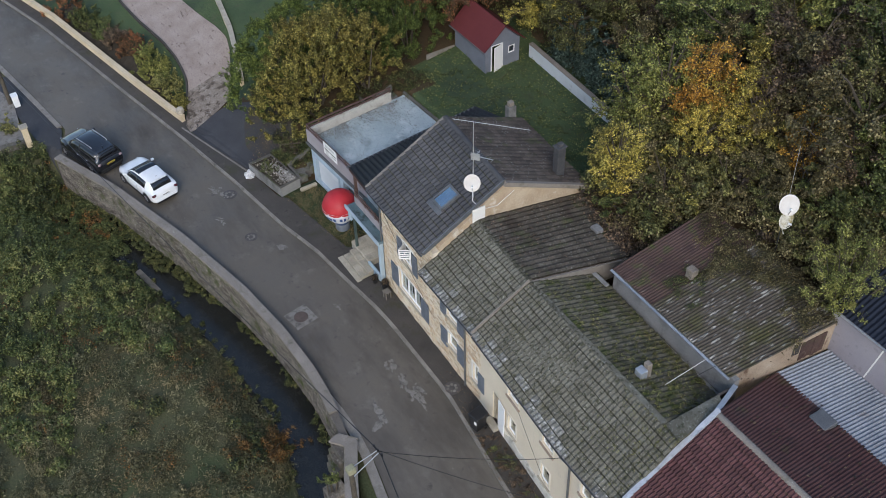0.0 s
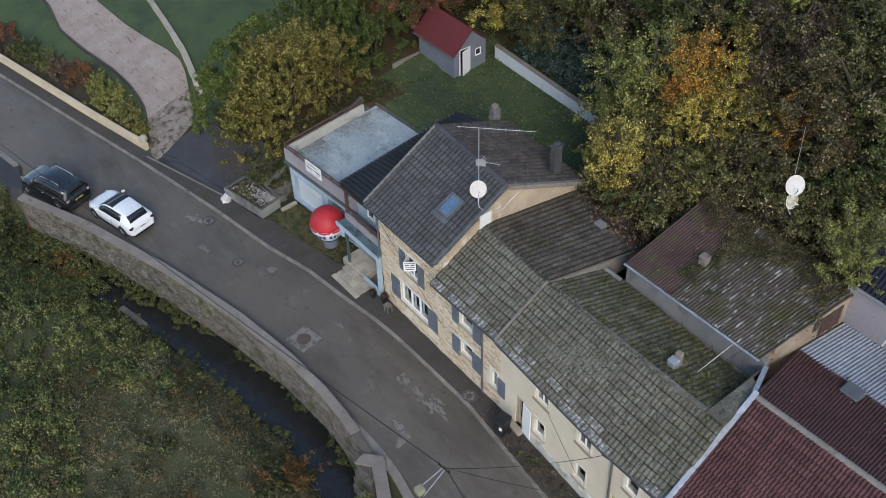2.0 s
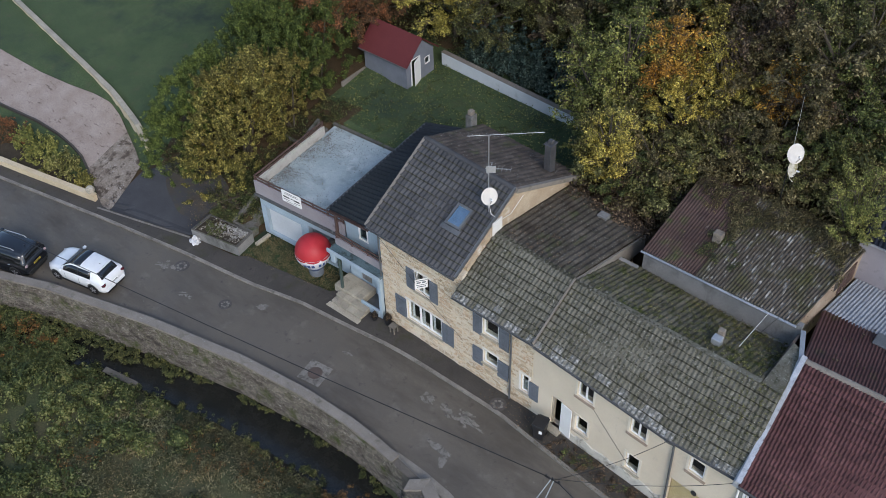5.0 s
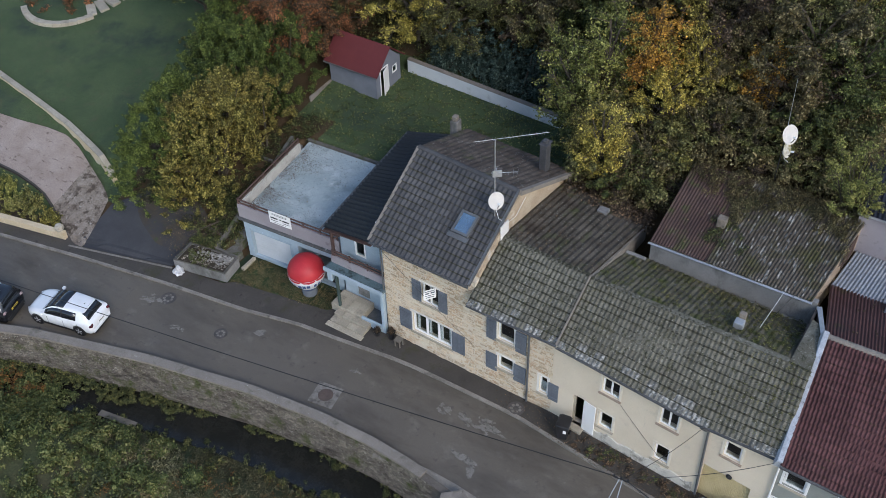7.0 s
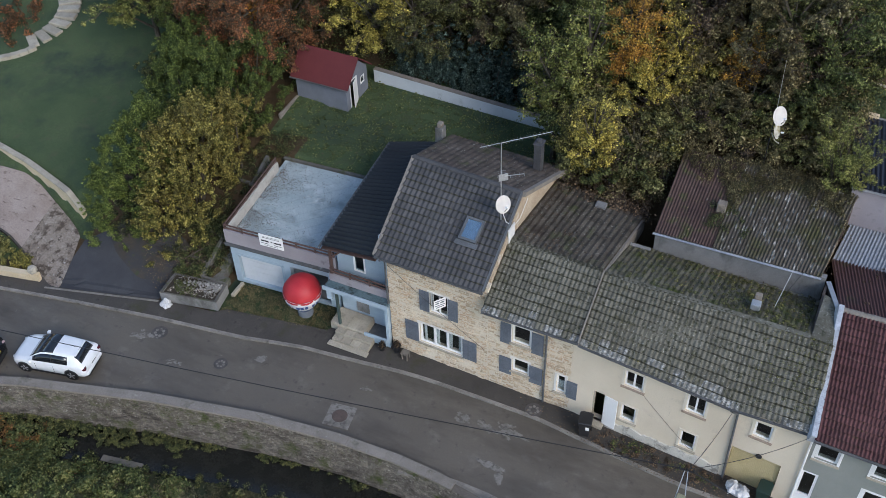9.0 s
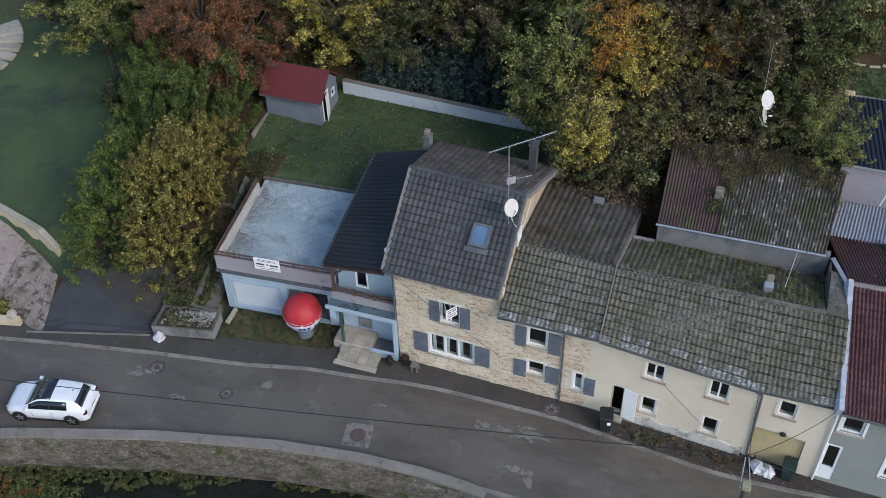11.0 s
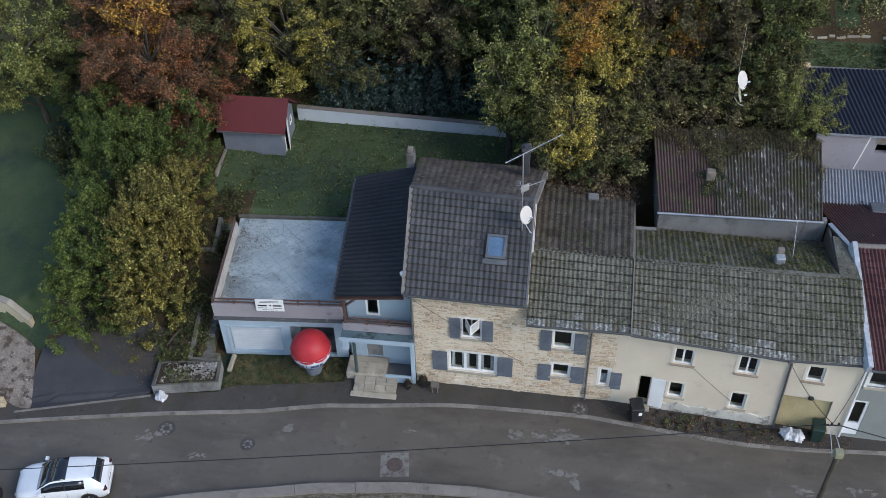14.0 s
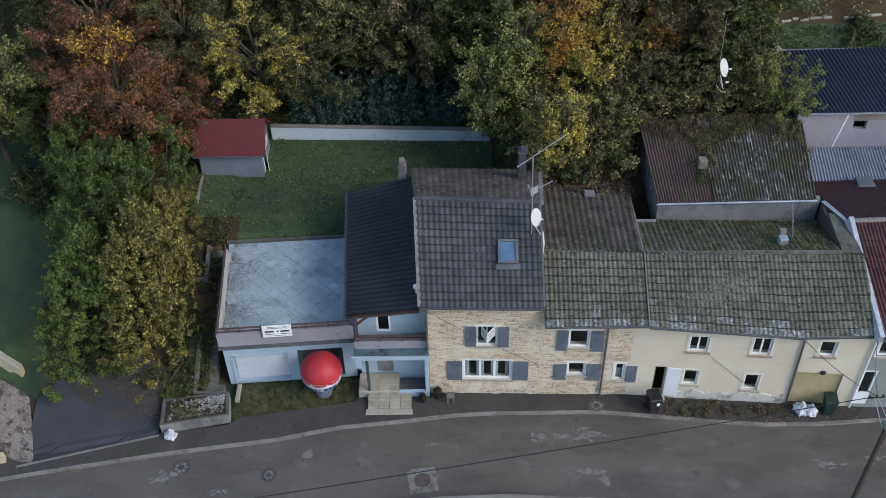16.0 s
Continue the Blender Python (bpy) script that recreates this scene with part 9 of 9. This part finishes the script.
part("wall_core", hexa(B(), [(-22.3, -13.6, -1), (-21.9, -13.6, -1), (-21.75, -12.2, -1), (-22.1, -12.2, -1)], [(-22.3, -13.6, 0.35), (-21.9, -13.6, 0.35), (-21.75, -12.2, 0.35), (-22.1, -12.2, 0.35)]), creek_stone, lwl)
cab_ = thing("utility_cabinet", (-26.3, -11.4, 0), "white utility cabinet at the pole's foot", "cabinet")
part("box", box(B(), -26.55, -26.1, -11.65, -11.3, 0.0, 0.75, bevel=0.02), white_paint, cab_)
part("lid", box(B(), -26.58, -26.07, -11.68, -11.27, 0.755, 0.8, bevel=0.01), white_paint, cab_)
# plank by the stream
pk = thing("plank", (-9.2, -9.8, -1.4), "weathered plank lying across the bank", "plank")
part("board", box(B(), -1.0, 1.0, -0.16, 0.16, -0.03, 0.03, Matrix.Translation((-9.2, -9.75, h1(-9.2, -9.75) + 0.28)) @ pose(0, 0, 0, 0, 4, 12)), wood_grey, pk)
part("post", rod(B(), (-9.9, -9.9, h1(-9.9, -9.9) - 0.3), (-9.9, -9.9, h1(-9.9, -9.9) + 0.22), 0.05), wood_grey, pk)
part("post", rod(B(), (-8.4, -9.6, h1(-8.4, -9.6) - 0.3), (-8.4, -9.6, h1(-8.4, -9.6) + 0.3), 0.05), wood_grey, pk)


lean_rod = thing("leaning_rod", (16.23, 3.55, 6.45), "pale rod leaning from the mossy roof to the outbuilding gutter", "rod")
part("rod", rod(B(), (16.22, 3.5, 6.42), (16.5, 5.26, 7.12), 0.014, 0.01, 6), alu, lean_rod)


# ---- V-shaped estate board fixed in the upper window ----
vee = thing("window_sign", (2.58, -0.2, 4.2), "white V-shaped sale board jutting from the upper window", "sign")
for (x0, y0), (x1, y1) in (((2.32, 0.06), (2.575, -0.42)), ((2.585, -0.42), (2.94, 0.04))):
    d = Vector((x1 - x0, y1 - y0, 0))
    mv = Matrix.Translation((x0, y0, 4.17)) @ pose(0, 0, 0, 0, 0, math.degrees(math.atan2(d.y, d.x)))
    w = d.length
    brd = part("board", box(B(), 0, w, 0, 0.015, 0, 0.6, mv, 0.003), white_paint, vee)
    for z, h, u0, u1 in ((0.48, 0.05, 0.08, 0.92), (0.34, 0.08, 0.12, 0.45), (0.34, 0.08, 0.55, 0.88), (0.22, 0.04, 0.08, 0.92), (0.1, 0.05, 0.15, 0.85)):
        part("text_bar", box(B(), w * u0, w * u1, -0.006, -0.001, z, z + h, mv), shutter_m, brd)

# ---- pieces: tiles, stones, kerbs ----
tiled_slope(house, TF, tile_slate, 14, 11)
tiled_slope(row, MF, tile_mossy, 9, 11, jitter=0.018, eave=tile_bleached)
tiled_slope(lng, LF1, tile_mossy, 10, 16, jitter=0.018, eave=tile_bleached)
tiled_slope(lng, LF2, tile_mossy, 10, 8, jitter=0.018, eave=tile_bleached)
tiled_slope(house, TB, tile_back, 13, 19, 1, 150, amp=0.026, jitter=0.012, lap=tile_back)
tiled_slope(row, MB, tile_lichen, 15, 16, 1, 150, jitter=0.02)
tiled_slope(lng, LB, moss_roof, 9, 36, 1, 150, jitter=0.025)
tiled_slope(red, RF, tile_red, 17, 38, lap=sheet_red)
stones(wall, T0, T1, 0.1, 6.15, th, rubble, 300, lo=0.12, hi=0.46, c0=0.07, c1=0.15, seed=4, out=0.02, loose=1.8, bare=0.16, joint=0.03)
stones(wall_mid, M0, M1, 0.1, 5.4, mh, rubble, 250, lo=0.12, hi=0.46, c0=0.07, c1=0.15, seed=6, out=0.02, loose=1.8, bare=0.16, joint=0.03)
kerb = thing("kerb", (0, -1.2, 0), "worn pale stone kerb along the road", "kerb", kind="structure")
kp = along(KERB, 1.0, -46, 34)
for a, c in zip(kp, kp[1:]):
    d = Vector((c[0] - a[0], c[1] - a[1])).normalized() * 0.012
    part("kerb_stone", band(B(), [(a[0], a[1]), (c[0] - d.x, c[1] - d.y)], 0.0, 0.15, -0.1, 0.105), kerb_stone, kerb)
rngs = along(PARAPET, 1.2, -19.0, 7.2)
cw = [c for c in creek.children if c.name.startswith("wall_core")][0]
for k, (a, c) in enumerate(zip(rngs, rngs[1:])):
    da = Vector((c[0] - a[0], c[1] - a[1])).normalized()
    nn = Vector((da.y, -da.x)) * 0.2
    stones(cw, (a[0] + nn.x, a[1] + nn.y), (c[0] + nn.x, c[1] + nn.y), -2.1, 0.36, (), creek_stone, 13, lo=0.07, hi=0.25, c0=0.05, c1=0.13, seed=50 + k, out=0.035, loose=3.0)
